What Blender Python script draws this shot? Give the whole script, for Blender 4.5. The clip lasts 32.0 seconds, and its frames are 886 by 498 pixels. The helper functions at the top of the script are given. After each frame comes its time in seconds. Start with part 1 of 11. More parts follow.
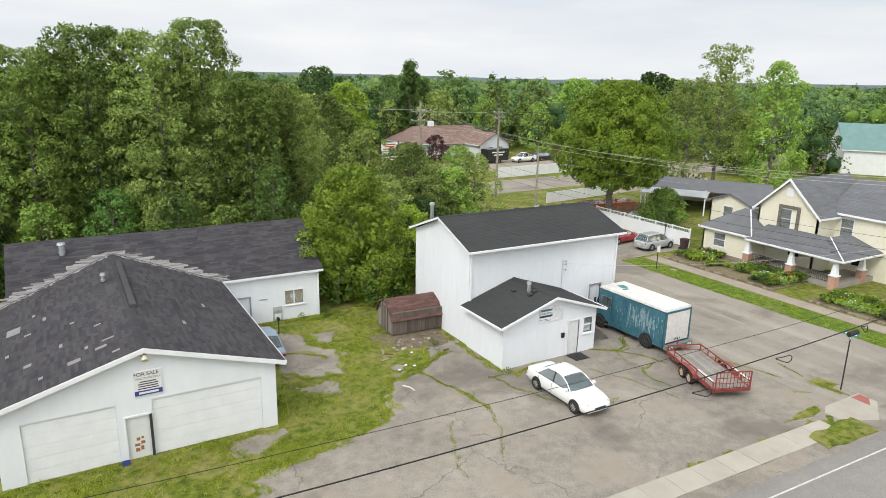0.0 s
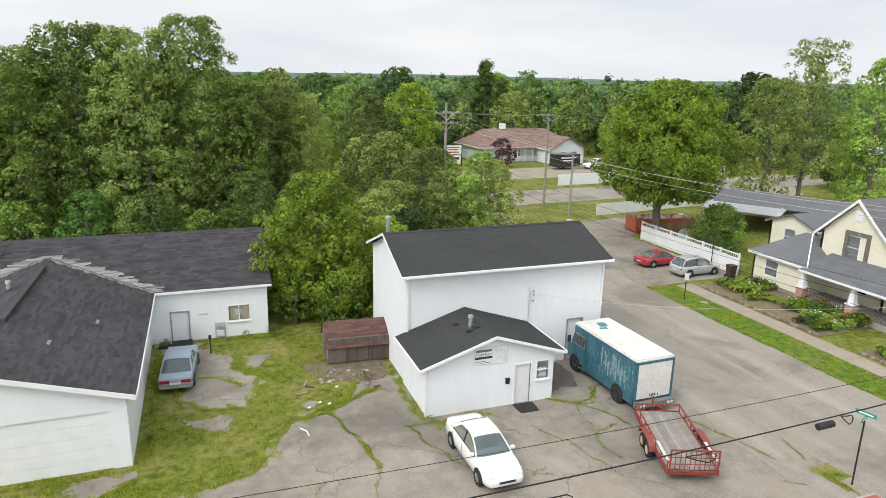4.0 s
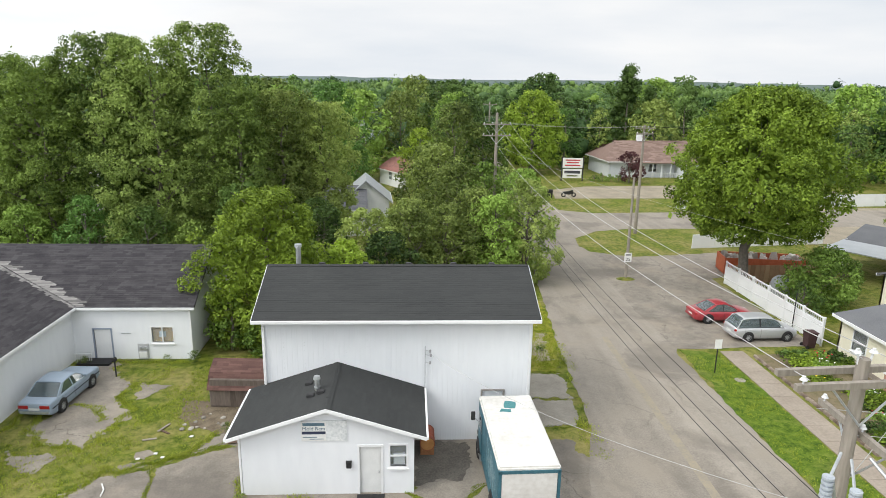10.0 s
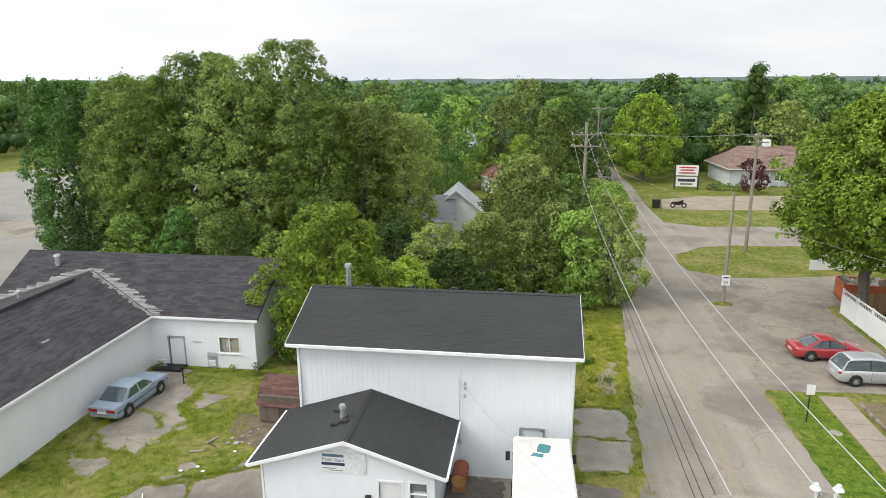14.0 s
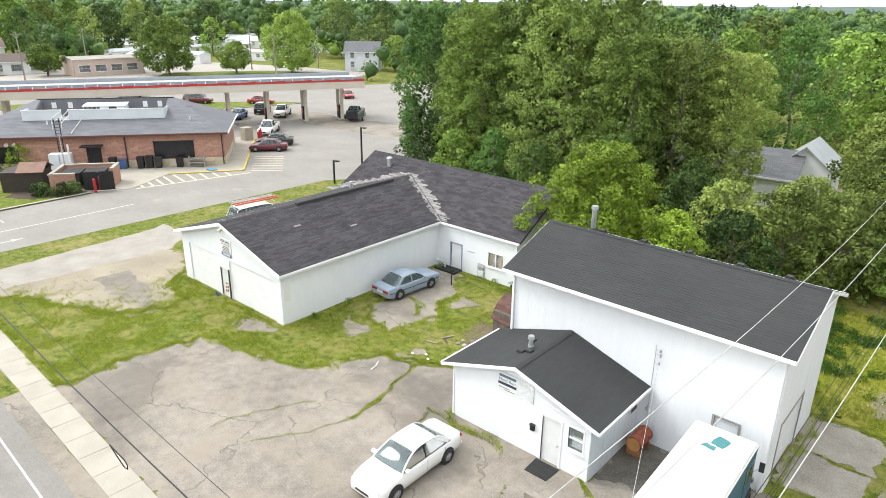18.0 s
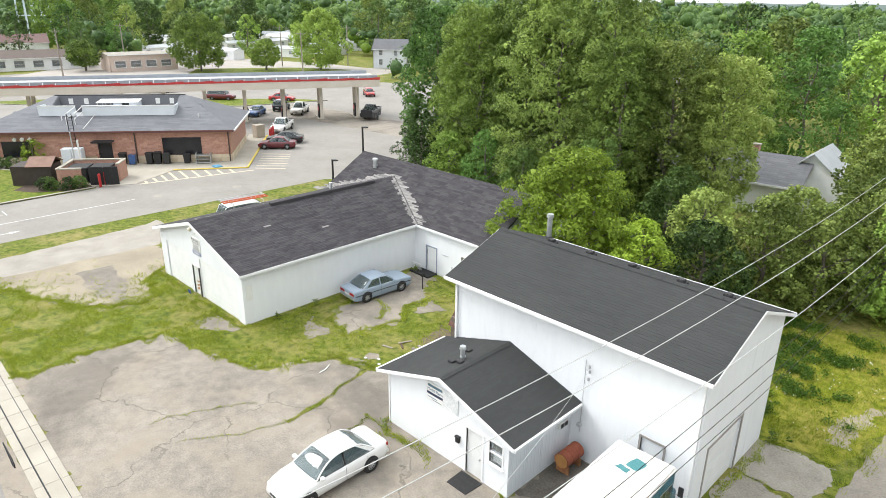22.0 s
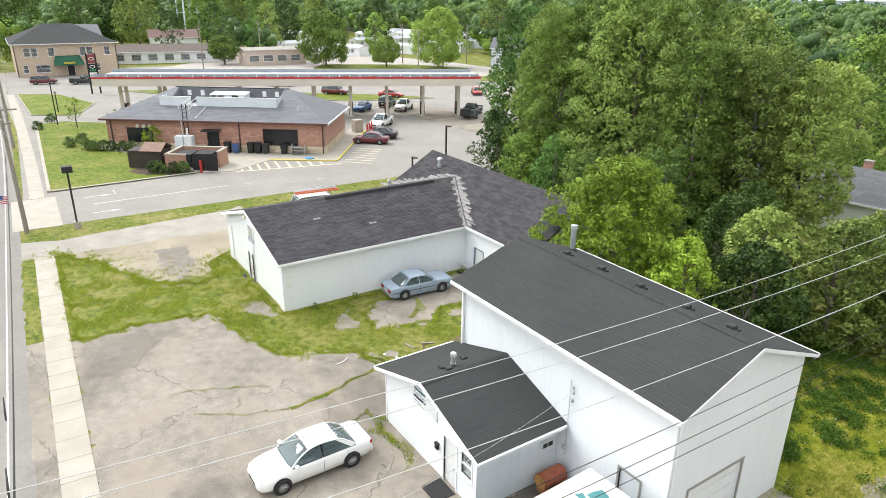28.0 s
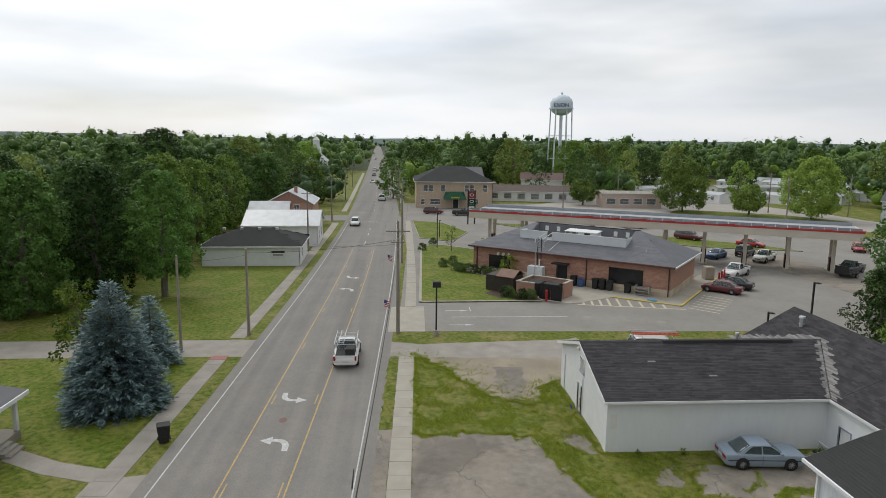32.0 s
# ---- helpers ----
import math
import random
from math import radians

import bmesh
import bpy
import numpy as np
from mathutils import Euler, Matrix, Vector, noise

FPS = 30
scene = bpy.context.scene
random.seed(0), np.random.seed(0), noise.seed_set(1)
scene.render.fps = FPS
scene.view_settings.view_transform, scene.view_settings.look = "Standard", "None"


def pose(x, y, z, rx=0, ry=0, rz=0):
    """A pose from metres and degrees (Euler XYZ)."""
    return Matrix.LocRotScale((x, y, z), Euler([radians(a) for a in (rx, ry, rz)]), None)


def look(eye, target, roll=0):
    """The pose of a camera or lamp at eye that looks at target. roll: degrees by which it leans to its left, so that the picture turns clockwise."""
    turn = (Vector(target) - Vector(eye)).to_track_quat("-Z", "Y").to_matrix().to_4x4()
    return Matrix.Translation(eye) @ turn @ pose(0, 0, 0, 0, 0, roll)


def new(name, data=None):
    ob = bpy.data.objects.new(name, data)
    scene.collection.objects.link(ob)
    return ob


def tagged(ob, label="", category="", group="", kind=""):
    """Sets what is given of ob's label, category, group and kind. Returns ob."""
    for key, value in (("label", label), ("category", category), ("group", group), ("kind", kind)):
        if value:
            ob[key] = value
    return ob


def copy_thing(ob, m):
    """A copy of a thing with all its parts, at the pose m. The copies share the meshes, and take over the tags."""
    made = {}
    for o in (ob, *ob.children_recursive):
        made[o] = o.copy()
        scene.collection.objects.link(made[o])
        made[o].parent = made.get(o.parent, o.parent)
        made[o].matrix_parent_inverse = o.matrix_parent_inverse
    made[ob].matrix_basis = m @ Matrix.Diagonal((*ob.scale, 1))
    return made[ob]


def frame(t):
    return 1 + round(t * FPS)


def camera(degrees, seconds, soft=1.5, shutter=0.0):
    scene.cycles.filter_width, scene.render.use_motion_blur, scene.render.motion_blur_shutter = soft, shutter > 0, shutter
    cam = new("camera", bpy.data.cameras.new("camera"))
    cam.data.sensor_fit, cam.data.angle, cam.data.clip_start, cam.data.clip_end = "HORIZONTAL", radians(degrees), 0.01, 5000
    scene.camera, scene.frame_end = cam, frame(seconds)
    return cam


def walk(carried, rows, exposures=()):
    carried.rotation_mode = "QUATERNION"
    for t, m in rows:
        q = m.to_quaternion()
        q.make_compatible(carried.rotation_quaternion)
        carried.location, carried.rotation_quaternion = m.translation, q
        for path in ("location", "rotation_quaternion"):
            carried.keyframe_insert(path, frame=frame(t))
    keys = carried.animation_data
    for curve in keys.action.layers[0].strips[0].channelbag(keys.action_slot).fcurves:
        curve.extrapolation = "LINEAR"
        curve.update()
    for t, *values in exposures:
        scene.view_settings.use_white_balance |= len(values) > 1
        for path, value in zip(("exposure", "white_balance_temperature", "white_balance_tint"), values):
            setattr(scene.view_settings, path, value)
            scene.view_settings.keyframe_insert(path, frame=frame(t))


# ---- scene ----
cam = camera(67.9, 32.0, soft=0.8)
# seconds, eye, target, roll
PATH = [
    (0, (1.892, 1.177, 15.811), (2.868, 2.848, 15.306), 1.2),
    (0.5, (3.256, 1.298, 15.813), (4.198, 2.988, 15.307), 1.1),
    (1, (4.507, 1.41, 15.712), (5.42, 3.116, 15.207), 1.4),
    (1.5, (5.811, 1.468, 15.758), (6.688, 3.193, 15.252), 1.3),
    (2, (7.161, 1.578, 15.67), (8.002, 3.321, 15.165), 1.4),
    (2.5, (8.57, 1.66, 15.699), (9.37, 3.422, 15.193), 1.3),
    (3, (9.958, 1.685, 15.764), (10.717, 3.465, 15.256), 1.3),
    (3.5, (11.324, 1.863, 15.75), (12.042, 3.659, 15.242), 1.3),
    (5.5, (17.498, 2.316, 15.812), (18.007, 4.184, 15.31), 0.9),
    (6, (18.873, 2.572, 15.814), (19.336, 4.452, 15.313), 0.9),
    (6.5, (20.139, 2.869, 15.857), (20.56, 4.76, 15.356), 1.0),
    (7, (21.43, 3.249, 15.845), (21.806, 5.148, 15.344), 1.0),
    (7.5, (22.799, 3.681, 15.813), (23.126, 5.589, 15.314), 0.9),
    (8, (24.009, 4.101, 15.817), (24.293, 6.017, 15.319), 0.9),
    (8.5, (25.239, 4.431, 15.864), (25.475, 6.354, 15.365), 0.9),
    (9, (26.381, 4.832, 15.908), (26.573, 6.759, 15.41), 1.0),
    (9.5, (27.471, 5.231, 15.968), (27.614, 7.163, 15.47), 0.9),
    (10, (28.571, 5.682, 16.021), (28.671, 7.617, 15.522), 0.9),
    (10.5, (29.572, 6.157, 16.103), (29.657, 8.093, 15.605), 0.8),
    (11, (30.507, 6.591, 16.18), (30.569, 8.527, 15.683), 0.7),
    (11.5, (31.256, 6.962, 16.275), (31.283, 8.9, 15.778), 0.6),
    (12, (31.559, 7.158, 16.383), (31.535, 9.095, 15.886), 0.5),
    (12.5, (31.615, 7.23, 16.442), (31.531, 9.165, 15.946), 0.2),
    (13, (31.478, 7.447, 16.435), (31.331, 9.379, 15.94), 0.3),
    (13.5, (31.787, 7.296, 16.643), (31.567, 9.221, 16.147), -0.1),
    (15.5, (34.514, 8.691, 16.967), (34.151, 10.582, 16.427), 0.5),
    (15.7, (35.186, 8.891, 17.083), (34.811, 10.755, 16.463), 0.5),
    (16, (36.171, 9.2, 17.218), (35.789, 11.029, 16.506), 0.5),
    (16.2, (36.778, 9.407, 17.324), (36.388, 11.232, 16.606), 0.6),
    (16.5, (37.425, 9.492, 17.251), (36.901, 11.287, 16.542), 0.7),
    (17, (38.187, 9.609, 17.272), (37.232, 11.22, 16.571), 0.3),
    (17.5, (38.193, 9.545, 17.237), (37.061, 11.039, 16.539), 0.6),
    (18, (38.108, 9.464, 17.319), (36.876, 10.874, 16.618), 0.7),
    (18.5, (38.132, 9.523, 17.425), (36.846, 10.883, 16.72), 0.7),
    (19, (38.185, 9.601, 17.431), (36.889, 10.952, 16.729), 0.9),
    (19.5, (38.461, 9.942, 17.492), (37.157, 11.284, 16.786), 0.8),
    (20, (38.725, 10.288, 17.573), (37.421, 11.629, 16.865), 0.7),
    (20.5, (39.221, 10.801, 17.66), (37.914, 12.138, 16.949), 0.6),
    (21, (39.772, 11.438, 17.636), (38.463, 12.773, 16.926), 0.7),
    (21.5, (40.366, 12.085, 17.647), (39.058, 13.42, 16.937), 0.8),
    (22, (41.043, 12.806, 17.678), (39.724, 14.131, 16.967), 0.8),
    (22.5, (41.64, 13.489, 17.724), (40.284, 14.773, 17.008), 0.7),
    (23, (42.208, 14.127, 17.762), (40.772, 15.319, 17.042), 0.7),
    (23.5, (42.775, 14.678, 17.821), (41.27, 15.779, 17.097), 0.8),
    (24, (43.353, 15.294, 17.773), (41.848, 16.34, 16.972), 0.8),
    (24.5, (43.854, 15.84, 17.802), (42.412, 16.823, 16.824), 0.8),
    (26.5, (44.259, 17.018, 17.793), (42.916, 17.908, 16.609), 0.3),
    (27, (44.133, 16.997, 17.793), (42.711, 17.943, 16.753), 0.5),
    (27.5, (44.078, 16.949, 17.851), (42.586, 17.943, 16.965), 0.6),
    (28, (44.077, 16.928, 17.936), (42.525, 17.963, 17.215), 0.8),
    (28.5, (44.084, 16.972, 17.933), (42.481, 18.038, 17.389), 0.8),
    (29, (44.197, 16.834, 17.933), (42.56, 17.923, 17.571), 1.2),
    (29.5, (44.205, 16.615, 17.946), (42.38, 17.36, 17.607), 1.0),
    (30, (44.318, 16.696, 17.826), (42.422, 17.238, 17.495), 0.9),
    (30.5, (44.327, 16.687, 17.815), (42.407, 17.137, 17.484), 0.9),
    (31, (44.336, 16.85, 17.806), (42.391, 17.179, 17.476), 0.8),
    (31.5, (44.334, 16.806, 17.801), (42.379, 17.067, 17.472), 0.8),
    (32, (44.359, 16.906, 17.817), (42.39, 17.034, 17.488), 0.7),
]
# seconds, stops: the clip's camera opens up over the yard and closes towards the bright sky
EXPOSURE = [(0, -0.03), (13.5, 0.0), (15.4, 0.1), (16.0, 0.36), (16.4, 0.50), (24.5, 0.44), (26.5, 0.31), (27.2, 0.36), (28, 0.49), (29.2, 0.0), (30, -0.65), (32, -0.85)]
walk(cam, [(t, look(eye, target, roll)) for t, eye, target, roll in PATH], EXPOSURE)

# ---- sky and sun: a bright, thinly overcast day ----
SUN_EL, SUN_AZ = radians(46), radians(243)
world = bpy.data.worlds.new("world")
scene.world = world
world.use_nodes = True
wn, wl = world.node_tree.nodes, world.node_tree.links
wn.clear()
w_out = wn.new("ShaderNodeOutputWorld")
w_sky = wn.new("ShaderNodeTexSky")
w_sky.sky_type, w_sky.sun_disc = "NISHITA", False
w_sky.sun_elevation, w_sky.sun_rotation = SUN_EL, SUN_AZ
w_bg = wn.new("ShaderNodeBackground")
w_bg.inputs["Strength"].default_value = 0.10
w_cloud = wn.new("ShaderNodeBackground")
w_cloud.inputs["Strength"].default_value = 1.05
w_co = wn.new("ShaderNodeTexCoord")
w_map = wn.new("ShaderNodeMapping")
w_map.inputs["Scale"].default_value = (1.0, 1.0, 5.5)
w_n1 = wn.new("ShaderNodeTexNoise")
w_n1.inputs["Scale"].default_value, w_n1.inputs["Detail"].default_value = 2.2, 6
w_n2 = wn.new("ShaderNodeTexNoise")
w_n2.inputs["Scale"].default_value, w_n2.inputs["Detail"].default_value = 1.3, 4
w_ramp = wn.new("ShaderNodeValToRGB")
w_ramp.color_ramp.elements[0].position, w_ramp.color_ramp.elements[0].color = 0.34, (0.80, 0.85, 0.91, 1)
w_ramp.color_ramp.elements[1].position, w_ramp.color_ramp.elements[1].color = 0.62, (0.98, 0.99, 1.0, 1)
w_gap = wn.new("ShaderNodeValToRGB")
w_gap.color_ramp.elements[0].position, w_gap.color_ramp.elements[0].color = 0.30, (0.55, 0.55, 0.55, 1)
w_gap.color_ramp.elements[1].position, w_gap.color_ramp.elements[1].color = 0.47, (1, 1, 1, 1)
w_mix = wn.new("ShaderNodeMixShader")
wl.new(w_co.outputs["Generated"], w_map.inputs["Vector"])
wl.new(w_map.outputs["Vector"], w_n1.inputs["Vector"])
wl.new(w_map.outputs["Vector"], w_n2.inputs["Vector"])
wl.new(w_n1.outputs["Fac"], w_ramp.inputs["Fac"])
wl.new(w_ramp.outputs["Color"], w_cloud.inputs["Color"])
# the thin cloud glows more towards the veiled sun
w_dot = wn.new("ShaderNodeVectorMath")
w_dot.operation = "DOT_PRODUCT"
w_dot.inputs[1].default_value = (math.sin(SUN_AZ) * math.cos(SUN_EL), math.cos(SUN_AZ) * math.cos(SUN_EL), math.sin(SUN_EL))
w_glow = wn.new("ShaderNodeMapRange")
w_glow.inputs["From Min"].default_value, w_glow.inputs["From Max"].default_value = -0.1, 0.95
w_glow.inputs["To Min"].default_value, w_glow.inputs["To Max"].default_value = 0.97, 2.12
wl.new(w_co.outputs["Generated"], w_dot.inputs[0])
wl.new(w_dot.outputs["Value"], w_glow.inputs["Value"])
wl.new(w_glow.outputs["Result"], w_cloud.inputs["Strength"])
wl.new(w_n2.outputs["Fac"], w_gap.inputs["Fac"])
wl.new(w_gap.outputs["Color"], w_mix.inputs["Fac"])
wl.new(w_sky.outputs["Color"], w_bg.inputs["Color"])
wl.new(w_bg.outputs["Background"], w_mix.inputs[1])
wl.new(w_cloud.outputs["Background"], w_mix.inputs[2])
wl.new(w_mix.outputs["Shader"], w_out.inputs["Surface"])

sun = new("sun", bpy.data.lights.new("sun", "SUN"))
sun.data.energy, sun.data.angle, sun.data.color = 1.72, radians(20), (1.0, 0.96, 0.9)
sun.matrix_world = look((60 * math.sin(SUN_AZ), 60 * math.cos(SUN_AZ), 60 * math.tan(SUN_EL)), (0, 0, 0))
scene.view_settings.exposure = 0.0

# ---- materials ----
def nodes_of(name):
    m = bpy.data.materials.new(name)
    m.use_nodes = True
    return m, m.node_tree.nodes, m.node_tree.links, m.node_tree.nodes["Principled BSDF"]


def mat(name, c1, c2=None, scale=2.0, rough=0.7, bump=0.0, metal=0.0, fine=30.0, mixin=0.5, spec=0.4, coat=0.0, island=0.0, objvar=0.0, detail=5, stretch=(1, 1, 1)):
    """Two-scale noise between two colours, with fine relief."""
    m, n, l, p = nodes_of(name)
    p.inputs["Roughness"].default_value, p.inputs["Metallic"].default_value = rough, metal
    p.inputs["Specular IOR Level"].default_value, p.inputs["Coat Weight"].default_value = spec, coat
    c2 = c2 or tuple(min(1, v * 1.18) for v in c1)
    pos = n.new("ShaderNodeNewGeometry")
    co = n.new("ShaderNodeMapping")
    co.inputs["Scale"].default_value = stretch
    l.new(pos.outputs["Position"], co.inputs["Vector"])
    a = n.new("ShaderNodeTexNoise")
    a.inputs["Scale"].default_value, a.inputs["Detail"].default_value = scale, detail
    b = n.new("ShaderNodeTexNoise")
    b.inputs["Scale"].default_value, b.inputs["Detail"].default_value = fine, 3
    for q in (a, b):
        l.new(co.outputs["Vector"], q.inputs["Vector"])
    mx = n.new("ShaderNodeMix")
    mx.inputs["Factor"].default_value = mixin
    l.new(a.outputs["Fac"], mx.inputs["A"])
    l.new(b.outputs["Fac"], mx.inputs["B"])
    last = mx.outputs["Result"]
    for amount, source in ((island, "Random Per Island"), (objvar, "Random")):
        if amount:
            if source == "Random":
                info = n.new("ShaderNodeObjectInfo")
                rnd = info.outputs["Random"]
            else:
                rnd = pos.outputs["Random Per Island"]
            m2 = n.new("ShaderNodeMix")
            m2.inputs["Factor"].default_value = amount
            l.new(last, m2.inputs["A"])
            l.new(rnd, m2.inputs["B"])
            last = m2.outputs["Result"]
    r = n.new("ShaderNodeValToRGB")
    r.color_ramp.elements[0].position, r.color_ramp.elements[0].color = 0.32, (*c1, 1)
    r.color_ramp.elements[1].position, r.color_ramp.elements[1].color = 0.68, (*c2, 1)
    l.new(last, r.inputs["Fac"])
    l.new(r.outputs["Color"], p.inputs["Base Color"])
    if bump:
        bp = n.new("ShaderNodeBump")
        bp.inputs["Strength"].default_value, bp.inputs["Distance"].default_value = bump, 0.02
        l.new(b.outputs["Fac"], bp.inputs["Height"])
        l.new(bp.outputs["Normal"], p.inputs["Normal"])
    return m


def leaf_mat(name, dark, light, far=False):
    """Foliage: tone drifts over the crown, a little from leaf to leaf and from tree to tree, with fine grain."""
    m, n, l, p = nodes_of(name)
    g = n.new("ShaderNodeNewGeometry")
    info = n.new("ShaderNodeObjectInfo")
    last = None
    for source, weight in ((0.5, 1.0), (2.2 if far else 5.0, 0.42), ("island", 0.17), ("object", 0.22)):
        if source == "island":
            out = g.outputs["Random Per Island"]
        elif source == "object":
            out = info.outputs["Random"]
        else:
            t = n.new("ShaderNodeTexNoise")
            t.inputs["Scale"].default_value, t.inputs["Detail"].default_value = source, 3
            l.new(g.outputs["Position"], t.inputs["Vector"])
            out = t.outputs["Fac"]
        if last is None:
            last = out
            continue
        mx = n.new("ShaderNodeMix")
        mx.inputs["Factor"].default_value = weight
        l.new(last, mx.inputs["A"])
        l.new(out, mx.inputs["B"])
        last = mx.outputs["Result"]
    r = n.new("ShaderNodeValToRGB")
    r.color_ramp.elements[0].position, r.color_ramp.elements[0].color = 0.35, (*dark, 1)
    r.color_ramp.elements[1].position, r.color_ramp.elements[1].color = 0.69, (*light, 1)
    l.new(last, r.inputs["Fac"])
    l.new(r.outputs["Color"], p.inputs["Base Color"])
    p.inputs["Roughness"].default_value, p.inputs["Specular IOR Level"].default_value = 0.55, 0.2
    tr = n.new("ShaderNodeBsdfTranslucent")
    l.new(r.outputs["Color"], tr.inputs["Color"])
    ms = n.new("ShaderNodeMixShader")
    ms.inputs["Fac"].default_value = 0.24
    l.new(p.outputs["BSDF"], ms.inputs[1])
    l.new(tr.outputs["BSDF"], ms.inputs[2])
    l.new(ms.outputs["Shader"], n["Material Output"].inputs["Surface"])
    return m


def glass_mat(name, tint, rough=0.02, clear=0.9):
    m, n, l, p = nodes_of(name)
    p.inputs["Base Color"].default_value = (*tint, 1)
    p.inputs["Roughness"].default_value, p.inputs["IOR"].default_value = rough, 1.45
    p.inputs["Transmission Weight"].default_value = clear
    return m


def plain(name, c, rough=0.6, metal=0.0):
    return mat(name, tuple(v * 0.92 for v in c), tuple(min(1, v * 1.06) for v in c), scale=3, rough=rough, metal=metal)


def asphalt_mat(name, base, light, crack=0.0, crack_scale=0.33, stain=0.5, tracks=None, grain=0.36, tan=None):
    """Worn asphalt: mottled at three scales, with a web of dark cracks."""
    m, n, l, p = nodes_of(name)
    g = n.new("ShaderNodeNewGeometry")
    fac = []
    for s, d in ((0.22, 7), (1.7, 9), (14, 8)):
        t = n.new("ShaderNodeTexNoise")
        t.inputs["Roughness"].default_value = 0.62
        t.inputs["Scale"].default_value, t.inputs["Detail"].default_value = s, d
        l.new(g.outputs["Position"], t.inputs["Vector"])
        fac.append(t.outputs["Fac"])
    m1 = n.new("ShaderNodeMix")
    m1.inputs["Factor"].default_value = stain
    l.new(fac[0], m1.inputs["A"])
    l.new(fac[1], m1.inputs["B"])
    if tracks:
        # long worn wheel tracks along the road
        mp = n.new("ShaderNodeMapping")
        mp.inputs["Scale"].default_value = tracks
        l.new(g.outputs["Position"], mp.inputs["Vector"])
        tt = n.new("ShaderNodeTexNoise")
        tt.inputs["Scale"].default_value, tt.inputs["Detail"].default_value = 1.0, 4
        l.new(mp.outputs["Vector"], tt.inputs["Vector"])
        m0 = n.new("ShaderNodeMix")
        m0.inputs["Factor"].default_value = 0.5
        l.new(m1.outputs["Result"], m0.inputs["A"])
        l.new(tt.outputs["Fac"], m0.inputs["B"])
        m1 = m0
    m2 = n.new("ShaderNodeMix")
    m2.inputs["Factor"].default_value = grain
    l.new(m1.outputs["Result"], m2.inputs["A"])
    l.new(fac[2], m2.inputs["B"])
    r = n.new("ShaderNodeValToRGB")
    r.color_ramp.elements[0].position, r.color_ramp.elements[0].color = 0.38, (*base, 1)
    r.color_ramp.elements[1].position, r.color_ramp.elements[1].color = 0.60, (*light, 1)
    l.new(m2.outputs["Result"], r.inputs["Fac"])
    col = r.outputs["Color"]
    height = fac[2]
    if tan:
        # dusty brown bloom and darker repaired areas
        for scale, tone, lo, hi, most in ((0.35, tan, 0.48, 0.66, 0.75), (0.16, (base[0] * 0.72, base[1] * 0.72, base[2] * 0.74), 0.52, 0.62, 0.55)):
            t = n.new("ShaderNodeTexNoise")
            t.inputs["Scale"].default_value, t.inputs["Detail"].default_value, t.inputs["Roughness"].default_value = scale, 6, 0.6
            t.inputs["Distortion"].default_value = 0.4
            l.new(g.outputs["Position"], t.inputs["Vector"])
            tr = n.new("ShaderNodeMapRange")
            tr.inputs["From Min"].default_value, tr.inputs["From Max"].default_value, tr.inputs["To Max"].default_value = lo, hi, most
            l.new(t.outputs["Fac"], tr.inputs["Value"])
            mt = n.new("ShaderNodeMix")
            mt.data_type = "RGBA"
            mt.inputs["B"].default_value = (*tone, 1)
            l.new(tr.outputs["Result"], mt.inputs["Factor"])
            l.new(col, mt.inputs["A"])
            col = mt.outputs["Result"]
    if crack:
        w = n.new("ShaderNodeTexNoise")
        w.inputs["Scale"].default_value, w.inputs["Detail"].default_value = 1.1, 5
        l.new(g.outputs["Position"], w.inputs["Vector"])
        ad = n.new("ShaderNodeVectorMath")
        ad.operation = "MULTIPLY_ADD"
        ad.inputs[1].default_value = (1.7, 1.7, 0)
        l.new(w.outputs["Color"], ad.inputs[0])
        l.new(g.outputs["Position"], ad.inputs[2])
        v = n.new("ShaderNodeTexVoronoi")
        v.feature = "DISTANCE_TO_EDGE"
        v.voronoi_dimensions = "2D"
        v.inputs["Scale"].default_value = crack_scale
        l.new(ad.outputs["Vector"], v.inputs["Vector"])
        cr = n.new("ShaderNodeValToRGB")
        cr.color_ramp.elements[0].position, cr.color_ramp.elements[0].color = 0.002, (1, 1, 1, 1)
        cr.color_ramp.elements[1].position, cr.color_ramp.elements[1].color = 0.009, (0, 0, 0, 1)
        l.new(v.outputs["Distance"], cr.inputs["Fac"])
        gate = n.new("ShaderNodeMath")
        gate.operation = "MULTIPLY"
        l.new(cr.outputs["Color"], gate.inputs[0])
        gr = n.new("ShaderNodeValToRGB")
        gr.color_ramp.elements[0].position, gr.color_ramp.elements[1].position = 0.45, 0.55
        l.new(fac[0], gr.inputs["Fac"])
        sc = n.new("ShaderNodeMath")
        sc.operation = "MULTIPLY"
        sc.inputs[1].default_value = crack
        l.new(gr.outputs["Color"], sc.inputs[0])
        l.new(sc.outputs["Value"], gate.inputs[1])
        mc = n.new("ShaderNodeMix")
        mc.data_type = "RGBA"
        mc.inputs["B"].default_value = (base[0] * 0.3, base[1] * 0.3, base[2] * 0.28, 1)
        l.new(gate.outputs["Value"], mc.inputs["Factor"])
        l.new(col, mc.inputs["A"])
        col = mc.outputs["Result"]
    l.new(col, p.inputs["Base Color"])
    p.inputs["Roughness"].default_value, p.inputs["Specular IOR Level"].default_value = 0.85, 0.25
    bp = n.new("ShaderNodeBump")
    bp.inputs["Strength"].default_value, bp.inputs["Distance"].default_value = 0.5, 0.01
    l.new(height, bp.inputs["Height"])
    l.new(bp.outputs["Normal"], p.inputs["Normal"])
    return m


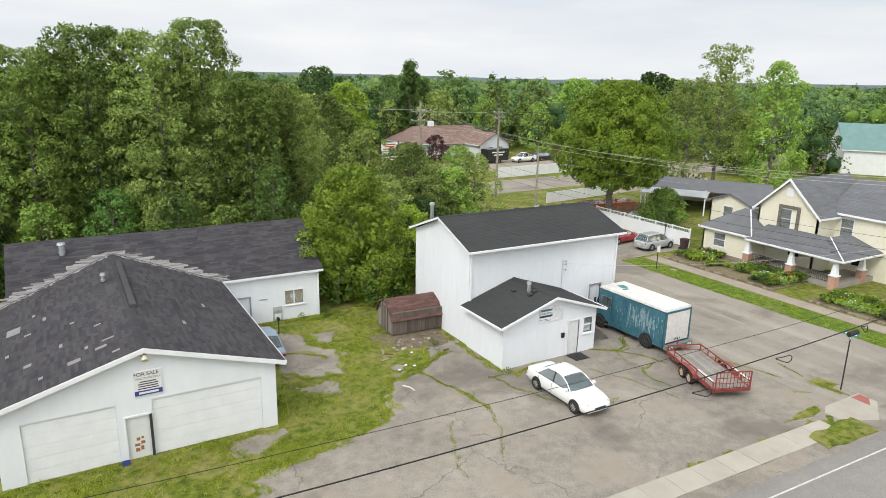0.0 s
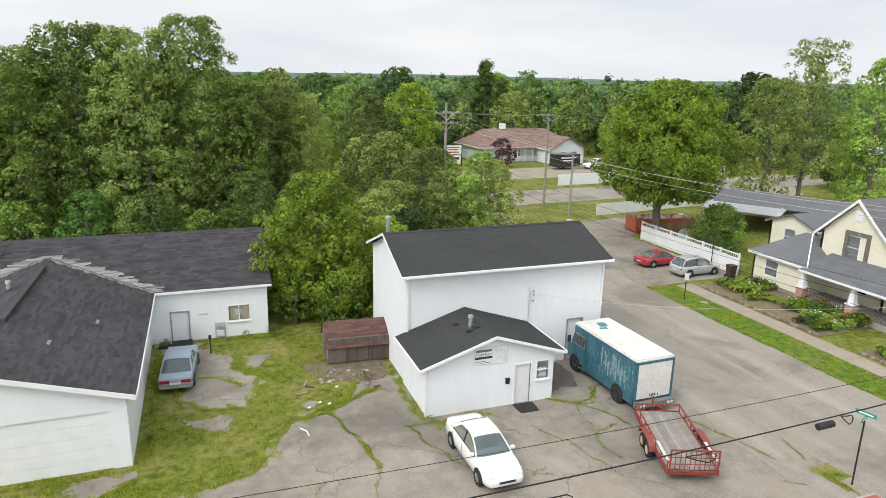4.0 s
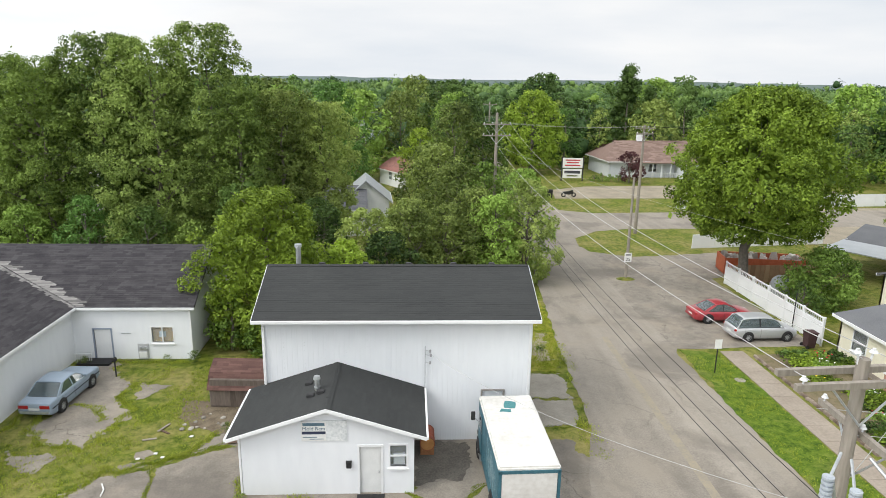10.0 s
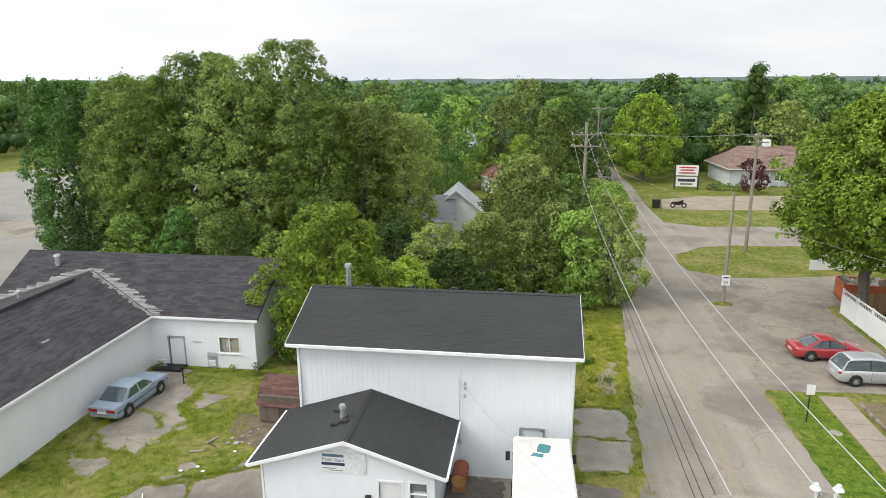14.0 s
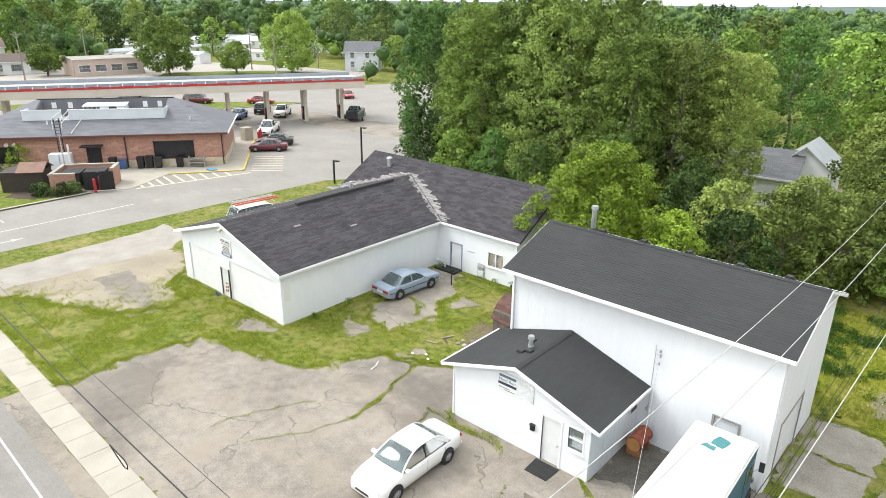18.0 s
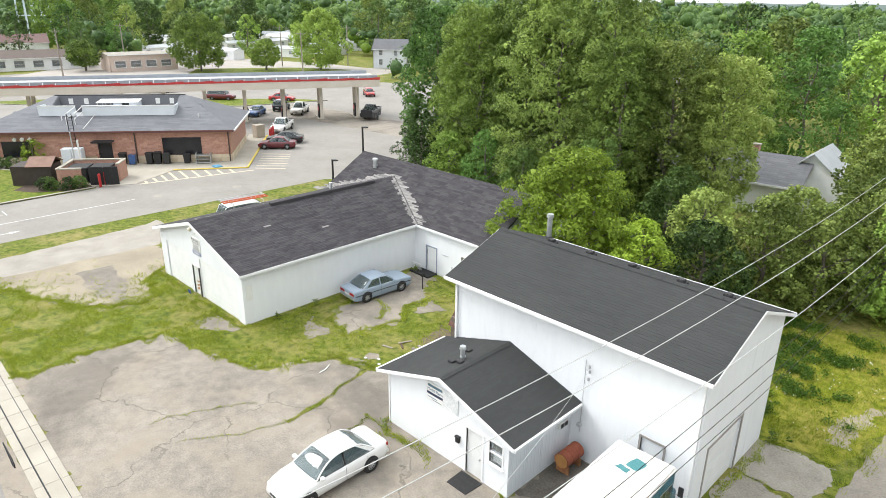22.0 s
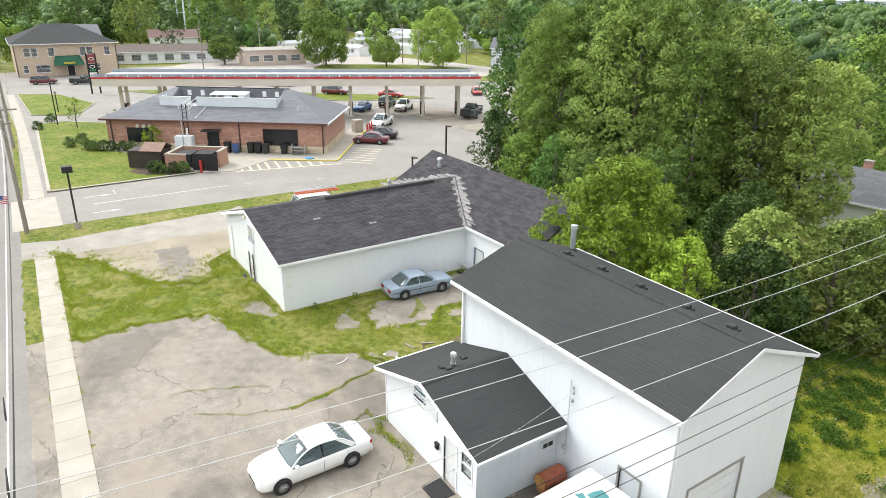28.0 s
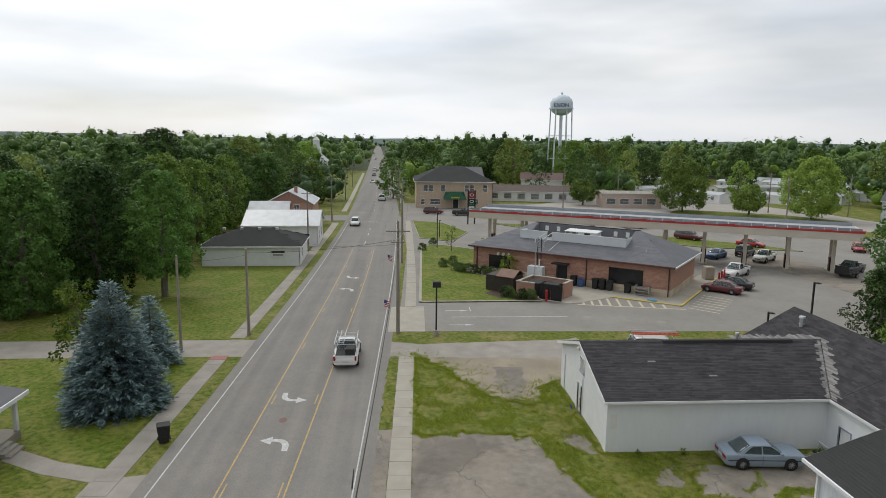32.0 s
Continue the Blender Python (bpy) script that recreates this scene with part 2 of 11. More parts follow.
def grass_mat(name, dark, light, dry, dry_at=0.62):
    m, n, l, p = nodes_of(name)
    g = n.new("ShaderNodeNewGeometry")
    fac = []
    for s, d in ((0.32, 8), (2.4, 8), (17, 6)):
        t = n.new("ShaderNodeTexNoise")
        t.inputs["Roughness"].default_value = 0.64
        t.inputs["Scale"].default_value, t.inputs["Detail"].default_value = s, d
        l.new(g.outputs["Position"], t.inputs["Vector"])
        fac.append(t.outputs["Fac"])
    m1 = n.new("ShaderNodeMix")
    m1.inputs["Factor"].default_value = 0.5
    l.new(fac[1], m1.inputs["A"])
    l.new(fac[2], m1.inputs["B"])
    r = n.new("ShaderNodeValToRGB")
    r.color_ramp.elements[0].position, r.color_ramp.elements[0].color = 0.40, (*dark, 1)
    r.color_ramp.elements[1].position, r.color_ramp.elements[1].color = 0.60, (*light, 1)
    l.new(m1.outputs["Result"], r.inputs["Fac"])
    m2 = n.new("ShaderNodeMix")
    m2.inputs["Factor"].default_value = 0.35
    l.new(fac[0], m2.inputs["A"])
    l.new(fac[1], m2.inputs["B"])
    d = n.new("ShaderNodeValToRGB")
    d.color_ramp.elements[0].position, d.color_ramp.elements[1].position = dry_at - 0.12, dry_at + 0.1
    l.new(m2.outputs["Result"], d.inputs["Fac"])
    mc = n.new("ShaderNodeMix")
    mc.data_type = "RGBA"
    mc.inputs["B"].default_value = (*dry, 1)
    l.new(d.outputs["Color"], mc.inputs["Factor"])
    l.new(r.outputs["Color"], mc.inputs["A"])
    l.new(mc.outputs["Result"], p.inputs["Base Color"])
    p.inputs["Roughness"].default_value, p.inputs["Specular IOR Level"].default_value = 0.8, 0.15
    bp = n.new("ShaderNodeBump")
    bp.inputs["Strength"].default_value, bp.inputs["Distance"].default_value = 0.8, 0.05
    l.new(fac[2], bp.inputs["Height"])
    l.new(bp.outputs["Normal"], p.inputs["Normal"])
    return m


GRASS = grass_mat("grass", (0.040, 0.068, 0.006), (0.180, 0.213, 0.024), (0.275, 0.232, 0.090), 0.572)
LAWN = grass_mat("lawn", (0.048, 0.084, 0.007), (0.172, 0.222, 0.024), (0.23, 0.215, 0.060), 0.58)
LOT = asphalt_mat("lot_asphalt", (0.154, 0.137, 0.116), (0.318, 0.284, 0.238), 0.5, 0.17, 0.45, None, 0.32, (0.284, 0.244, 0.194))
STREET = asphalt_mat("street_asphalt", (0.178, 0.158, 0.132), (0.337, 0.302, 0.255), 0.25, 0.11, 0.35, (0.75, 0.02, 1), 0.36, (0.280, 0.246, 0.200))
MAIN = asphalt_mat("main_road_asphalt", (0.170, 0.160, 0.147), (0.268, 0.252, 0.228), 0.10, 0.12, 0.4, (0.012, 0.75, 1))
GASLOT = asphalt_mat("station_asphalt", (0.215, 0.203, 0.184), (0.29, 0.274, 0.248), 0.0, 0.12, 0.4)
GRAVEL = mat("gravel", (0.185, 0.160, 0.120), (0.375, 0.325, 0.240), 0.45, 0.9, 0.8, fine=9, detail=9)
CONC = mat("concrete", (0.31, 0.285, 0.235), (0.425, 0.395, 0.335), 0.8, 0.85, 0.3, fine=24, objvar=0.06)
CONC_OLD = mat("old_concrete", (0.235, 0.215, 0.185), (0.375, 0.348, 0.305), 0.7, 0.9, 0.4, fine=20)
PAINT_W = mat("road_paint_white", (0.36, 0.36, 0.35), (0.64, 0.64, 0.62), 3.5, 0.7, fine=14)
PAINT_Y = mat("road_paint_yellow", (0.34, 0.235, 0.10), (0.60, 0.42, 0.16), 3.5, 0.7, fine=14)
SIDING = mat("white_siding", (0.72, 0.74, 0.765), (0.775, 0.795, 0.815), 0.5, 0.55, 0.05, fine=3, stretch=(1, 1, 0.25), spec=0.25)
TRIM_W = mat("white_trim", (0.70, 0.71, 0.72), (0.82, 0.83, 0.83), 1.5, 0.5)
SHINGLE = mat("charcoal_shingle", (0.041, 0.043, 0.043), (0.058, 0.060, 0.059), 0.35, 0.9, 0.4, fine=30, island=0.12, mixin=0.5, spec=0.12)
SHINGLE_OLD = mat("weathered_shingle", (0.039, 0.037, 0.041), (0.078, 0.074, 0.078), 0.9, 0.9, 0.5, fine=22, island=0.25, mixin=0.5, spec=0.12)
SHINGLE_BARE = mat("bare_shingle", (0.15, 0.145, 0.14), (0.27, 0.26, 0.25), 2.0, 0.9, 0.3, island=0.5)
SHINGLE_GREY = mat("grey_shingle", (0.105, 0.108, 0.116), (0.155, 0.158, 0.166), 0.8, 0.9, 0.4, fine=18, island=0.22)
BARK = mat("bark", (0.10, 0.085, 0.07), (0.20, 0.175, 0.15), 5, 0.9, 0.6)
GLASS = glass_mat("window_glass", (0.75, 0.8, 0.82))
CARGLASS = glass_mat("car_glass", (0.22, 0.27, 0.28), 0.02, 0.75)
BLACK = mat("black_rubber", (0.014, 0.014, 0.015), (0.03, 0.03, 0.03), 8, 0.7)
DARK = mat("dark_interior", (0.03, 0.03, 0.032), (0.05, 0.05, 0.05), 2, 0.8)
STEEL = mat("galvanised_steel", (0.42, 0.44, 0.45), (0.60, 0.62, 0.63), 4, 0.4, metal=0.7)
from mathutils.geometry import tessellate_polygon

# ---- building tools ----
class M:
    """A heap of vertices and faces, moved by an offset."""

    def __init__(self, ox=0.0, oy=0.0, oz=0.0):
        self.v, self.f, self.o = [], [], (ox, oy, oz)

    def add(self, verts, faces):
        k, (a, b, c) = len(self.v), self.o
        self.v += [(x + a, y + b, z + c) for x, y, z in verts]
        self.f += [tuple(i + k for i in q) for q in faces]
        return self

    def box(self, x0, x1, y0, y1, z0, z1):
        return self.add([(x, y, z) for z in (z0, z1) for x, y in ((x0, y0), (x1, y0), (x1, y1), (x0, y1))],
                        [(0, 3, 2, 1), (4, 5, 6, 7), (0, 1, 5, 4), (1, 2, 6, 5), (2, 3, 7, 6), (3, 0, 4, 7)])

    def obox(self, p, ux, length, depth, z0, z1):
        """A box along ux from p, depth to the left of ux."""
        (x, y), (a, b) = p, ux
        c = [(x, y), (x + a * length, y + b * length), (x + a * length - b * depth, y + b * length + a * depth), (x - b * depth, y + a * depth)]
        return self.prism(c, z0, z1)

    def prism(self, poly, z0, z1):
        n = len(poly)
        v = [(x, y, z0) for x, y in poly] + [(x, y, z1) for x, y in poly]
        return self.add(v, [tuple(range(n))[::-1], tuple(range(n, 2 * n))] + [(i, (i + 1) % n, n + (i + 1) % n, n + i) for i in range(n)])

    def slab(self, quad, thick):
        """A flat plate under four corners (given counter-clockwise from above)."""
        q = [Vector(p) for p in quad]
        nn = (q[1] - q[0]).cross(q[-1] - q[0]).normalized() * thick
        n = len(q)
        v = [tuple(p - nn) for p in q] + [tuple(p) for p in q]
        return self.add(v, [tuple(range(n))[::-1], tuple(range(n, 2 * n))] + [(i, (i + 1) % n, n + (i + 1) % n, n + i) for i in range(n)])

    def rod(self, p0, p1, r0, r1=None, n=8, cap=True):
        r1 = r0 if r1 is None else r1
        a, b = Vector(p0), Vector(p1)
        d = (b - a).normalized()
        u = d.orthogonal().normalized()
        w = d.cross(u)
        v = []
        for p, r in ((a, r0), (b, r1)):
            for i in range(n):
                t = 2 * math.pi * i / n
                v.append(tuple(p + (u * math.cos(t) + w * math.sin(t)) * r))
        f = [(i, (i + 1) % n, n + (i + 1) % n, n + i) for i in range(n)]
        if cap:
            f += [tuple(range(n))[::-1], tuple(range(n, 2 * n))]
        return self.add(v, f)

    def pipe(self, pts, r, n=5):
        """One swept tube along a line of points."""
        rings, u = [], None
        for i, p in enumerate(pts):
            d = (Vector(pts[min(i + 1, len(pts) - 1)]) - Vector(pts[max(i - 1, 0)])).normalized()
            u = d.orthogonal().normalized() if u is None else (u - d * u.dot(d)).normalized()
            w = d.cross(u)
            rings.append([tuple(Vector(p) + (u * math.cos(t) + w * math.sin(t)) * r) for t in (2 * math.pi * k / n for k in range(n))])
        return self.loft(rings)

    def loft(self, rings, cap=True):
        n = len(rings[0])
        v = [p for ring in rings for p in ring]
        f = []
        for k in range(len(rings) - 1):
            for i in range(n):
                j = (i + 1) % n
                f.append((k * n + i, k * n + j, (k + 1) * n + j, (k + 1) * n + i))
        if cap:
            f += [tuple(range(n))[::-1], tuple(range((len(rings) - 1) * n, len(rings) * n))]
        return self.add(v, f)

    def wall(self, p0, p1, z0, z1, thick, holes=()):
        """An upright wall from p0 to p1 with openings (s0, s1, h0, h1) through it; its body lies to the left of the way."""
        d = math.dist(p0, p1)
        ux = ((p1[0] - p0[0]) / d, (p1[1] - p0[1]) / d)
        ss = sorted({0.0, d, *(round(s, 4) for h in holes for s in h[:2])})
        zs = sorted({z0, z1, *(z for h in holes for z in h[2:] if z0 < z < z1)})
        solid = {(i, j) for i in range(len(ss) - 1) for j in range(len(zs) - 1)
                 if not any(h[0] < (ss[i] + ss[i + 1]) / 2 < h[1] and h[2] < (zs[j] + zs[j + 1]) / 2 < h[3] for h in holes)}
        index, verts, faces = {}, [], []

        def at(i, j, k):
            if (i, j, k) not in index:
                index[i, j, k] = len(verts)
                verts.append((p0[0] + ux[0] * ss[i] - ux[1] * thick * k, p0[1] + ux[1] * ss[i] + ux[0] * thick * k, zs[j]))
            return index[i, j, k]

        for i, j in solid:
            faces.append((at(i, j, 0), at(i + 1, j, 0), at(i + 1, j + 1, 0), at(i, j + 1, 0)))
            faces.append((at(i, j, 1), at(i, j + 1, 1), at(i + 1, j + 1, 1), at(i + 1, j, 1)))
            for di, dj, (a, b) in ((-1, 0, ((0, 1), (0, 0))), (1, 0, ((1, 0), (1, 1))), (0, -1, ((0, 0), (1, 0))), (0, 1, ((1, 1), (0, 1)))):
                if (i + di, j + dj) not in solid:
                    p, q = (i + a[0], j + a[1]), (i + b[0], j + b[1])
                    faces.append((at(*q, 0), at(*p, 0), at(*p, 1), at(*q, 1)))
        return self.add(verts, faces)


def part(name, m, material, parent=None, label="", bevel=0.0, smooth=False, kind=""):
    me = bpy.data.meshes.new(name)
    me.from_pydata(m.v, [], m.f)
    if bevel:
        bm = bmesh.new()
        bm.from_mesh(me)
        bmesh.ops.bevel(bm, geom=bm.edges[:], offset=bevel, segments=2, affect="EDGES", clamp_overlap=True)
        bm.to_mesh(me)
        bm.free()
    if smooth:
        me.polygons.foreach_set("use_smooth", [True] * len(me.polygons))
    me.materials.append(material)
    ob = new(name, me)
    ob.parent = parent
    return tagged(ob, label, kind=kind)


def thing(name, label, category, x=0, y=0, z=0, turn=0, group="", kind=""):
    ob = tagged(new(name), label, category, group, kind)
    ob.matrix_world = pose(x, y, z, 0, 0, turn)
    ob.empty_display_size = 0.3
    return ob


def solo(name, m, material, label, category, kind="", group="", bevel=0.0, smooth=False):
    ob = part(name, m, material, None, label, bevel, smooth)
    return tagged(ob, label, category, group, kind)


def again(name, source, parent, m=None):
    """Another piece on the same mesh."""
    ob = new(name, source.data)
    ob.parent = parent
    if m is not None:
        ob.matrix_local = m
    return ob


def ragged(poly, step=0.5, amount=0.15, seed=0):
    """A polygon with its sides broken into short, uneven steps."""
    out = []
    for i, (p, q) in enumerate(zip(poly, poly[1:] + poly[:1])):
        d = math.dist(p, q)
        n = max(1, int(d / step))
        nx, ny = -(q[1] - p[1]) / d, (q[0] - p[0]) / d
        for k in range(n):
            x, y = p[0] + (q[0] - p[0]) * k / n, p[1] + (q[1] - p[1]) * k / n
            w = amount * (noise.noise((x * 0.9, y * 0.9, seed)) * 1.6 + noise.noise((x * 3.1, y * 3.1, seed + 5)) * 0.8 + noise.noise((x * 10.3, y * 10.3, seed + 9)) * 0.55)
            out.append((x + nx * w, y + ny * w))
    return out


def sheet(name, poly, z, material, label, category, thick=0.03):
    """A thin flat layer on the ground: its top at z, its rim running down into the ground."""
    n = len(poly)
    tris = tessellate_polygon([[Vector((x, y, 0)) for x, y in poly]])
    verts = [(x, y, z) for x, y in poly] + [(x, y, z - thick) for x, y in poly]
    faces = []
    for i, j, k in tris:
        (ax, ay), (bx, by), (cx, cy) = poly[i], poly[j], poly[k]
        faces.append((i, j, k) if (bx - ax) * (cy - ay) - (by - ay) * (cx - ax) > 0 else (i, k, j))
    around = sum(p[0] * q[1] - q[0] * p[1] for p, q in zip(poly, poly[1:] + poly[:1])) > 0
    for i in range(n):
        j = (i + 1) % n
        faces.append((i, n + i, n + j, j) if around else (j, n + j, n + i, i))
    me = bpy.data.meshes.new(name)
    me.from_pydata(verts, [], faces)
    me.materials.append(material)
    return tagged(new(name, me), label, category, kind="structure")


def shingles(parent, name, material, p0, u, v, length, run, inside=None, course=0.15, tab=0.32, off=(0, 0, 0), seed=0, keep=1.0, lift=0.012, kind="stuff", label=""):
    """Overlapping shingle tabs on a slope: p0 its low corner, u along the eave, v up the slope (unit vectors)."""
    rnd = random.Random(seed)
    u, v, p0 = Vector(u), Vector(v), Vector(p0) + Vector(off)
    nn = u.cross(v).normalized()
    if nn.z < 0:
        nn = -nn
    m = M()
    for r in range(int(run / course) + 1):
        a0 = r * course
        a1 = min(run, a0 + course * 1.15)
        s = -rnd.random() * tab
        while s < length:
            w = tab * rnd.choice((1, 1, 1.6, 2.2, 3))
            s0, s1 = max(0, s), min(length, s + w - 0.008)
            s += w
            if s1 - s0 < 0.03 or a1 - a0 < 0.03 or (inside and not inside((s0 + s1) / 2, (a0 + a1) / 2)) or rnd.random() > keep:
                continue
            h = lift * (0.8 + 0.5 * rnd.random())
            q = [p0 + u * s0 + v * a0, p0 + u * s1 + v * a0, p0 + u * s1 + v * a1, p0 + u * s0 + v * a1]
            top = [q[0] + nn * h, q[1] + nn * h, q[2] + nn * h * 0.45, q[3] + nn * h * 0.45]
            m.add([tuple(x) for x in top + [q[0], q[1]]], [(0, 1, 2, 3), (4, 5, 1, 0)])
    return part(name, m, material, parent, label, kind=kind)
# ---- ground, roads, pavements ----
CL_X = [-2500, -1000, -300, -150, -90, -40, 0, 60, 300, 1500]
CL_Y = [-70, -19, 5.0, 9.6, 11.0, 10.75, 9.7, 8.05, 2.0, -30]


def cl(x):
    """The main road's middle line."""
    return sum(float(np.interp(x + d, CL_X, CL_Y)) for d in (-12, -4, 4, 12)) / 4


def ribbon(a, b, x0, x1, step=4.0):
    """The strip between a and b metres to the north of the main road's middle."""
    n = max(1, int((x1 - x0) / step))
    xs = [x0 + (x1 - x0) * k / n for k in range(n + 1)]
    return [(x, cl(x) + a) for x in xs] + [(x, cl(x) + b) for x in reversed(xs)]


def road_mark(m, a, b, x0, x1, z, step=4.0):
    p = ribbon(a, b, x0, x1, step)
    h = len(p) // 2
    for k in range(h - 1):
        q = [p[k], p[k + 1], p[-k - 2], p[-k - 1]]
        m.add([(x, y, z) for x, y in q], [(0, 1, 2, 3)])


# one sheet of grass to the horizon, falling very slightly away far out
gv, gf, rings = [(0, 0, 0)], [], [60, 140, 300, 600, 1200, 2400, 4500]
for r in rings:
    for k in range(48):
        t = 2 * math.pi * k / 48
        gv.append((r * math.cos(t), r * math.sin(t), 0))
for k in range(48):
    gf.append((0, 1 + k, 1 + (k + 1) % 48))
    for j in range(len(rings) - 1):
        a, b = 1 + j * 48, 1 + (j + 1) * 48
        gf.append((a + k, b + k, b + (k + 1) % 48, a + (k + 1) % 48))
solo("ground", M().add(gv, gf), GRASS, "green grass ground with drier patches", "ground", "structure")

sheet("road_main", ribbon(-5.95, 6.1, -2000, 1500, 8.0), 0.02, MAIN, "grey asphalt main road with painted lines", "road")
sheet("road_side", ragged([(29.8, 14.2), (48.5, 13.8), (46.6, 17.5), (45.2, 22), (44.9, 42), (45.2, 43), (54.3, 43.4), (54.1, 58), (59, 61), (60, 67.0), (54, 65.6), (49.5, 65.0), (46.2, 66.8), (45.5, 69.0), (46.0, 72.4), (49, 75.8), (53, 77.0), (62, 77.4), (200, 88), (200, 97), (64, 87), (51.5, 86), (47.6, 88),
      (47.2, 100), (47.6, 118), (46.8, 135), (45.2, 152), (42, 170), (35, 192), (30, 190), (37.5, 168), (40.6, 150), (41.4, 132), (41.8, 116), (42.2, 100), (41.4, 88), (20, 84), (-60, 78), (-60, 69), (20, 75.5), (40.2, 76), (39.4, 62), (38.7, 53.3), (37.8, 43), (37.3, 34), (36.2, 30), (35.0, 26), (34.5, 19), (33.5, 16.8)], 0.5, 0.10, 90), 0.018, STREET, "worn pale asphalt side street", "road")
lot_main = [(6.6, 17.5), (20, 17.2), (35.5, 16.9), (36, 25), (36.6, 30.5), (36.2, 32.3), (34.3, 33), (28.6, 33), (28.6, 29), (22, 29), (22, 33.6), (19.7, 33.5), (18.9, 31.8), (17.6, 30.9), (16.1, 30.7), (15.4, 29.4), (14.0, 26.7), (10.6, 25.6), (7.1, 25.0), (6.3, 21)]
sheet("pavement_lot", ragged(lot_main, 0.08, 0.30, 2), 0.012, LOT, "cracked and patched old asphalt yard", "pavement")
sheet("pavement_yard", ragged([(11.0, 34.0), (12.2, 32.7), (14.2, 32.2), (15.0, 35.8), (13.6, 37.1), (13.9, 38.8), (10.3, 39.6), (9.7, 41.3), (11.8, 41.5), (12.0, 38.9), (10.4, 38.4)][:6] + [(11.9, 40.6), (11.8, 41.5), (9.8, 41.4), (10.2, 38.6)], 0.14, 0.4, 3), 0.010, LOT, "broken asphalt under the parked blue car", "pavement")
for k, (poly, s) in enumerate((([(14.2, 38.8), (15.9, 38.5), (14.7, 36.9)], 4), ([(10.9, 32.2), (13.0, 31.7), (13.2, 30.4), (11.8, 31.0)], 5), ([(7.0, 27.0), (7.1, 28.3), (9.5, 28.2), (8.5, 26.9)], 6), ([(16.6, 32.0), (17.4, 31.9), (17.2, 31.4)], 7))):
    sheet("pavement_patch", ragged(poly, 0.12, 0.3, s), 0.010, LOT, "small broken patch of asphalt in the grass", "pavement")
PAD = mat("stained_concrete", (0.185, 0.168, 0.142), (0.345, 0.318, 0.270), 0.9, 0.9, 0.4, fine=14, detail=9)
for k, poly in enumerate(([(34.05, 33.75), (36.75, 33.6), (36.95, 36.4), (34.05, 36.55)], [(34.05, 36.75), (36.95, 36.6), (37.05, 39.7), (34.05, 39.4)])):
    sheet("pavement_pad", ragged(poly, 0.1, 0.2, 9 + k), 0.022, PAD, "cracked concrete pad by the barn", "pavement")
sheet("dirt_patch", ragged([(28.75, 29.2), (30.6, 29.6), (31.4, 31.2), (31.2, 32.55), (28.75, 32.55)], 0.12, 0.22, 16), 0.016, mat("oily_dirt", (0.075, 0.066, 0.055), (0.185, 0.165, 0.140), 1.2, 0.9, 0.4, fine=12, detail=8), "dark oily dirt between the office and the barn", "dirt", 0.01)
sheet("driveway", ragged([(-8.1, 15.9), (-7.6, 24), (-7.2, 30.5), (-9, 33), (-13, 33), (-12.4, 31.8), (-11.4, 18.5), (-12.2, 15.8)], 0.6, 0.12, 12), 0.011, CONC_OLD, "pale worn driveway", "driveway")
gravel_edge = [(-8.6, 17.8), (-6.5, 19.4), (-4.8, 20.6), (-2.2, 21.5), (0.1, 22.6), (1.6, 23.9), (2.2, 25.4), (1.5, 27.0), (-1.1, 27.4), (-2.2, 29.0), (-8.7, 31.4), (-9.3, 27.2), (-9.8, 23.1), (-10.8, 18.1)]
sheet("dirt_bare", ragged([(-5.4, 24.3), (-5.2, 26.6), (-0.7, 26.0), (1.5, 24.9), (-0.6, 24.1)], 0.3, 0.3, 17), 0.013, LOT, "bare grey trodden ground in the gravel", "dirt", 0.01)
sheet("gravel_yard", ragged(gravel_edge, 0.06, 0.45, 13), 0.009, GRAVEL, "pale gravel yard in front of the garage", "gravel")
sheet("shoulder", ragged(ribbon(6.0, 6.85, -2.0, 34.5, 3), 0.5, 0.06, 60), 0.022, LOT, "worn road shoulder", "shoulder")
sheet("verge_yard", ragged(ribbon(6.02, 6.83, -7.4, 5.8, 2), 0.3, 0.10, 61), 0.03, GRASS, "narrow grass verge beside the sidewalk", "verge", 0.03)
# station forecourt, lane and the road behind it
sheet("pavement_station", [(-15.4, 15.2), (-14.6, 51), (-10, 58), (-4, 66), (0, 80), (-10, 105), (-28, 128), (-75, 110), (-110, 62), (-118, 17.2), (-80, 17.5), (-62, 17.9), (-25, 16.9), (-24.0, 15.6)], 0.014, GASLOT, "grey asphalt forecourt of the station", "pavement")
lawn = [(-26.2, 18.9), (-26.5, 33.0), (-34.0, 32.0), (-44.5, 25.5), (-47, 29), (-52, 33), (-60, 31), (-66, 24), (-65, 20.2)]
sheet("lawn_station", lawn, 0.12, LAWN, "mown green lawn with a concrete kerb", "lawn", 0.14)
m = M()
for p, q in zip(lawn, lawn[1:] + lawn[:1]):
    d = math.dist(p, q)
    m.obox(p, ((q[0] - p[0]) / d, (q[1] - p[1]) / d), d, 0.3, -0.05, 0.15)
solo("kerb_station", m, CONC, "pale concrete kerb round the lawn", "kerb", "structure")
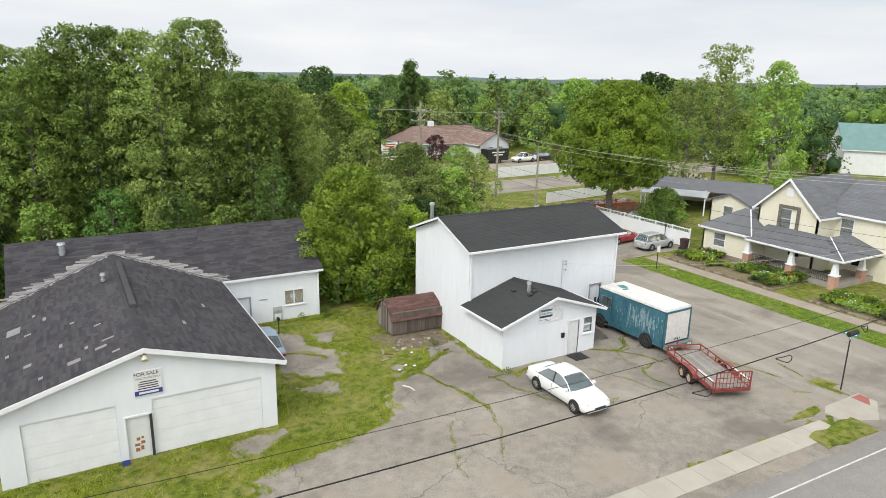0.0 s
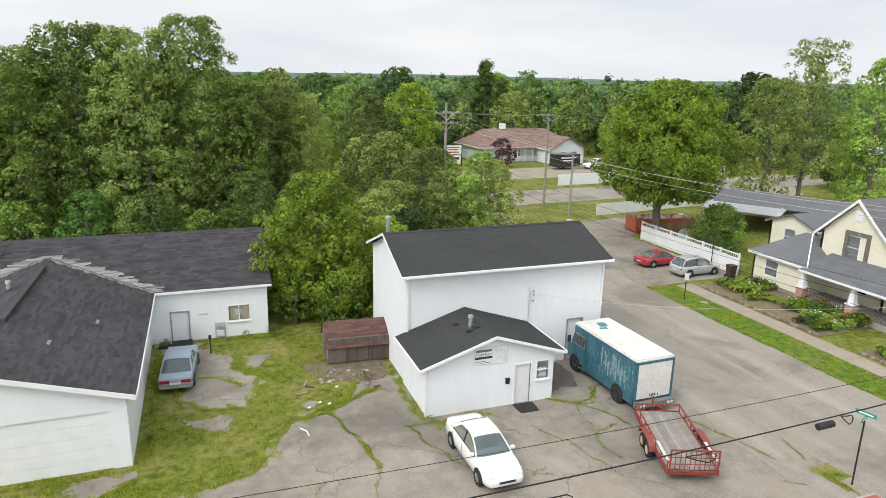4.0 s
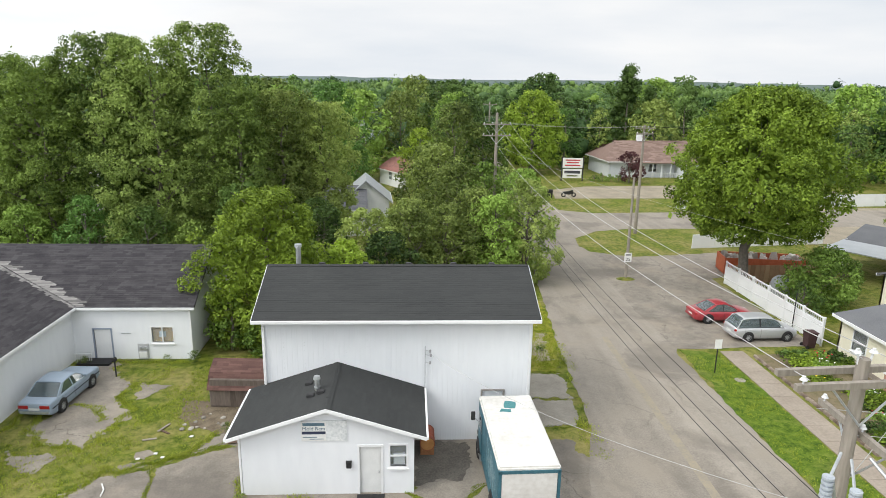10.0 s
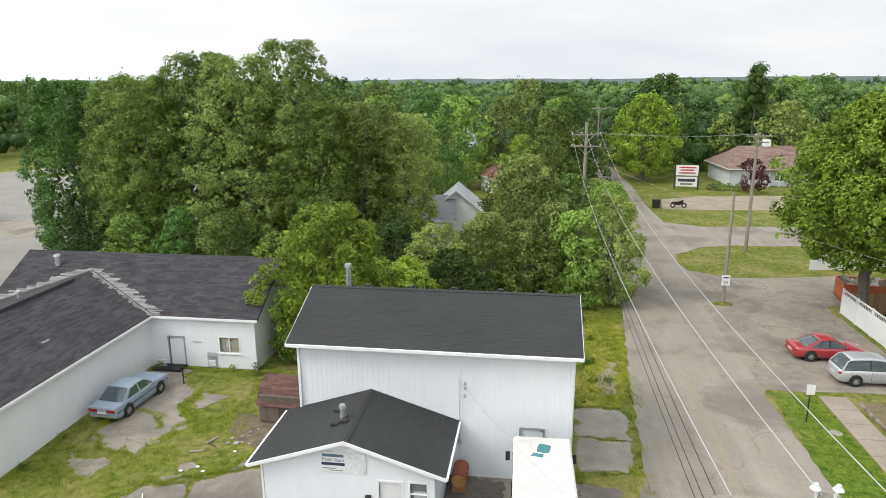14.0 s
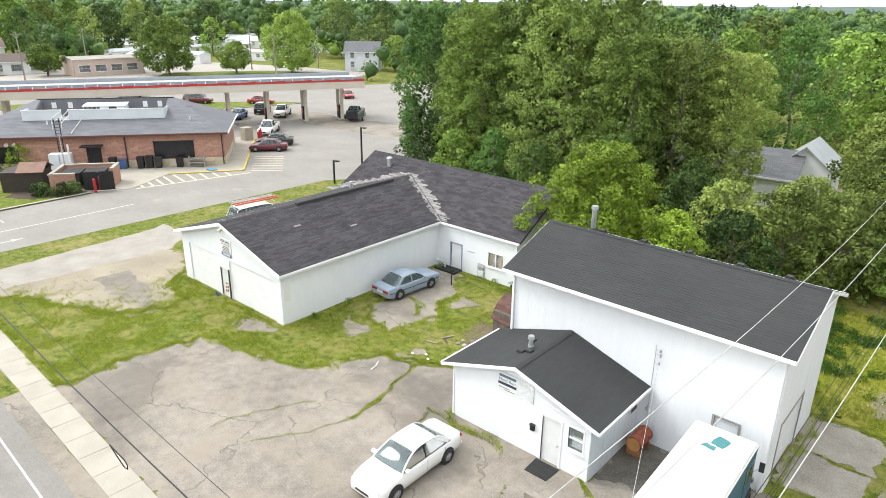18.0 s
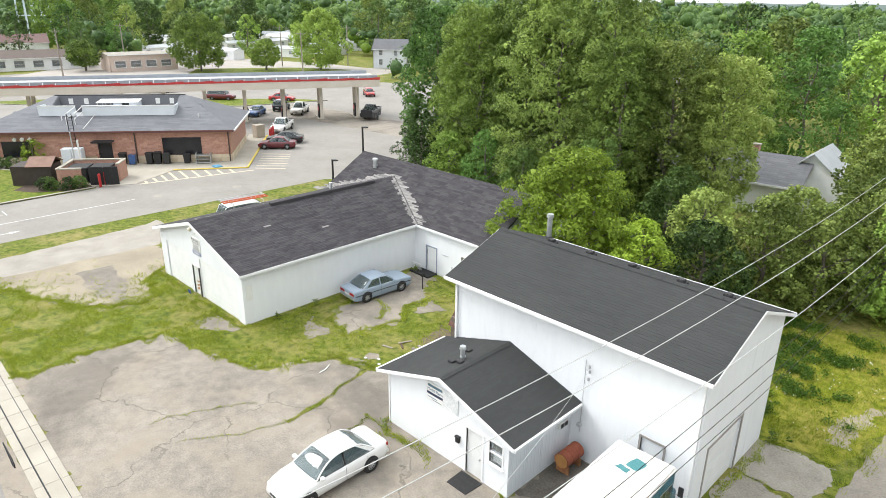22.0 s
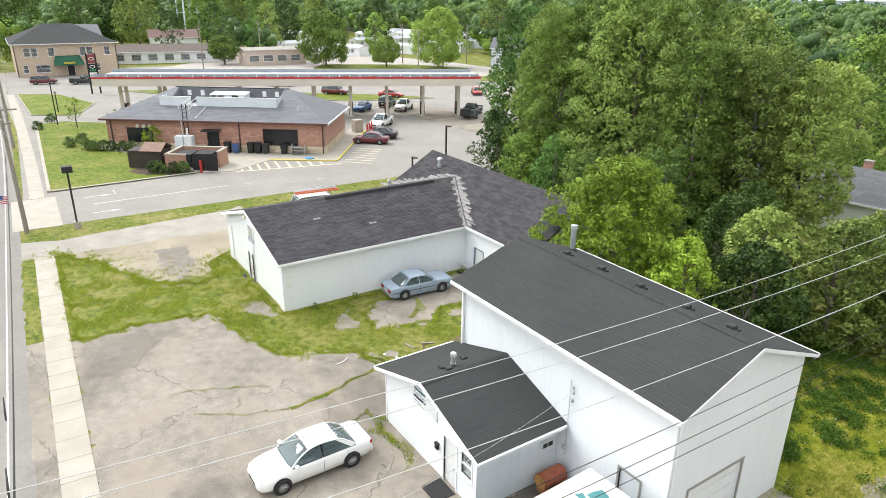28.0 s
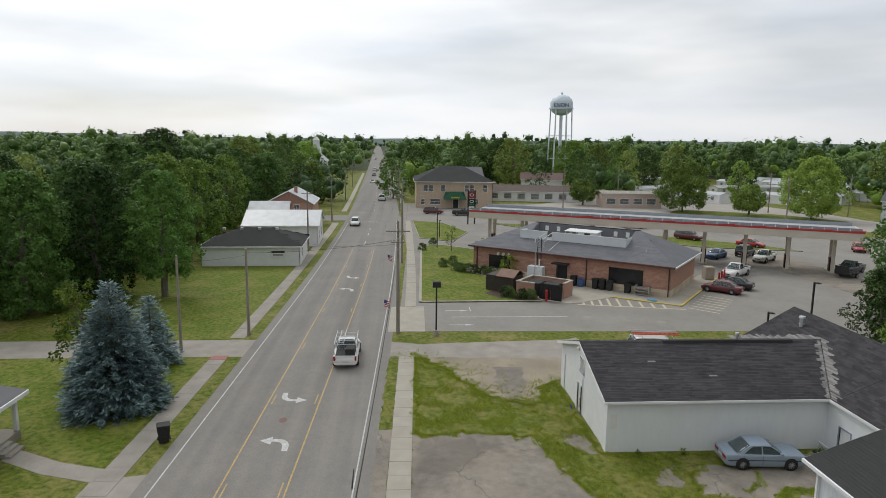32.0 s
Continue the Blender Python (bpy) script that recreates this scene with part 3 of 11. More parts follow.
for nm, poly in (("lawn_strip", [(-96, 36), (-88, 42), (-64, 68.5), (-60, 84), (-66, 80), (-92, 48)]), ("lawn_corner", [(-100, 19.4), (-74, 20.2), (-70, 26), (-82, 30), (-96, 26)])):
    sheet(nm, poly, 0.10, LAWN, "mown grass island with a kerb", "lawn", 0.12)
    m = M()
    for p, q in zip(poly, poly[1:] + poly[:1]):
        d = math.dist(p, q)
        m.obox(p, ((q[0] - p[0]) / d, (q[1] - p[1]) / d), d, 0.16, -0.05, 0.13)
    solo("kerb_island", m, CONC, "pale concrete kerb round a grass island", "kerb", "structure")
sheet("pavement_apron", [(-26.6, 33.4), (-25.5, 36.2), (-28.3, 41.2), (-24.0, 47.7), (-38.5, 58.8), (-41, 57.4), (-29.0, 48), (-39, 34.4), (-30, 32.6)], 0.05, CONC, "pale concrete walk round the station", "pavement", 0.06)
sheet("drive_apron", [(-24.4, 15.9), (-15.2, 15.7), (-15.2, 19.2), (-24.6, 19.4)], 0.022, CONC, "pale concrete drive apron", "driveway", 0.04)
sheet("lane_south", ribbon(-90, -5.6, -13.0, -8.4, 2), 0.012, CONC_OLD, "narrow worn side lane", "road")
# far lots
sheet("pavement_ranch", [(49, 96.5), (75, 97.5), (95, 100), (95, 112), (66, 108.5), (56, 107.5), (50, 104)], 0.012, GRAVEL, "pale gravel car park", "pavement")
sheet("pavement_inn", [(-103, 17), (-112, 17), (-127, 17.5), (-140, 17), (-140, 60), (-105, 62), (-96, 40)], 0.010, GASLOT, "asphalt lot by the tan inn", "pavement")
sheet("pavement_town", ragged([(-111, 40), (-104, 60), (-93, 88), (-83, 110), (-92, 131), (-104, 127), (-118, 126), (-141, 118), (-166, 106), (-172, 78), (-160, 66), (-146, 62), (-128, 44)], 4, 0.6, 14), 0.011, mat("pale_lot_concrete", (0.30, 0.275, 0.245), (0.41, 0.38, 0.345), 0.25, 0.9, 0.2, fine=4, detail=9), "pale worn concrete lots behind the station", "pavement")
for poly in ([(-117, 84), (-127, 91), (-116, 112), (-101, 121), (-98, 116), (-107, 100)], [(-104, 46), (-101, 54), (-88, 84), (-79, 104), (-82, 105), (-91, 85), (-104, 55)]):
    sheet("lawn_town", ragged(poly, 2, 0.4, 15), 0.03, LAWN, "mown grass verge beside the cross road", "lawn", 0.03)
sheet("road_crossing", [(-100, 6), (-95, -70), (-103, -70), (-110, 6), (-108, 15), (-70, 120), (-20, 200), (-12, 195), (-60, 118), (-99, 15)], 0.016, GASLOT, "asphalt cross road", "road")

# painted lines
for nm, a, col, lab in (("line_north", 5.1, PAINT_W, "worn white edge line"), ("line_south", -5.2, PAINT_W, "worn white edge line")):
    m = M()
    road_mark(m, a, a + 0.08, -99 if a > 0 else -95, 240, 0.026)
    solo(nm, m, col, lab, "road line", "structure")
for a in (1.68, -1.78):
    m = M()
    road_mark(m, a, a + 0.09, -62, 240, 0.026)
    x = -60.0
    while x < 200:
        s = 1 if a > 0 else -1
        road_mark(m, a - 0.28 * s, a - 0.28 * s + 0.08, x, x + 1.6, 0.026, 3)
        x += 12.0
    solo("line_turn_lane", m, PAINT_Y, "worn yellow turn lane line", "road line", "structure")
m = M()
for y0 in range(27, 45, 3):
    m.add([(x, y, 0.0225) for x, y in ((40.55 + 0.02 * (y0 - 24), y0), (40.95 + 0.02 * (y0 - 24), y0), (41.01 + 0.02 * (y0 - 24), y0 + 3), (40.61 + 0.02 * (y0 - 24), y0 + 3))], [(0, 1, 2, 3)])
solo("line_side_street", m, mat("faded_yellow_paint", (0.225, 0.204, 0.172), (0.320, 0.272, 0.190), 1.5, 0.8, fine=9, detail=8), "almost worn-off yellow line on the side street", "road line", "structure")
m = M()
for x in (-70, -80, -88):
    road_mark(m, -0.2, -0.08, x, x + 3, 0.026)
road_mark(m, -1.7, 1.8, -97.5, -97.1, 0.026, 1)
road_mark(m, -5.0, -1.7, -115.0, -114.6, 0.026, 1)
x = -320
while x < -115:
    road_mark(m, -0.06, 0.06, x, x + 3, 0.026)
    x += 9
solo("lane_dashes", m, PAINT_W, "short white lane dashes", "road line", "structure")


def arrow(x, y, turn):
    """A curved turn arrow: in from local -x, out towards local +y."""
    m = M()
    pts = [(-1.25, -0.62), (-0.6, -0.60), (-0.2, -0.48), (0.06, -0.22), (0.12, 0.0), (0.13, 0.35)]
    wid = (0.17, 0.19, 0.2, 0.2, 0.18, 0.16)
    rim, rim2 = [], []
    for i, (p, w) in enumerate(zip(pts, wid)):
        q, o = pts[min(i + 1, 5)], pts[max(i - 1, 0)]
        d = math.dist(o, q)
        nx, ny = -(q[1] - o[1]) / d * w, (q[0] - o[0]) / d * w
        rim.append((p[0] + nx, p[1] + ny))
        rim2.append((p[0] - nx, p[1] - ny))
    for i in range(5):
        m.add([(*q, 0.0) for q in (rim[i], rim2[i], rim2[i + 1], rim[i + 1])], [(0, 1, 2, 3)])
    m.add([(-0.42, 0.33, 0), (0.62, 0.33, 0), (0.12, 1.05, 0)], [(0, 1, 2)])
    ob = solo("turn_arrow", m, PAINT_W, "worn white turn arrow painted on the road", "road marking", "structure")
    ob.matrix_world = pose(x, y, 0.027, 0, 0, turn)


arrow(0.85, 9.45, 0)
arrow(7.2, 9.6, 180)
arrow(-33.0, cl(-33), 180)
arrow(-39.5, cl(-39.5), 0)
solo("road_marker", M().add([(4.2 + 0.42 * math.cos(k * math.pi / 4), 9.42 + 0.26 * math.sin(k * math.pi / 4), 0.026) for k in range(8)], [tuple(range(8))]), plain("rusty_iron", (0.17, 0.085, 0.065)), "small rusty manhole lid in the turning lane", "road marking", "structure")
m = M()
m.box(-24.2, -22.6, 24.2, 24.3, 0.018, 0.02)
for x, s in ((-22.8, -1), (-17.4, 1)):
    m.box(x - 0.06, x + 0.06, 21.6, 23.2, 0.016, 0.021)
    m.add([(x - 0.3, 23.2, 0.022), (x + 0.3, 23.2, 0.022), (x, 24.0, 0.022)], [(0, 1, 2)])
m.box(-20.3, -20.18, 22.0, 34.0, 0.016, 0.021)
solo("lane_marks", m, PAINT_W, "white arrows and line on the station drive", "road marking", "structure")
m = M()
for k in range(9):
    y = 37.4 + 1.08 * k
    x = -25.4 - 0.56 * (y - 36.2) if y < 41.2 else -28.15 + 0.66 * (y - 41.2)
    u = -25.2 + 0.22 * (y - 36.9)
    v = y - 0.18 * (u - x)
    m.add([(x, y, 0.022), (x + 0.06, y - 0.28, 0.022), (u + 0.06, v - 0.28, 0.022), (u, v, 0.022)], [(0, 1, 2, 3)])
for k in range(7):
    x, y = -23.6 - 0.95 * k, 48.2 + 0.72 * k
    m.add([(x, y, 0.02), (x + 0.2, y - 0.05, 0.02), (x + 2.6, y + 2.3, 0.02), (x + 2.40, y + 2.4, 0.02)], [(0, 1, 2, 3)])
m.add([(-25.3, 36.4, 0.02), (-25.05, 36.35, 0.02), (-22.7, 47.6, 0.02), (-22.95, 47.7, 0.02)], [(0, 1, 2, 3)])
solo("hatch_marks", m, mat("tan_road_paint", (0.46, 0.39, 0.27), (0.60, 0.53, 0.40)), "hatched no-parking stripes beside the station", "road marking", "structure")
m = M()
for p, q in (((-28.3, 41.2), (-24.0, 47.7)), ((-24.0, 47.7), (-38.5, 58.8))):
    d = math.dist(p, q)
    m.obox(p, ((q[0] - p[0]) / d, (q[1] - p[1]) / d), d, 0.2, 0.0, 0.12)
solo("kerb_yellow", m, mat("yellow_kerb_paint", (0.52, 0.40, 0.05), (0.66, 0.52, 0.10)), "yellow painted kerb round the station walk", "kerb", "structure")

# sidewalks: slab by slab where the camera passes near
def slab_walk(name, a, b, x0, x1, z, label, material=CONC, size=1.5):
    base = tagged(new(name), label, "pavement", kind="structure")
    n = int((x1 - x0) / size)
    mid = (x0 + x1) / 2
    base.location = (mid, cl(mid) + (a + b) / 2, 0)
    me = None
    for k in range(n):
        x = x0 + (k + 0.5) * size
        yc = cl(x) + (a + b) / 2
        ang = math.degrees(math.atan2(cl(x + 1) - cl(x - 1), 2))
        if me is None:
            ob = part("slab", M().box(-size / 2 + 0.004, size / 2 - 0.004, -(b - a) / 2, (b - a) / 2, -0.1, 0), material, base, bevel=0.01)
            me = ob
        else:
            ob = again("slab", me, base)
        rr = random.Random(k * 7 + int(x0))
        ob.matrix_local = pose(x - mid, yc - base.location.y, z + rr.uniform(-0.003, 0.003), rr.uniform(-0.25, 0.25), rr.uniform(-0.15, 0.15), ang)


slab_walk("pavement_north", 6.85, 8.1, -8.0, 33.5, 0.035, "pale concrete sidewalk slabs along the yard")
slab_walk("pavement_far", 7.0, 8.2, -62.0, -24.5, 0.04, "pale concrete sidewalk along the station lawn")
slab_walk("pavement_south", -8.45, -7.1, -8.0, 28.0, 0.035, "worn concrete sidewalk on the far verge", CONC_OLD)
slab_walk("pavement_south_far", -8.45, -7.1, -60.0, -13.0, 0.035, "worn concrete sidewalk along the open lawn", CONC_OLD)
m = M()
for x0, x1, a, b in ((-100, -62, 7.0, 8.2), (-96, -60, -8.45, -7.1), (-16.4, -15.2, 6.9, 8.1), (-300, -118, -8, -6.8), (-300, -140, 6.8, 8.0)):
    p = ribbon(a, b, x0, x1)
    h = len(p) // 2
    for k in range(h - 1):
        m.prism([p[k], p[k + 1], p[-k - 2], p[-k - 1]], -0.02, 0.03)
solo("pavement_long", m, CONC, "far concrete sidewalks", "pavement", "structure")
sheet("ramp_corner", [(33.5, 16.3), (35.2, 15.5), (37.1, 16.6), (37.2, 17.6), (34.2, 17.6), (33.5, 17.2)], 0.03, CONC, "concrete corner ramp", "pavement")
sheet("ramp_plate", [(36.35, 16.55), (37.1, 17.0), (37.12, 17.5), (36.35, 17.5)], 0.036, plain("brick_red_plate", (0.32, 0.10, 0.08)), "brick-red tactile plate in the ramp", "pavement", 0.01)
sheet("ramp_plate_south", [(-8.6, 1.5), (-7.6, 1.45), (-7.6, 2.75), (-8.6, 2.8)], 0.05, plain("brick_red_plate", (0.30, 0.11, 0.09)), "brick-red tactile plate", "pavement", 0.02)
sheet("driveway_south", [(11.4, 0.8), (14.5, 0.7), (15.2, 3.6), (10.8, 3.7)], 0.016, CONC_OLD, "concrete driveway apron over the verge", "driveway")
# the yellow house's walk and bed
hw = tagged(new("pavement_house"), "worn brownish concrete walk before the yellow house", "pavement", kind="structure")
for k in range(16):
    part("slab", M().box(47.7, 49.15, 18.6 + 1.5 * k + 0.012, 20.1 + 1.5 * k - 0.012, -0.06, 0.035), mat("brown_concrete", (0.235, 0.195, 0.155), (0.35, 0.300, 0.245), 0.7, 0.9, fine=8) if k == 0 else bpy.data.materials["brown_concrete"], hw)
VERGE = grass_mat("verge_grass", (0.036, 0.078, 0.006), (0.150, 0.215, 0.022), (0.20, 0.20, 0.060), 0.63)
sheet("lawn_verge", ragged([(45.3, 19.5), (47.62, 19.5), (47.62, 41.2), (46.6, 42.6), (45.25, 42.9), (45.0, 36), (45.1, 26)], 0.4, 0.12, 91), 0.024, VERGE, "mown green verge beside the side street", "lawn", 0.03)
SOIL = mat("bed_soil", (0.095, 0.085, 0.035), (0.23, 0.180, 0.115), 2.5, 0.95, 0.6)
sheet("flower_bed", ragged([(49.6, 30.9), (54.6, 31.0), (54.7, 37.0), (54.6, 42.2), (49.6, 42.0)], 0.5, 0.08, 5), 0.05, SOIL, "dark planted flower bed", "flower bed", 0.07)
sheet("flower_bed_end", ragged([(49.6, 20.0), (54.0, 20.0), (54.2, 28.2), (49.7, 28.2)], 0.5, 0.08, 6), 0.05, SOIL, "dark planted flower bed", "flower bed", 0.07)
sheet("grass_corner", ragged([(30.3, 15.1), (34.1, 14.9), (34.15, 16.4), (30.4, 16.2)], 0.3, 0.15, 51), 0.045, GRASS, "small patch of grass by the corner kerb", "grass", 0.03)
sheet("grass_corner", ragged([(31.4, 17.3), (33.6, 17.4), (33.8, 17.9), (31.6, 17.8)], 0.3, 0.12, 52), 0.02, GRASS, "thin strip of grass behind the sidewalk", "grass", 0.02)
sheet("grass_corner", ragged([(36.2, 18.6), (37.4, 18.7), (37.2, 19.9), (36.0, 19.6)], 0.3, 0.15, 53), 0.025, GRASS, "tuft of grass round the street sign", "grass", 0.02)
# mown lawns south of the road
for poly in ([(-8.2, -14), (9.8, -14), (9.8, -5.4), (7.4, -4.9), (9.2, -1.6), (10.0, 0.75), (-8.2, 1.25)], [(-47, -15), (-13.2, -14.4), (-13.2, 1.4), (-47, 2.3)]):
    sheet("lawn_south", ragged(poly, 1.0, 0.1, 71), 0.012, LAWN, "mown green lawn south of the road", "lawn", 0.03)
sheet("mulch_bed", ragged([(-26.7, 32.9), (-27.0, 30.0), (-28.6, 27.6), (-30.4, 26.6), (-31.8, 28.0), (-31.6, 30.6), (-29.0, 33.0)], 0.4, 0.1, 62), 0.135, mat("dark_mulch", (0.05, 0.034, 0.026), (0.11, 0.08, 0.062), 3, 0.95, 0.5), "dark mulch bed beside the bin enclosure", "flower bed", 0.02)
# dark floor of the woods beyond the town; canopy shade is put into its colour
FLOOR_W = grass_mat("shaded_woodland_floor", (0.018, 0.030, 0.008), (0.05, 0.07, 0.018), (0.06, 0.06, 0.025), 0.6)
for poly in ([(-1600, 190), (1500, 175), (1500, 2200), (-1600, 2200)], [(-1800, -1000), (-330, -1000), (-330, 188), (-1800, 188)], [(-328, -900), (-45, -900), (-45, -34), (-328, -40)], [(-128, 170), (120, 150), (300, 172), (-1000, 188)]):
    sheet("ground_wood", ragged(poly, 25, 6, 80), 0.008, FLOOR_W, "woodland floor with the shade of the trees put into its dark colour", "ground", 0.02)
sheet("pavement_apron_east", ragged([(45.1, 43.2), (54.2, 43.5), (54.0, 57.8), (58.8, 60.8), (59.8, 66.8), (54, 65.4), (49.5, 64.8), (46.2, 66.5), (45.4, 60), (44.9, 50)], 0.6, 0.12, 81), 0.022, LOT, "stained brown asphalt car park by the fence", "pavement", 0.01)
# ---- long white garage building with a cross wing ----
def opening_door(parent, name, m_off, p, ux, w, h, material, frame_mat, label="", panels=0, z=0.0, inset=0.06):
    """A door leaf set back into its opening, with a casing round it. p is its low corner, ux its way along the wall (outside on the right)."""
    nx, ny = ux[1], -ux[0]
    d = M(*m_off)
    d.obox((p[0] - nx * inset, p[1] - ny * inset), ux, w, 0.05, z, z + h)
    leaf = part(name, d, material, parent, label)
    c = M(*m_off)
    t = 0.08
    o = (p[0] + nx * 0.03, p[1] + ny * 0.03)
    c.obox((o[0] - ux[0] * t, o[1] - ux[1] * t), ux, t, 0.15, z, z + h + t)
    c.obox((o[0] + ux[0] * w, o[1] + ux[1] * w), ux, t, 0.15, z, z + h + t)
    c.obox(o, ux, w, 0.15, z + h, z + h + t)
    part("casing", c, frame_mat, leaf)
    return leaf


def window_unit(parent, m_off, p, ux, z, w, h, frame_mat, pane_mat=None, split="h", name="window", t=0.07, sill=True):
    """A window set into its opening: frame, panes on both sides of the middle bar, sill."""
    nx, ny = ux[1], -ux[0]
    f = M(*m_off)
    o = (p[0] + nx * 0.025, p[1] + ny * 0.025)
    at = lambda s: (o[0] + ux[0] * s, o[1] + ux[1] * s)  # noqa: E731
    f.obox(at(-t), ux, t, 0.14, z - t, z + h + t)
    f.obox(at(w), ux, t, 0.14, z - t, z + h + t)
    f.obox(at(0), ux, w, 0.14, z + h, z + h + t)
    f.obox(at(0), ux, w, 0.14, z - t, z)
    if split == "h":
        f.obox(at(0), ux, w, 0.07, z + h / 2 - 0.025, z + h / 2 + 0.025)
    elif split == "v":
        f.obox(at(w / 2 - 0.025), ux, 0.05, 0.07, z, z + h)
    win = part(name, f, frame_mat, parent)
    inner = (p[0] - nx * 0.035, p[1] - ny * 0.035)
    ia = lambda s: (inner[0] + ux[0] * s, inner[1] + ux[1] * s)  # noqa: E731
    boxes = {"h": ((0, w, 0, h / 2), (0, w, h / 2, h)), "v": ((0, w / 2, 0, h), (w / 2, w, 0, h))}.get(split, ((0, w, 0, h),))
    for a, b, c, e in boxes:
        g = M(*m_off)
        g.obox(ia(a), ux, b - a, 0.012, z + c, z + e)
        pane = part("pane", g, pane_mat or GLASS, win)
        pane.visible_shadow = False
    if sill:
        s = M(*m_off)
        s.obox((p[0] + nx * 0.09 - ux[0] * 0.1, p[1] + ny * 0.09 - ux[1] * 0.1), ux, w + 0.2, 0.12, z - t - 0.05, z - t)
        part("sill", s, frame_mat, win)
    return win


def sectional_door(parent, off, x0, x1, y, h, rows=5, label=""):
    """An overhead garage door of ribbed panels, set back in its opening (front towards -y)."""
    d = M(*off)
    d.box(x0, x1, y + 0.10, y + 0.14, 0, h)
    door = part("garage_door", d, TRIM_W, parent, label)
    hh = h / rows
    for r in range(rows):
        s = M(*off)
        s.box(x0 + 0.01, x1 - 0.01, y + 0.07, y + 0.10, r * hh + 0.006, (r + 1) * hh - 0.006)
        for k in range(1, 3):
            s.box(x0 + 0.01, x1 - 0.01, y + 0.065, y + 0.07, r * hh + k * hh / 3 - 0.03, r * hh + k * hh / 3 + 0.03)
        part("panel", s, TRIM_W, door)
    return door


def vent_pipe(x, y, z, h, r, label, flash=True):
    t = thing("roof_vent", label, "vent", x, y, z)
    part("stack", M().rod((0, 0, -0.35), (0, 0, h), r, r, 12), STEEL, t, smooth=False)
    part("cap", M().rod((0, 0, h - 0.02), (0, 0, h + 0.1), r * 1.5, r * 1.25, 12), STEEL, t)
    part("collar", M().rod((0, 0, h * 0.35), (0, 0, h * 0.35 + 0.05), r * 1.25, r * 1.25, 12), STEEL, t)
    if flash:
        part("flashing", M().rod((0, 0, -0.1), (0, 0, 0.1), r * 2.2, r * 1.1, 12), DARK, t)
    return t


LO = (-3.9, -35.0)
garage = thing("garage_building", "long white single-storey garage building with weathered charcoal shingle roof", "building", 3.9, 35.0)
LX0, LX1, LY0, LY1 = -1.45, 9.30, 28.75, 41.95
WX0, WX1, WY1 = -1.30, 16.0, 50.4
L_EAVE, L_RIDGE, W_RIDGE = 3.27, 5.0, 5.85
m = M(*LO)
m.wall((LX0, LY0), (LX1, LY0), -0.3, 3.2, 0.2, [(0.85, 4.15, -0.3, 2.6), (4.47, 5.35, -0.3, 1.95), (5.52, 10.08, -0.3, 2.58)])
part("front_wall", m, SIDING, garage)
m = M(*LO)
gx = 3.92
m.add([(LX0, LY0, 3.2), (LX1, LY0, 3.2), (gx, LY0, L_RIDGE - 0.12), (LX0, LY0 + 0.2, 3.2), (LX1, LY0 + 0.2, 3.2), (gx, LY0 + 0.2, L_RIDGE - 0.12)],
      [(0, 1, 2), (5, 4, 3), (0, 3, 4, 1), (1, 4, 5, 2), (2, 5, 3, 0)])
part("gable", m, SIDING, garage)
part("side_wall", M(*LO).wall((LX1, LY0 + 0.2), (LX1, LY1), -0.3, 3.25, 0.2), SIDING, garage)
part("side_wall", M(*LO).wall((LX0, LY1), (LX0, LY0 + 0.2), -0.3, 3.25, 0.2), SIDING, garage)
part("wing_wall", M(*LO).wall((LX1 - 0.2, LY1), (WX1, LY1), -0.3, 3.22, 0.2, [(1.37, 2.31, -0.3, 1.86), (4.62, 5.82, 1.05, 1.97)]), SIDING, garage)
part("wing_wall", M(*LO).wall((WX1, LY1 + 0.2), (WX1, WY1), -0.3, 3.22, 0.2), SIDING, garage)
part("wing_wall", M(*LO).wall((WX1 - 0.2, WY1), (WX0, WY1), -0.3, 3.22, 0.2), SIDING, garage)
part("wing_wall", M(*LO).wall((WX0, WY1 - 0.2), (WX0, LY1), -0.3, 3.22, 0.2), SIDING, garage)
for x in (WX0, WX1 - 0.2):
    yc = (LY1 + WY1) / 2
    m = M(*LO).add([(a, b, c) for a in (x, x + 0.2) for b, c in ((LY1, 3.22), (WY1, 3.22), (yc, W_RIDGE - 0.12))], [(0, 1, 2), (5, 4, 3), (0, 3, 4, 1), (1, 4, 5, 2), (2, 5, 3, 0)])
    part("wing_gable", m, SIDING, garage)
# roof plates
yr = (LY1 + WY1) / 2
RX0, RX1, RY0 = -1.85, 9.71, 28.45
w_slope = (W_RIDGE - 3.26) / (yr - 41.7)
y_meet = 41.7 + (L_RIDGE - 3.26) / w_slope
m = M(*LO)
m.slab([(RX1, RY0, L_EAVE), (RX1, 41.75, L_EAVE), (gx, y_meet, L_RIDGE), (gx, RY0, L_RIDGE)], 0.12)
m.slab([(RX0, 41.75, L_EAVE), (RX0, RY0, L_EAVE), (gx, RY0, L_RIDGE), (gx, y_meet, L_RIDGE)], 0.12)
part("main_roof", m, SHINGLE_OLD, garage)
m = M(*LO)
m.slab([(WX0 - 0.25, 41.7, 3.26), (WX1 + 0.3, 41.7, 3.26), (WX1 + 0.3, yr, W_RIDGE), (WX0 - 0.25, yr, W_RIDGE)], 0.12)
m.slab([(WX1 + 0.3, WY1 + 0.25, 3.26), (WX0 - 0.25, WY1 + 0.25, 3.26), (WX0 - 0.25, yr, W_RIDGE), (WX1 + 0.3, yr, W_RIDGE)], 0.12)
part("wing_roof", m, SHINGLE_OLD, garage)
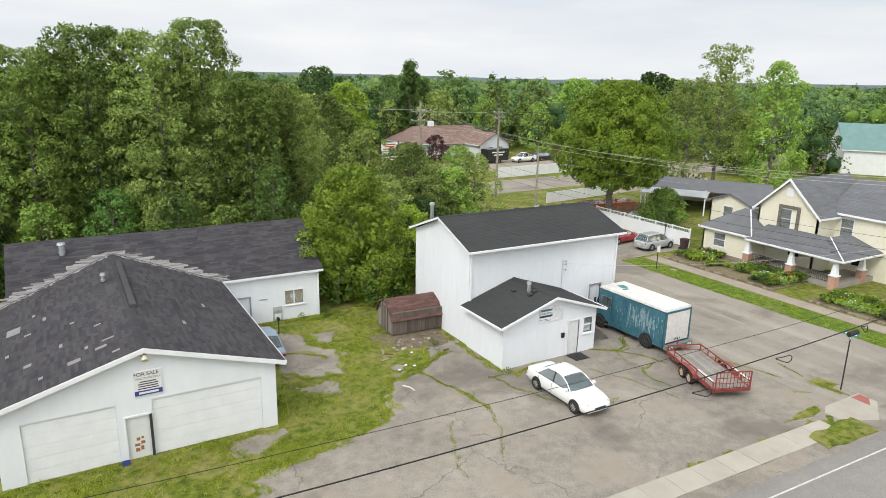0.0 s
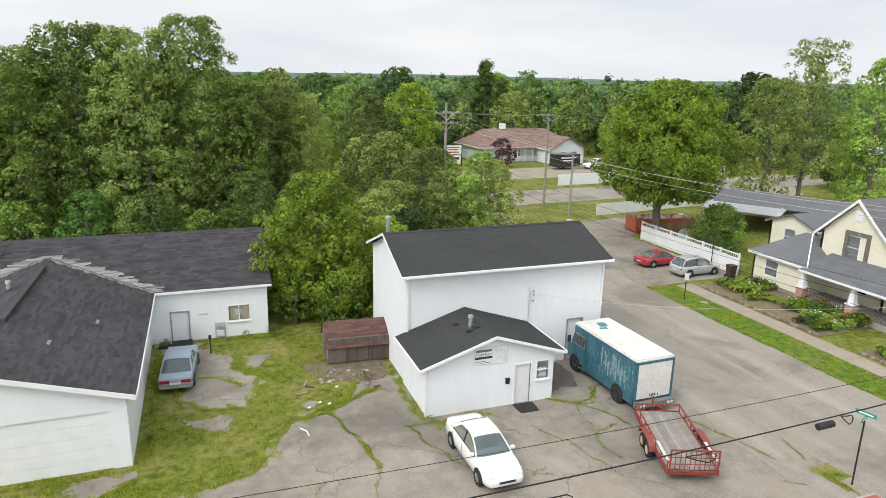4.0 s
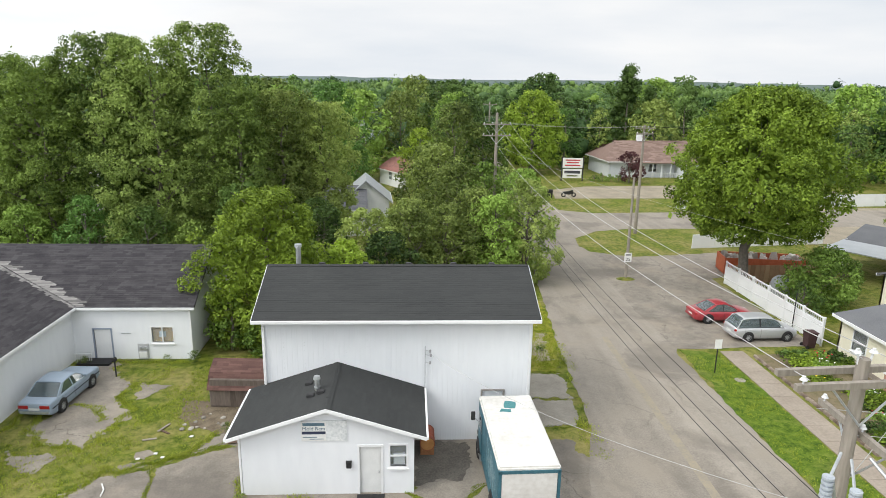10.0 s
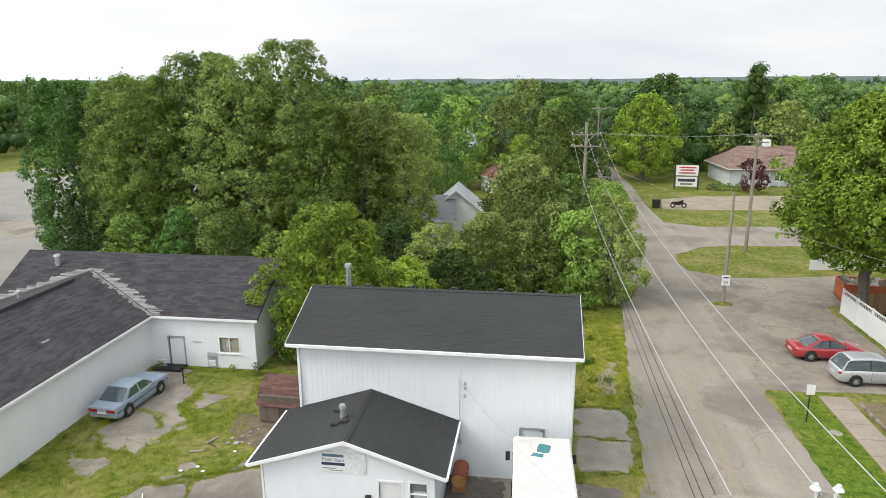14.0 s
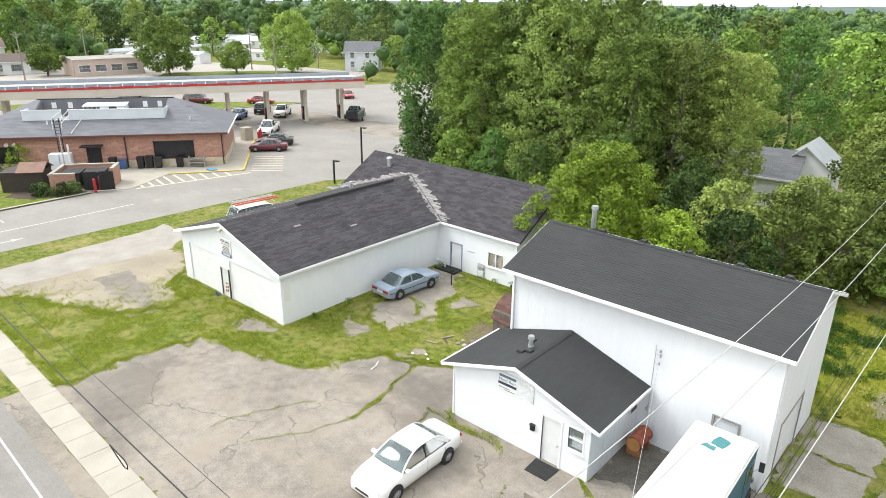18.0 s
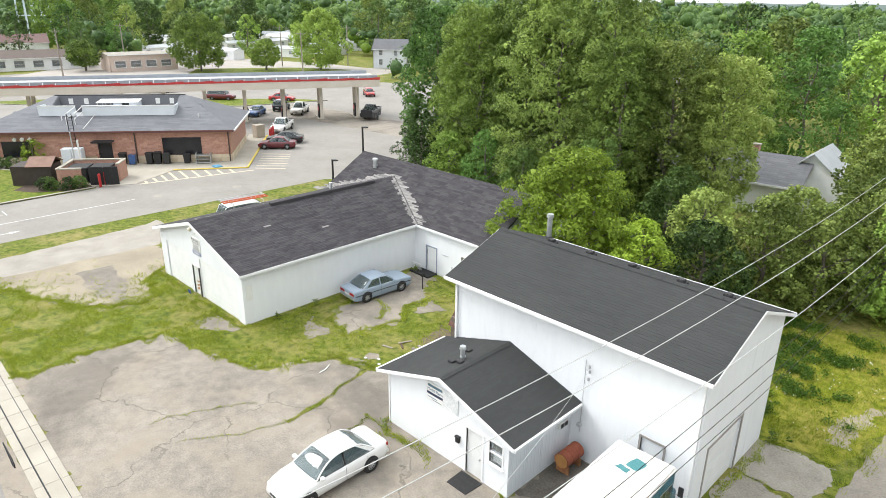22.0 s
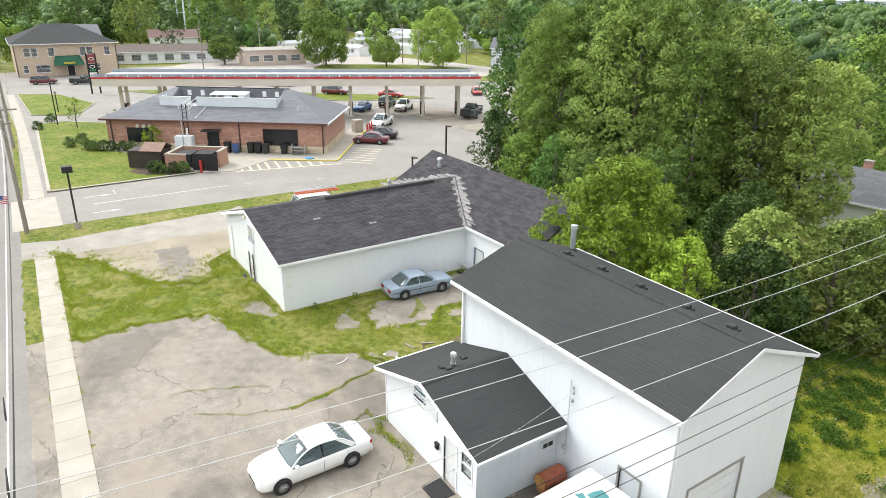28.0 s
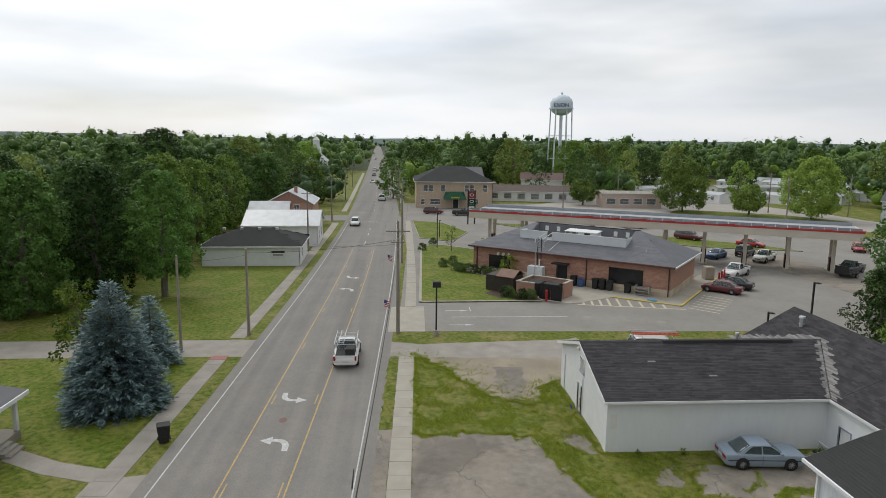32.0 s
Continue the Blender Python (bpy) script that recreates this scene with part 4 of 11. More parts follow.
# shingle courses: two slopes of the main roof and the front slope of the wing
sl = math.hypot(gx - RX0, L_RIDGE - L_EAVE)
c_, s_ = (gx - RX0) / sl, (L_RIDGE - L_EAVE) / sl
gl = y_meet - RY0
clip = lambda s, a: s < (41.75 - RY0) + (gl - (41.75 - RY0)) * a / sl + 0.1  # noqa: E731
shingles(garage, "shingling", SHINGLE_OLD, (RX1, RY0, L_EAVE), (0, 1, 0), (-c_, 0, s_), gl, sl, clip, off=(*LO, 0), seed=3)
shingles(garage, "shingling", SHINGLE_OLD, (RX0, RY0, L_EAVE), (0, 1, 0), (c_, 0, s_), gl, sl, clip, off=(*LO, 0), seed=4)
ws = math.hypot(yr - 41.7, W_RIDGE - 3.26)
wc, wz = (yr - 41.7) / ws, (W_RIDGE - 3.26) / ws
def on_wing(s, a):
    x, z = WX0 - 0.25 + s, 3.26 + wz * a
    return z > L_RIDGE - abs(x - gx) * (L_RIDGE - L_EAVE) / (RX1 - gx) or x > RX1
shingles(garage, "shingling", SHINGLE_OLD, (WX0 - 0.25, 41.7, 3.26), (1, 0, 0), (0, wc, wz), WX1 - WX0 + 0.55, ws, on_wing, off=(*LO, 0), seed=5)
# worn, pale shingles stepping along both valleys
rnd = random.Random(8)
for sx in (1, -1):
    m = M(*LO)
    for k in range(46):
        a = k / 45
        x, y, z = gx + sx * (RX1 - gx) * (1 - a), 41.75 + (y_meet - 41.75) * a, L_EAVE + (L_RIDGE - L_EAVE) * a
        for side in (0, 1):
            w = rnd.choice((0.35, 0.5, 0.5, 0.8, 1.05))
            if side:
                dx, dz = sx * w, 0.0
                q = [(x, y, z), (x + dx, y, z), (x + dx, y + 0.12, z + 0.12 * w_slope), (x, y + 0.12, z + 0.12 * w_slope)]
            else:
                w *= 0.4
                q = [(x, y - w, z), (x, y, z), (x - sx * 0.14, y, z + 0.042), (x - sx * 0.14, y - w, z + 0.042)]
            m.add([(p, r, t + 0.03) for p, r, t in q], [(0, 1, 2, 3)])
    part("valley_shingling", m, SHINGLE_BARE, garage, "pale worn valley shingles", kind="stuff")
# bare patches on the street-side slope and the ridge cap
for y, a, w, h in ((29.9, 3.2, 0.35, 0.5), (31.6, 1.5, 0.3, 0.3), (36.5, 0.6, 0.9, 0.6), (30.3, 4.3, 0.25, 0.45), (34.8, 3.4, 0.2, 0.2), (29.3, 4.9, 0.16, 0.3), (31.0, 4.6, 0.14, 0.5), (30.9, 3.9, 0.3, 0.14), (32.3, 2.9, 0.4, 0.14), (29.7, 2.1, 0.25, 0.16), (33.2, 4.4, 0.15, 0.3), (36.9, 2.2, 0.5, 0.15), (35.6, 1.4, 0.2, 0.3), (38.1, 1.7, 0.3, 0.14), (33.7, 0.7, 0.3, 0.15)):
    x, z = RX0 + c_ * a, L_EAVE + s_ * a
    part("bare_patch", M(*LO).slab([(x, y + w, z + 0.022), (x, y, z + 0.022), (x + c_ * h, y, z + s_ * h + 0.022), (x + c_ * h, y + w, z + s_ * h + 0.022)], 0.01), SHINGLE_BARE, garage)
for y, a in ((32.2, 3.7), (35.5, 2.2)):
    x, z = RX1 - c_ * a, L_EAVE + s_ * a
    part("bare_patch", M(*LO).slab([(x, y, z + 0.022), (x, y + 0.5, z + 0.022), (x - c_ * 0.14, y + 0.5, z + s_ * 0.14 + 0.022), (x - c_ * 0.14, y, z + s_ * 0.14 + 0.022)], 0.01), SHINGLE_BARE, garage)
for k in range(31):
    y = RY0 + 0.5 * k
    if y < y_meet - 0.3:
        m = M(*LO)
        for sx in (1, -1):
            q = [(gx, y, L_RIDGE + 0.03), (gx, y + 0.47, L_RIDGE + 0.03), (gx + sx * 0.2, y + 0.47, L_RIDGE - 0.03), (gx + sx * 0.2, y, L_RIDGE - 0.03)]
            m.add(q, [(0, 1, 2, 3)])
        part("ridge_cap", m, SHINGLE_OLD, garage)
# raised ridge vent on the ridge's rear half
part("ridge_vent", M(*LO).box(gx + 0.03, gx + 0.33, 33.9, 42.6, L_RIDGE - 0.08, L_RIDGE + 0.12), SHINGLE_OLD, garage, bevel=0.02)
# fascia boards
fz = 0.20
m = M(*LO)
for x0 in (RX0, RX1):
    m.slab([(x0, RY0 - 0.03, L_EAVE + 0.01), (gx, RY0 - 0.03, L_RIDGE + 0.01), (gx, RY0 - 0.03, L_RIDGE - fz), (x0, RY0 - 0.03, L_EAVE - fz)], 0.04 if x0 == RX1 else -0.04)
part("rake_board", m, TRIM_W, garage)
part("fascia", M(*LO).box(RX1, RX1 + 0.05, RY0, 41.7, L_EAVE - 0.15, L_EAVE - 0.01), TRIM_W, garage)
part("fascia", M(*LO).box(RX0 - 0.05, RX0, RY0, 41.7, L_EAVE - 0.15, L_EAVE - 0.01), TRIM_W, garage)
part("fascia", M(*LO).box(RX1, WX1 + 0.3, 41.65, 41.7, 3.11, 3.25), TRIM_W, garage)
part("downpipe", M(*LO).box(WX1 - 0.08, WX1 + 0.02, 41.83, 41.93, 0, 3.1), TRIM_W, garage)
sectional_door(garage, LO, -0.60, 2.70, LY0, 2.6, 5, "white ribbed overhead door")
sectional_door(garage, LO, 4.07, 8.63, LY0, 2.58, 5, "white ribbed overhead door")
RUST_DOOR = mat("rusty_white_paint", (0.62, 0.63, 0.62), (0.74, 0.75, 0.74), 2.5, 0.6)
RUST = mat("rust", (0.24, 0.10, 0.045), (0.42, 0.20, 0.09), 6, 0.9, 0.4)
d = opening_door(garage, "door", LO, (3.02, LY0), (1, 0), 0.88, 1.93, RUST_DOOR, TRIM_W, "white steel door with rust patches low down")
for x, z, w, h in ((3.30, 0.30, 0.16, 0.16), (3.50, 0.34, 0.12, 0.20), (3.28, 0.55, 0.20, 0.12), (3.52, 0.62, 0.16, 0.14), (3.36, 0.80, 0.14, 0.14), (3.55, 0.86, 0.10, 0.1)):
    part("rust_patch", M(*LO).prism(ragged([(x, LY0 + 0.052), (x + w, LY0 + 0.052), (x + w, LY0 + 0.058), (x, LY0 + 0.058)], 5, 0), z, z + h), RUST, d)
part("post", M(*LO).box(3.92, 4.03, LY0 - 0.05, LY0 + 0.1, 0, 1.95), DARK, garage, "dark rotted door post")
opening_door(garage, "door", LO, (10.47, LY1), (1, 0), 0.94, 1.85, TRIM_W, mat("blue_grey_trim", (0.22, 0.26, 0.34), (0.30, 0.34, 0.42)), "white door with a blue-grey casing")
w = window_unit(garage, LO, (13.72, LY1), (1, 0), 1.05, 1.2, 0.92, TRIM_W, None, "v")
part("board", M(*LO).box(13.74, 14.90, LY1 + 0.08, LY1 + 0.10, 1.06, 1.96), mat("plywood", (0.42, 0.27, 0.11), (0.55, 0.38, 0.18), 3, 0.8), w, "plywood board behind the glass")
part("notice", M(*LO).box(14.10, 14.50, LY1 + 0.072, LY1 + 0.078, 1.35, 1.70), plain("pale_notice", (0.60, 0.66, 0.70)), w)
# meter cabinet, letter slot, railing and mailbox post by the wing's door
mt = thing("meter_panel", "grey electric meter panel on a white backboard", "meter", 13.17, LY1 - 0.02, 0.0)
part("backboard", M().box(-0.30, 0.30, -0.04, 0.02, 0.02, 0.98), plain("grey_board", (0.42, 0.43, 0.44)), mt)
for x, z in ((-0.14, 0.72), (0.14, 0.72)):
    part("meter", M().rod((x, -0.04, z), (x, -0.14, z), 0.10, 0.09, 14), STEEL, mt)
part("breaker_box", M().box(-0.22, 0.22, -0.12, -0.04, 0.15, 0.5), RUST_DOOR, mt, bevel=0.01)
solo("letter_plate", M().box(12.0, 12.55, LY1 - 0.025, LY1 + 0.005, 1.58, 1.64), STEEL, "narrow grey metal plate on the wing wall", "plate")
mb = thing("mailbox_post", "dark post with a small dark box on top in the grass", "post", 12.55, 39.6)
part("post", M().rod((0, 0, -0.2), (0, 0, 0.95), 0.04, 0.04, 8), DARK, mb)
part("box", M().box(-0.08, 0.08, -0.14, 0.14, 0.9, 1.12), BLACK, mb, bevel=0.03)
mtg = thing("door_step", "black rubber-matted low step at the wing's door", "step", 10.6, 41.35)
part("tread", M().box(-0.9, 0.95, -0.35, 0.55, -0.05, 0.12), BLACK, mtg, bevel=0.01)
rl = thing("handrail", "low white wooden handrail with thin pickets", "railing", 9.95, 41.5)
part("top_rail", M().box(-0.5, 0.45, -0.03, 0.03, 0.50, 0.55), TRIM_W, rl)
for k in range(9):
    part("picket", M().box(-0.48 + k * 0.11, -0.45 + k * 0.11, -0.015, 0.015, 0.0, 0.50), TRIM_W, rl)
# sale sign on the front gable
def words(txt, size, x, y, z, material, parent, rx=90, rz=0, ext=0.004, align="CENTER", name="lettering"):
    cu = bpy.data.curves.new(name, "FONT")
    cu.body, cu.size, cu.extrude, cu.align_x = txt, size, ext, align
    tmp = bpy.data.objects.new(name, cu)
    me = bpy.data.meshes.new_from_object(tmp)
    bpy.data.objects.remove(tmp)
    me.materials.append(material)
    ob = new(name, me)
    ob.parent = parent
    ob.matrix_local = pose(x, y, z, rx, 0, rz)
    return ob


INK = plain("dark_ink", (0.05, 0.05, 0.06))
BLUE = plain("blue_print", (0.035, 0.06, 0.24))
SIGNW = plain("sign_white", (0.74, 0.74, 0.72))
fs = thing("sale_sign", "white sale sign with dark lettering on the gable", "sign", 4.0, LY0 - 0.03, 2.82)
part("board", M().box(-0.53, 0.53, -0.02, 0.035, 0, 1.1), SIGNW, fs, bevel=0.004)
for txt, size, x, z in (("FOR", 0.225, -0.31, 0.89), ("SALE", 0.225, 0.20, 0.89), ("REAL", 0.105, -0.345, 0.74), ("ESTATE", 0.105, -0.01, 0.74), ("ONLY", 0.105, 0.345, 0.74)):
    words(txt, size, x, -0.024, z, INK, fs, name="word")
for k, w in enumerate((0.62, 0.78, 0.74, 0.80)):
    part("text_line", M().box(-w / 2, w / 2, -0.024, -0.02, 0.60 - k * 0.10, 0.645 - k * 0.10), INK, fs)
part("blue_band", M().box(-0.53, 0.53, -0.025, -0.02, 0.03, 0.24), BLUE, fs)
part("text_line", M().box(-0.38, 0.38, -0.029, -0.025, 0.09, 0.18), SIGNW, fs)
fl = thing("floodlight", "small cream floodlight under the gable peak", "lamp", gx + 0.02, LY0 - 0.2, 4.62)
part("hood", M().rod((0, 0, 0), (0, -0.16, -0.14), 0.10, 0.13, 10), plain("cream_paint", (0.6, 0.55, 0.42)), fl)
part("arm", M().rod((0, 0.2, 0.05), (0, 0, 0.02), 0.025, 0.025, 6), STEEL, fl)
ns = solo("notice_sign", M().box(LX1 + 0.0, LX1 + 0.03, 28.95, 29.35, 1.45, 2.35), SIGNW, "small white notice board on the building corner", "sign")
solo("yard_sign", M().box(2.72, 3.02, 28.40, 28.43, 0.0, 0.24), BLUE, "tiny blue sign leaning at the garage wall", "sign")
vent_pipe(1.35, 45.0, 5.05, 0.75, 0.16, "grey metal roof stack with a cap on the wing roof")
vent_pipe(3.15, 39.4, 4.75, 0.45, 0.10, "small grey plumbing vent on the garage roof")
# ---- two-storey white metal-sided building and the small gabled office against it ----
BX0, BX1, BY0, BY1 = 22.15, 34.0, 32.72, 39.5
BZ, BR = 5.95, 7.41
BO = (-28.0, -36.0)
barn = thing("metal_barn", "tall white metal-sided building with a charcoal shingle roof", "building", 28.0, 36.0)
part("wall", M(*BO).wall((BX0, BY0), (BX1, BY0), -0.3, BZ, 0.18, [(9.70, 10.62, -0.3, 2.45)]), SIDING, barn)
part("wall", M(*BO).wall((BX1, BY0 + 0.18), (BX1, BY1), -0.3, BZ, 0.18, [(0.75, 3.75, -0.3, 2.55)]), SIDING, barn)
part("wall", M(*BO).wall((BX1 - 0.18, BY1), (BX0, BY1), -0.3, BZ, 0.18), SIDING, barn)
part("wall", M(*BO).wall((BX0, BY1 - 0.18), (BX0, BY0 + 0.18), -0.3, BZ, 0.18), SIDING, barn)
byr = 36.05
for x in (BX0, BX1 - 0.18):
    m = M(*BO).add([(a, b, c) for a in (x, x + 0.18) for b, c in ((BY0, BZ), (BY1, BZ), (byr, BR - 0.1))], [(0, 1, 2), (5, 4, 3), (0, 3, 4, 1), (1, 4, 5, 2), (2, 5, 3, 0)])
    part("gable", m, SIDING, barn)
# ribbed sheets: one mesh for each, laid side by side
def rib_sheet(h, w=0.91, n=4):
    m = M()
    line = [(0.004, 0.0), (0.004, -0.006)]
    for k in range(n):
        x = (k + 0.5) * w / n
        line += [(x - 0.035, -0.006), (x - 0.018, -0.010), (x + 0.018, -0.010), (x + 0.035, -0.006)]
    line += [(w - 0.004, -0.006), (w - 0.004, 0.0)]
    c = len(line)
    m.add([(x, y, z) for z in (0, h) for x, y in line], [(i, i + 1, c + i + 1, c + i) for i in range(c - 1)] + [(c - 1, 0, c, 2 * c - 1)])
    return m


tall = None
for k in range(13):
    x = BX0 + 0.01 + k * 0.911
    if x > BX1 - 0.9 or 31.0 < x < 32.8:
        continue
    mm = pose(x - 28, BY0 - 0.001 - 36, 0.0)
    if tall is None:
        tall = part("sheet", rib_sheet(BZ - 0.02), SIDING, barn)
        tall.matrix_local = mm
    else:
        again("sheet", tall, barn, mm)
for k in range(7):
    y = BY1 - 0.05 - k * 0.915
    mm = pose(BX0 - 0.001 - 28, y - 36, 0.0, 0, 0, -90)
    again("sheet", tall, barn, mm)
for k in range(2):
    again("sheet", tall, barn, pose(BX1 + 0.001 - 28, 36.70 + k * 0.915 - 36, 0, 0, 0, 90))
# roof
EX0, EX1, EY0, EY1 = 21.84, 34.27, 32.26, 39.88
m = M(*BO).slab([(EX0, EY0, BZ + 0.05), (EX1, EY0, BZ + 0.05), (EX1, byr, BR), (EX0, byr, BR)], 0.1)
m.slab([(EX1, EY1, BZ + 0.05), (EX0, EY1, BZ + 0.05), (EX0, byr, BR), (EX1, byr, BR)], 0.1)
part("roof", m, SHINGLE, barn)
bl = math.hypot(byr - EY0, BR - BZ - 0.05)
shingles(barn, "shingling", SHINGLE, (EX0, EY0, BZ + 0.05), (1, 0, 0), (0, (byr - EY0) / bl, (BR - BZ - 0.05) / bl), EX1 - EX0, bl, None, off=(*BO, 0), seed=11, lift=0.008)
shingles(barn, "shingling", SHINGLE, (EX0, EY1, BZ + 0.05), (1, 0, 0), (0, -(EY1 - byr) / bl, (BR - BZ - 0.05) / bl), EX1 - EX0, bl, None, off=(*BO, 0), seed=12, lift=0.008)
for k in range(25):
    m = M(*BO)
    x = EX0 + k * 0.497
    for sy in (1, -1):
        m.add([(x, byr, BR + 0.025), (x + 0.47, byr, BR + 0.025), (x + 0.47, byr + sy * 0.17, BR - 0.03), (x, byr + sy * 0.17, BR - 0.03)], [(0, 1, 2, 3)])
    part("ridge_cap", m, SHINGLE, barn)
for x in (24.3, 26.4, 28.5, 30.7, 32.6):
    bv = thing("box_vent", "low dark box vent near the roof ridge", "vent", x, byr + 0.75, BR - 0.29, group="box vents on the barn roof")
    part("hood", M().box(-0.15, 0.15, -0.15, 0.15, 0.02, 0.18), DARK, bv, bevel=0.03)
    part("base", M().box(-0.22, 0.22, -0.22, 0.22, -0.05, 0.04), DARK, bv)
m = M(*BO)
for x, s in ((EX0 - 0.03, 1), (EX1 + 0.03, -1)):
    for ya, yb in ((EY0, byr), (EY1, byr)):
        m = M(*BO).add([(x, ya, BZ + 0.035), (x, yb, BR - 0.015), (x, yb, BR - 0.15), (x, ya, BZ - 0.10), (x + 0.04 * s, ya, BZ + 0.035), (x + 0.04 * s, yb, BR - 0.015), (x + 0.04 * s, yb, BR - 0.15), (x + 0.04 * s, ya, BZ - 0.10)],
              [(0, 1, 2, 3), (7, 6, 5, 4), (0, 4, 5, 1), (1, 5, 6, 2), (2, 6, 7, 3), (3, 7, 4, 0)])
        part("rake_board", m, TRIM_W, barn)
part("gutter", M(*BO).box(EX0, EX1, EY0 - 0.09, EY0, BZ - 0.08, BZ + 0.045), TRIM_W, barn)
part("gutter", M(*BO).box(EX0, EX1, EY1, EY1 + 0.09, BZ - 0.08, BZ + 0.045), TRIM_W, barn)
part("downpipe", M(*BO).box(BX1 - 0.16, BX1 - 0.06, BY0 - 0.13, BY0 - 0.035, 0, BZ - 0.1), TRIM_W, barn)
part("downpipe", M(*BO).box(BX0 + 0.04, BX0 + 0.14, BY0 - 0.13, BY0 - 0.035, 0, BZ - 0.1), TRIM_W, barn)
opening_door(barn, "door", BO, (31.85, BY0), (1, 0), 0.92, 2.45, SIDING, mat("brown_grey_trim", (0.26, 0.24, 0.22), (0.34, 0.32, 0.30)), "plain white door with a dark casing")
gdo = part("garage_door", M(*BO).box(BX1 - 0.16, BX1 - 0.13, BY0 + 0.93, BY0 + 3.93, 0, 2.55), TRIM_W, barn, "white overhead door in the gable end")
for r in range(5):
    part("panel", M(*BO).box(BX1 - 0.13, BX1 - 0.10, BY0 + 0.95, BY0 + 3.91, r * 0.51 + 0.012, r * 0.51 + 0.495), TRIM_W, gdo)
part("door_casing", M(*BO).box(BX1 - 0.02, BX1 + 0.03, BY0 + 0.83, BY0 + 0.93, 0, 2.65).box(BX1 - 0.02, BX1 + 0.03, BY0 + 3.93, BY0 + 4.03, 0, 2.65).box(BX1 - 0.02, BX1 + 0.03, BY0 + 0.93, BY0 + 3.93, 2.55, 2.65), bpy.data.materials["brown_grey_trim"], gdo)
flue = thing("roof_flue", "tall galvanised flue pipe at the barn's ridge end", "vent", 22.85, 38.6, 6.45)
part("stack", M().rod((0, 0, -0.3), (0, 0, 1.25), 0.13, 0.13, 14), STEEL, flue)
part("cap", M().rod((0, 0, 1.17), (0, 0, 1.32), 0.19, 0.17, 14), STEEL, flue)
part("flashing", M().rod((0, 0, -0.1), (0, 0, 0.16), 0.30, 0.15, 14), DARK, flue)
mast = thing("service_mast", "thin grey service mast with insulators on the barn wall", "mast", 29.25, BY0 - 0.08, 2.9)
part("pipe", M().rod((0, 0, -1.6), (0, 0, 1.75), 0.016, 0.016, 8), STEEL, mast)
for z, x in ((1.55, 0.22), (1.35, 0.24), (1.0, 0.22)):
    part("arm", M().rod((0, 0, z), (x, -0.08, z), 0.015, 0.015, 6), STEEL, mast)
    part("insulator", M().rod((x, -0.08, z - 0.06), (x, -0.08, z + 0.06), 0.045, 0.045, 8), plain("grey_porcelain", (0.35, 0.35, 0.36)), mast)
part("meter", M().rod((0, -0.02, -1.2), (0, -0.15, -1.2), 0.1, 0.09, 12), STEEL, mast)

# office
SX0, SX1, SY0, SY1 = 22.05, 28.75, 28.75, 32.70
SE, SR, SPX = 2.66, 3.90, 25.40
SO = (-25.4, -30.7)
office = thing("office_building", "small white gabled office with a charcoal shingle roof", "building", 25.4, 30.7)
part("front_wall", M(*SO).wall((SX0, SY0), (SX1, SY0), -0.3, 2.62, 0.16, [(4.57, 5.41, -0.3, 2.12), (5.77, 6.40, 1.22, 2.14)]), SIDING, office)
part("side_wall", M(*SO).wall((SX1, SY0 + 0.16), (SX1, SY1), -0.3, 2.62, 0.16), SIDING, office)
part("side_wall", M(*SO).wall((SX0, SY1), (SX0, SY0 + 0.16), -0.3, 2.62, 0.16), SIDING, office)
m = M(*SO).add([(a, b, c) for b in (SY0, SY0 + 0.16) for a, c in ((SX0, 2.62), (SX1, 2.62), (SPX, SR - 0.1))], [(0, 1, 2), (5, 4, 3), (0, 3, 4, 1), (1, 4, 5, 2), (2, 5, 3, 0)])
part("gable", m, SIDING, office)
for k in range(4):
    mm = rib_sheet(2.6)
    a = part("sheet", mm, SIDING, office) if k == 0 else again("sheet", a, office)
    a.matrix_local = pose(SX1 + 0.001 - 25.4, SY0 + 0.17 + k * 0.915 - 30.7, 0, 0, 0, 90)
for k in range(4):
    again("sheet", a, office, pose(SX0 - 0.001 - 25.4, SY1 - 0.05 - k * 0.915 - 30.7, 0, 0, 0, -90))
OX0, OX1, OY0 = 21.58, 29.23, 28.40
m = M(*SO).slab([(OX0, 32.70, SE), (OX0, OY0, SE), (SPX, OY0, SR), (SPX, 32.70, SR)], 0.1)
m.slab([(OX1, OY0, SE), (OX1, 32.70, SE), (SPX, 32.70, SR), (SPX, OY0, SR)], 0.1)
part("roof", m, SHINGLE, office)
ol = math.hypot(SPX - OX0, SR - SE)
shingles(office, "shingling", SHINGLE, (OX0, OY0, SE), (0, 1, 0), ((SPX - OX0) / ol, 0, (SR - SE) / ol), 4.3, ol, None, off=(*SO, 0), seed=21, lift=0.008)
shingles(office, "shingling", SHINGLE, (OX1, OY0, SE), (0, 1, 0), (-(OX1 - SPX) / ol, 0, (SR - SE) / ol), 4.3, ol, None, off=(*SO, 0), seed=22, lift=0.008)
for k in range(9):
    m = M(*SO)
    y = OY0 + k * 0.475
    for sx in (1, -1):
        m.add([(SPX, y, SR + 0.025), (SPX, y + 0.45, SR + 0.025), (SPX + sx * 0.17, y + 0.45, SR - 0.02), (SPX + sx * 0.17, y, SR - 0.02)], [(0, 1, 2, 3)])
    part("ridge_cap", m, SHINGLE, office)
m = M(*SO)
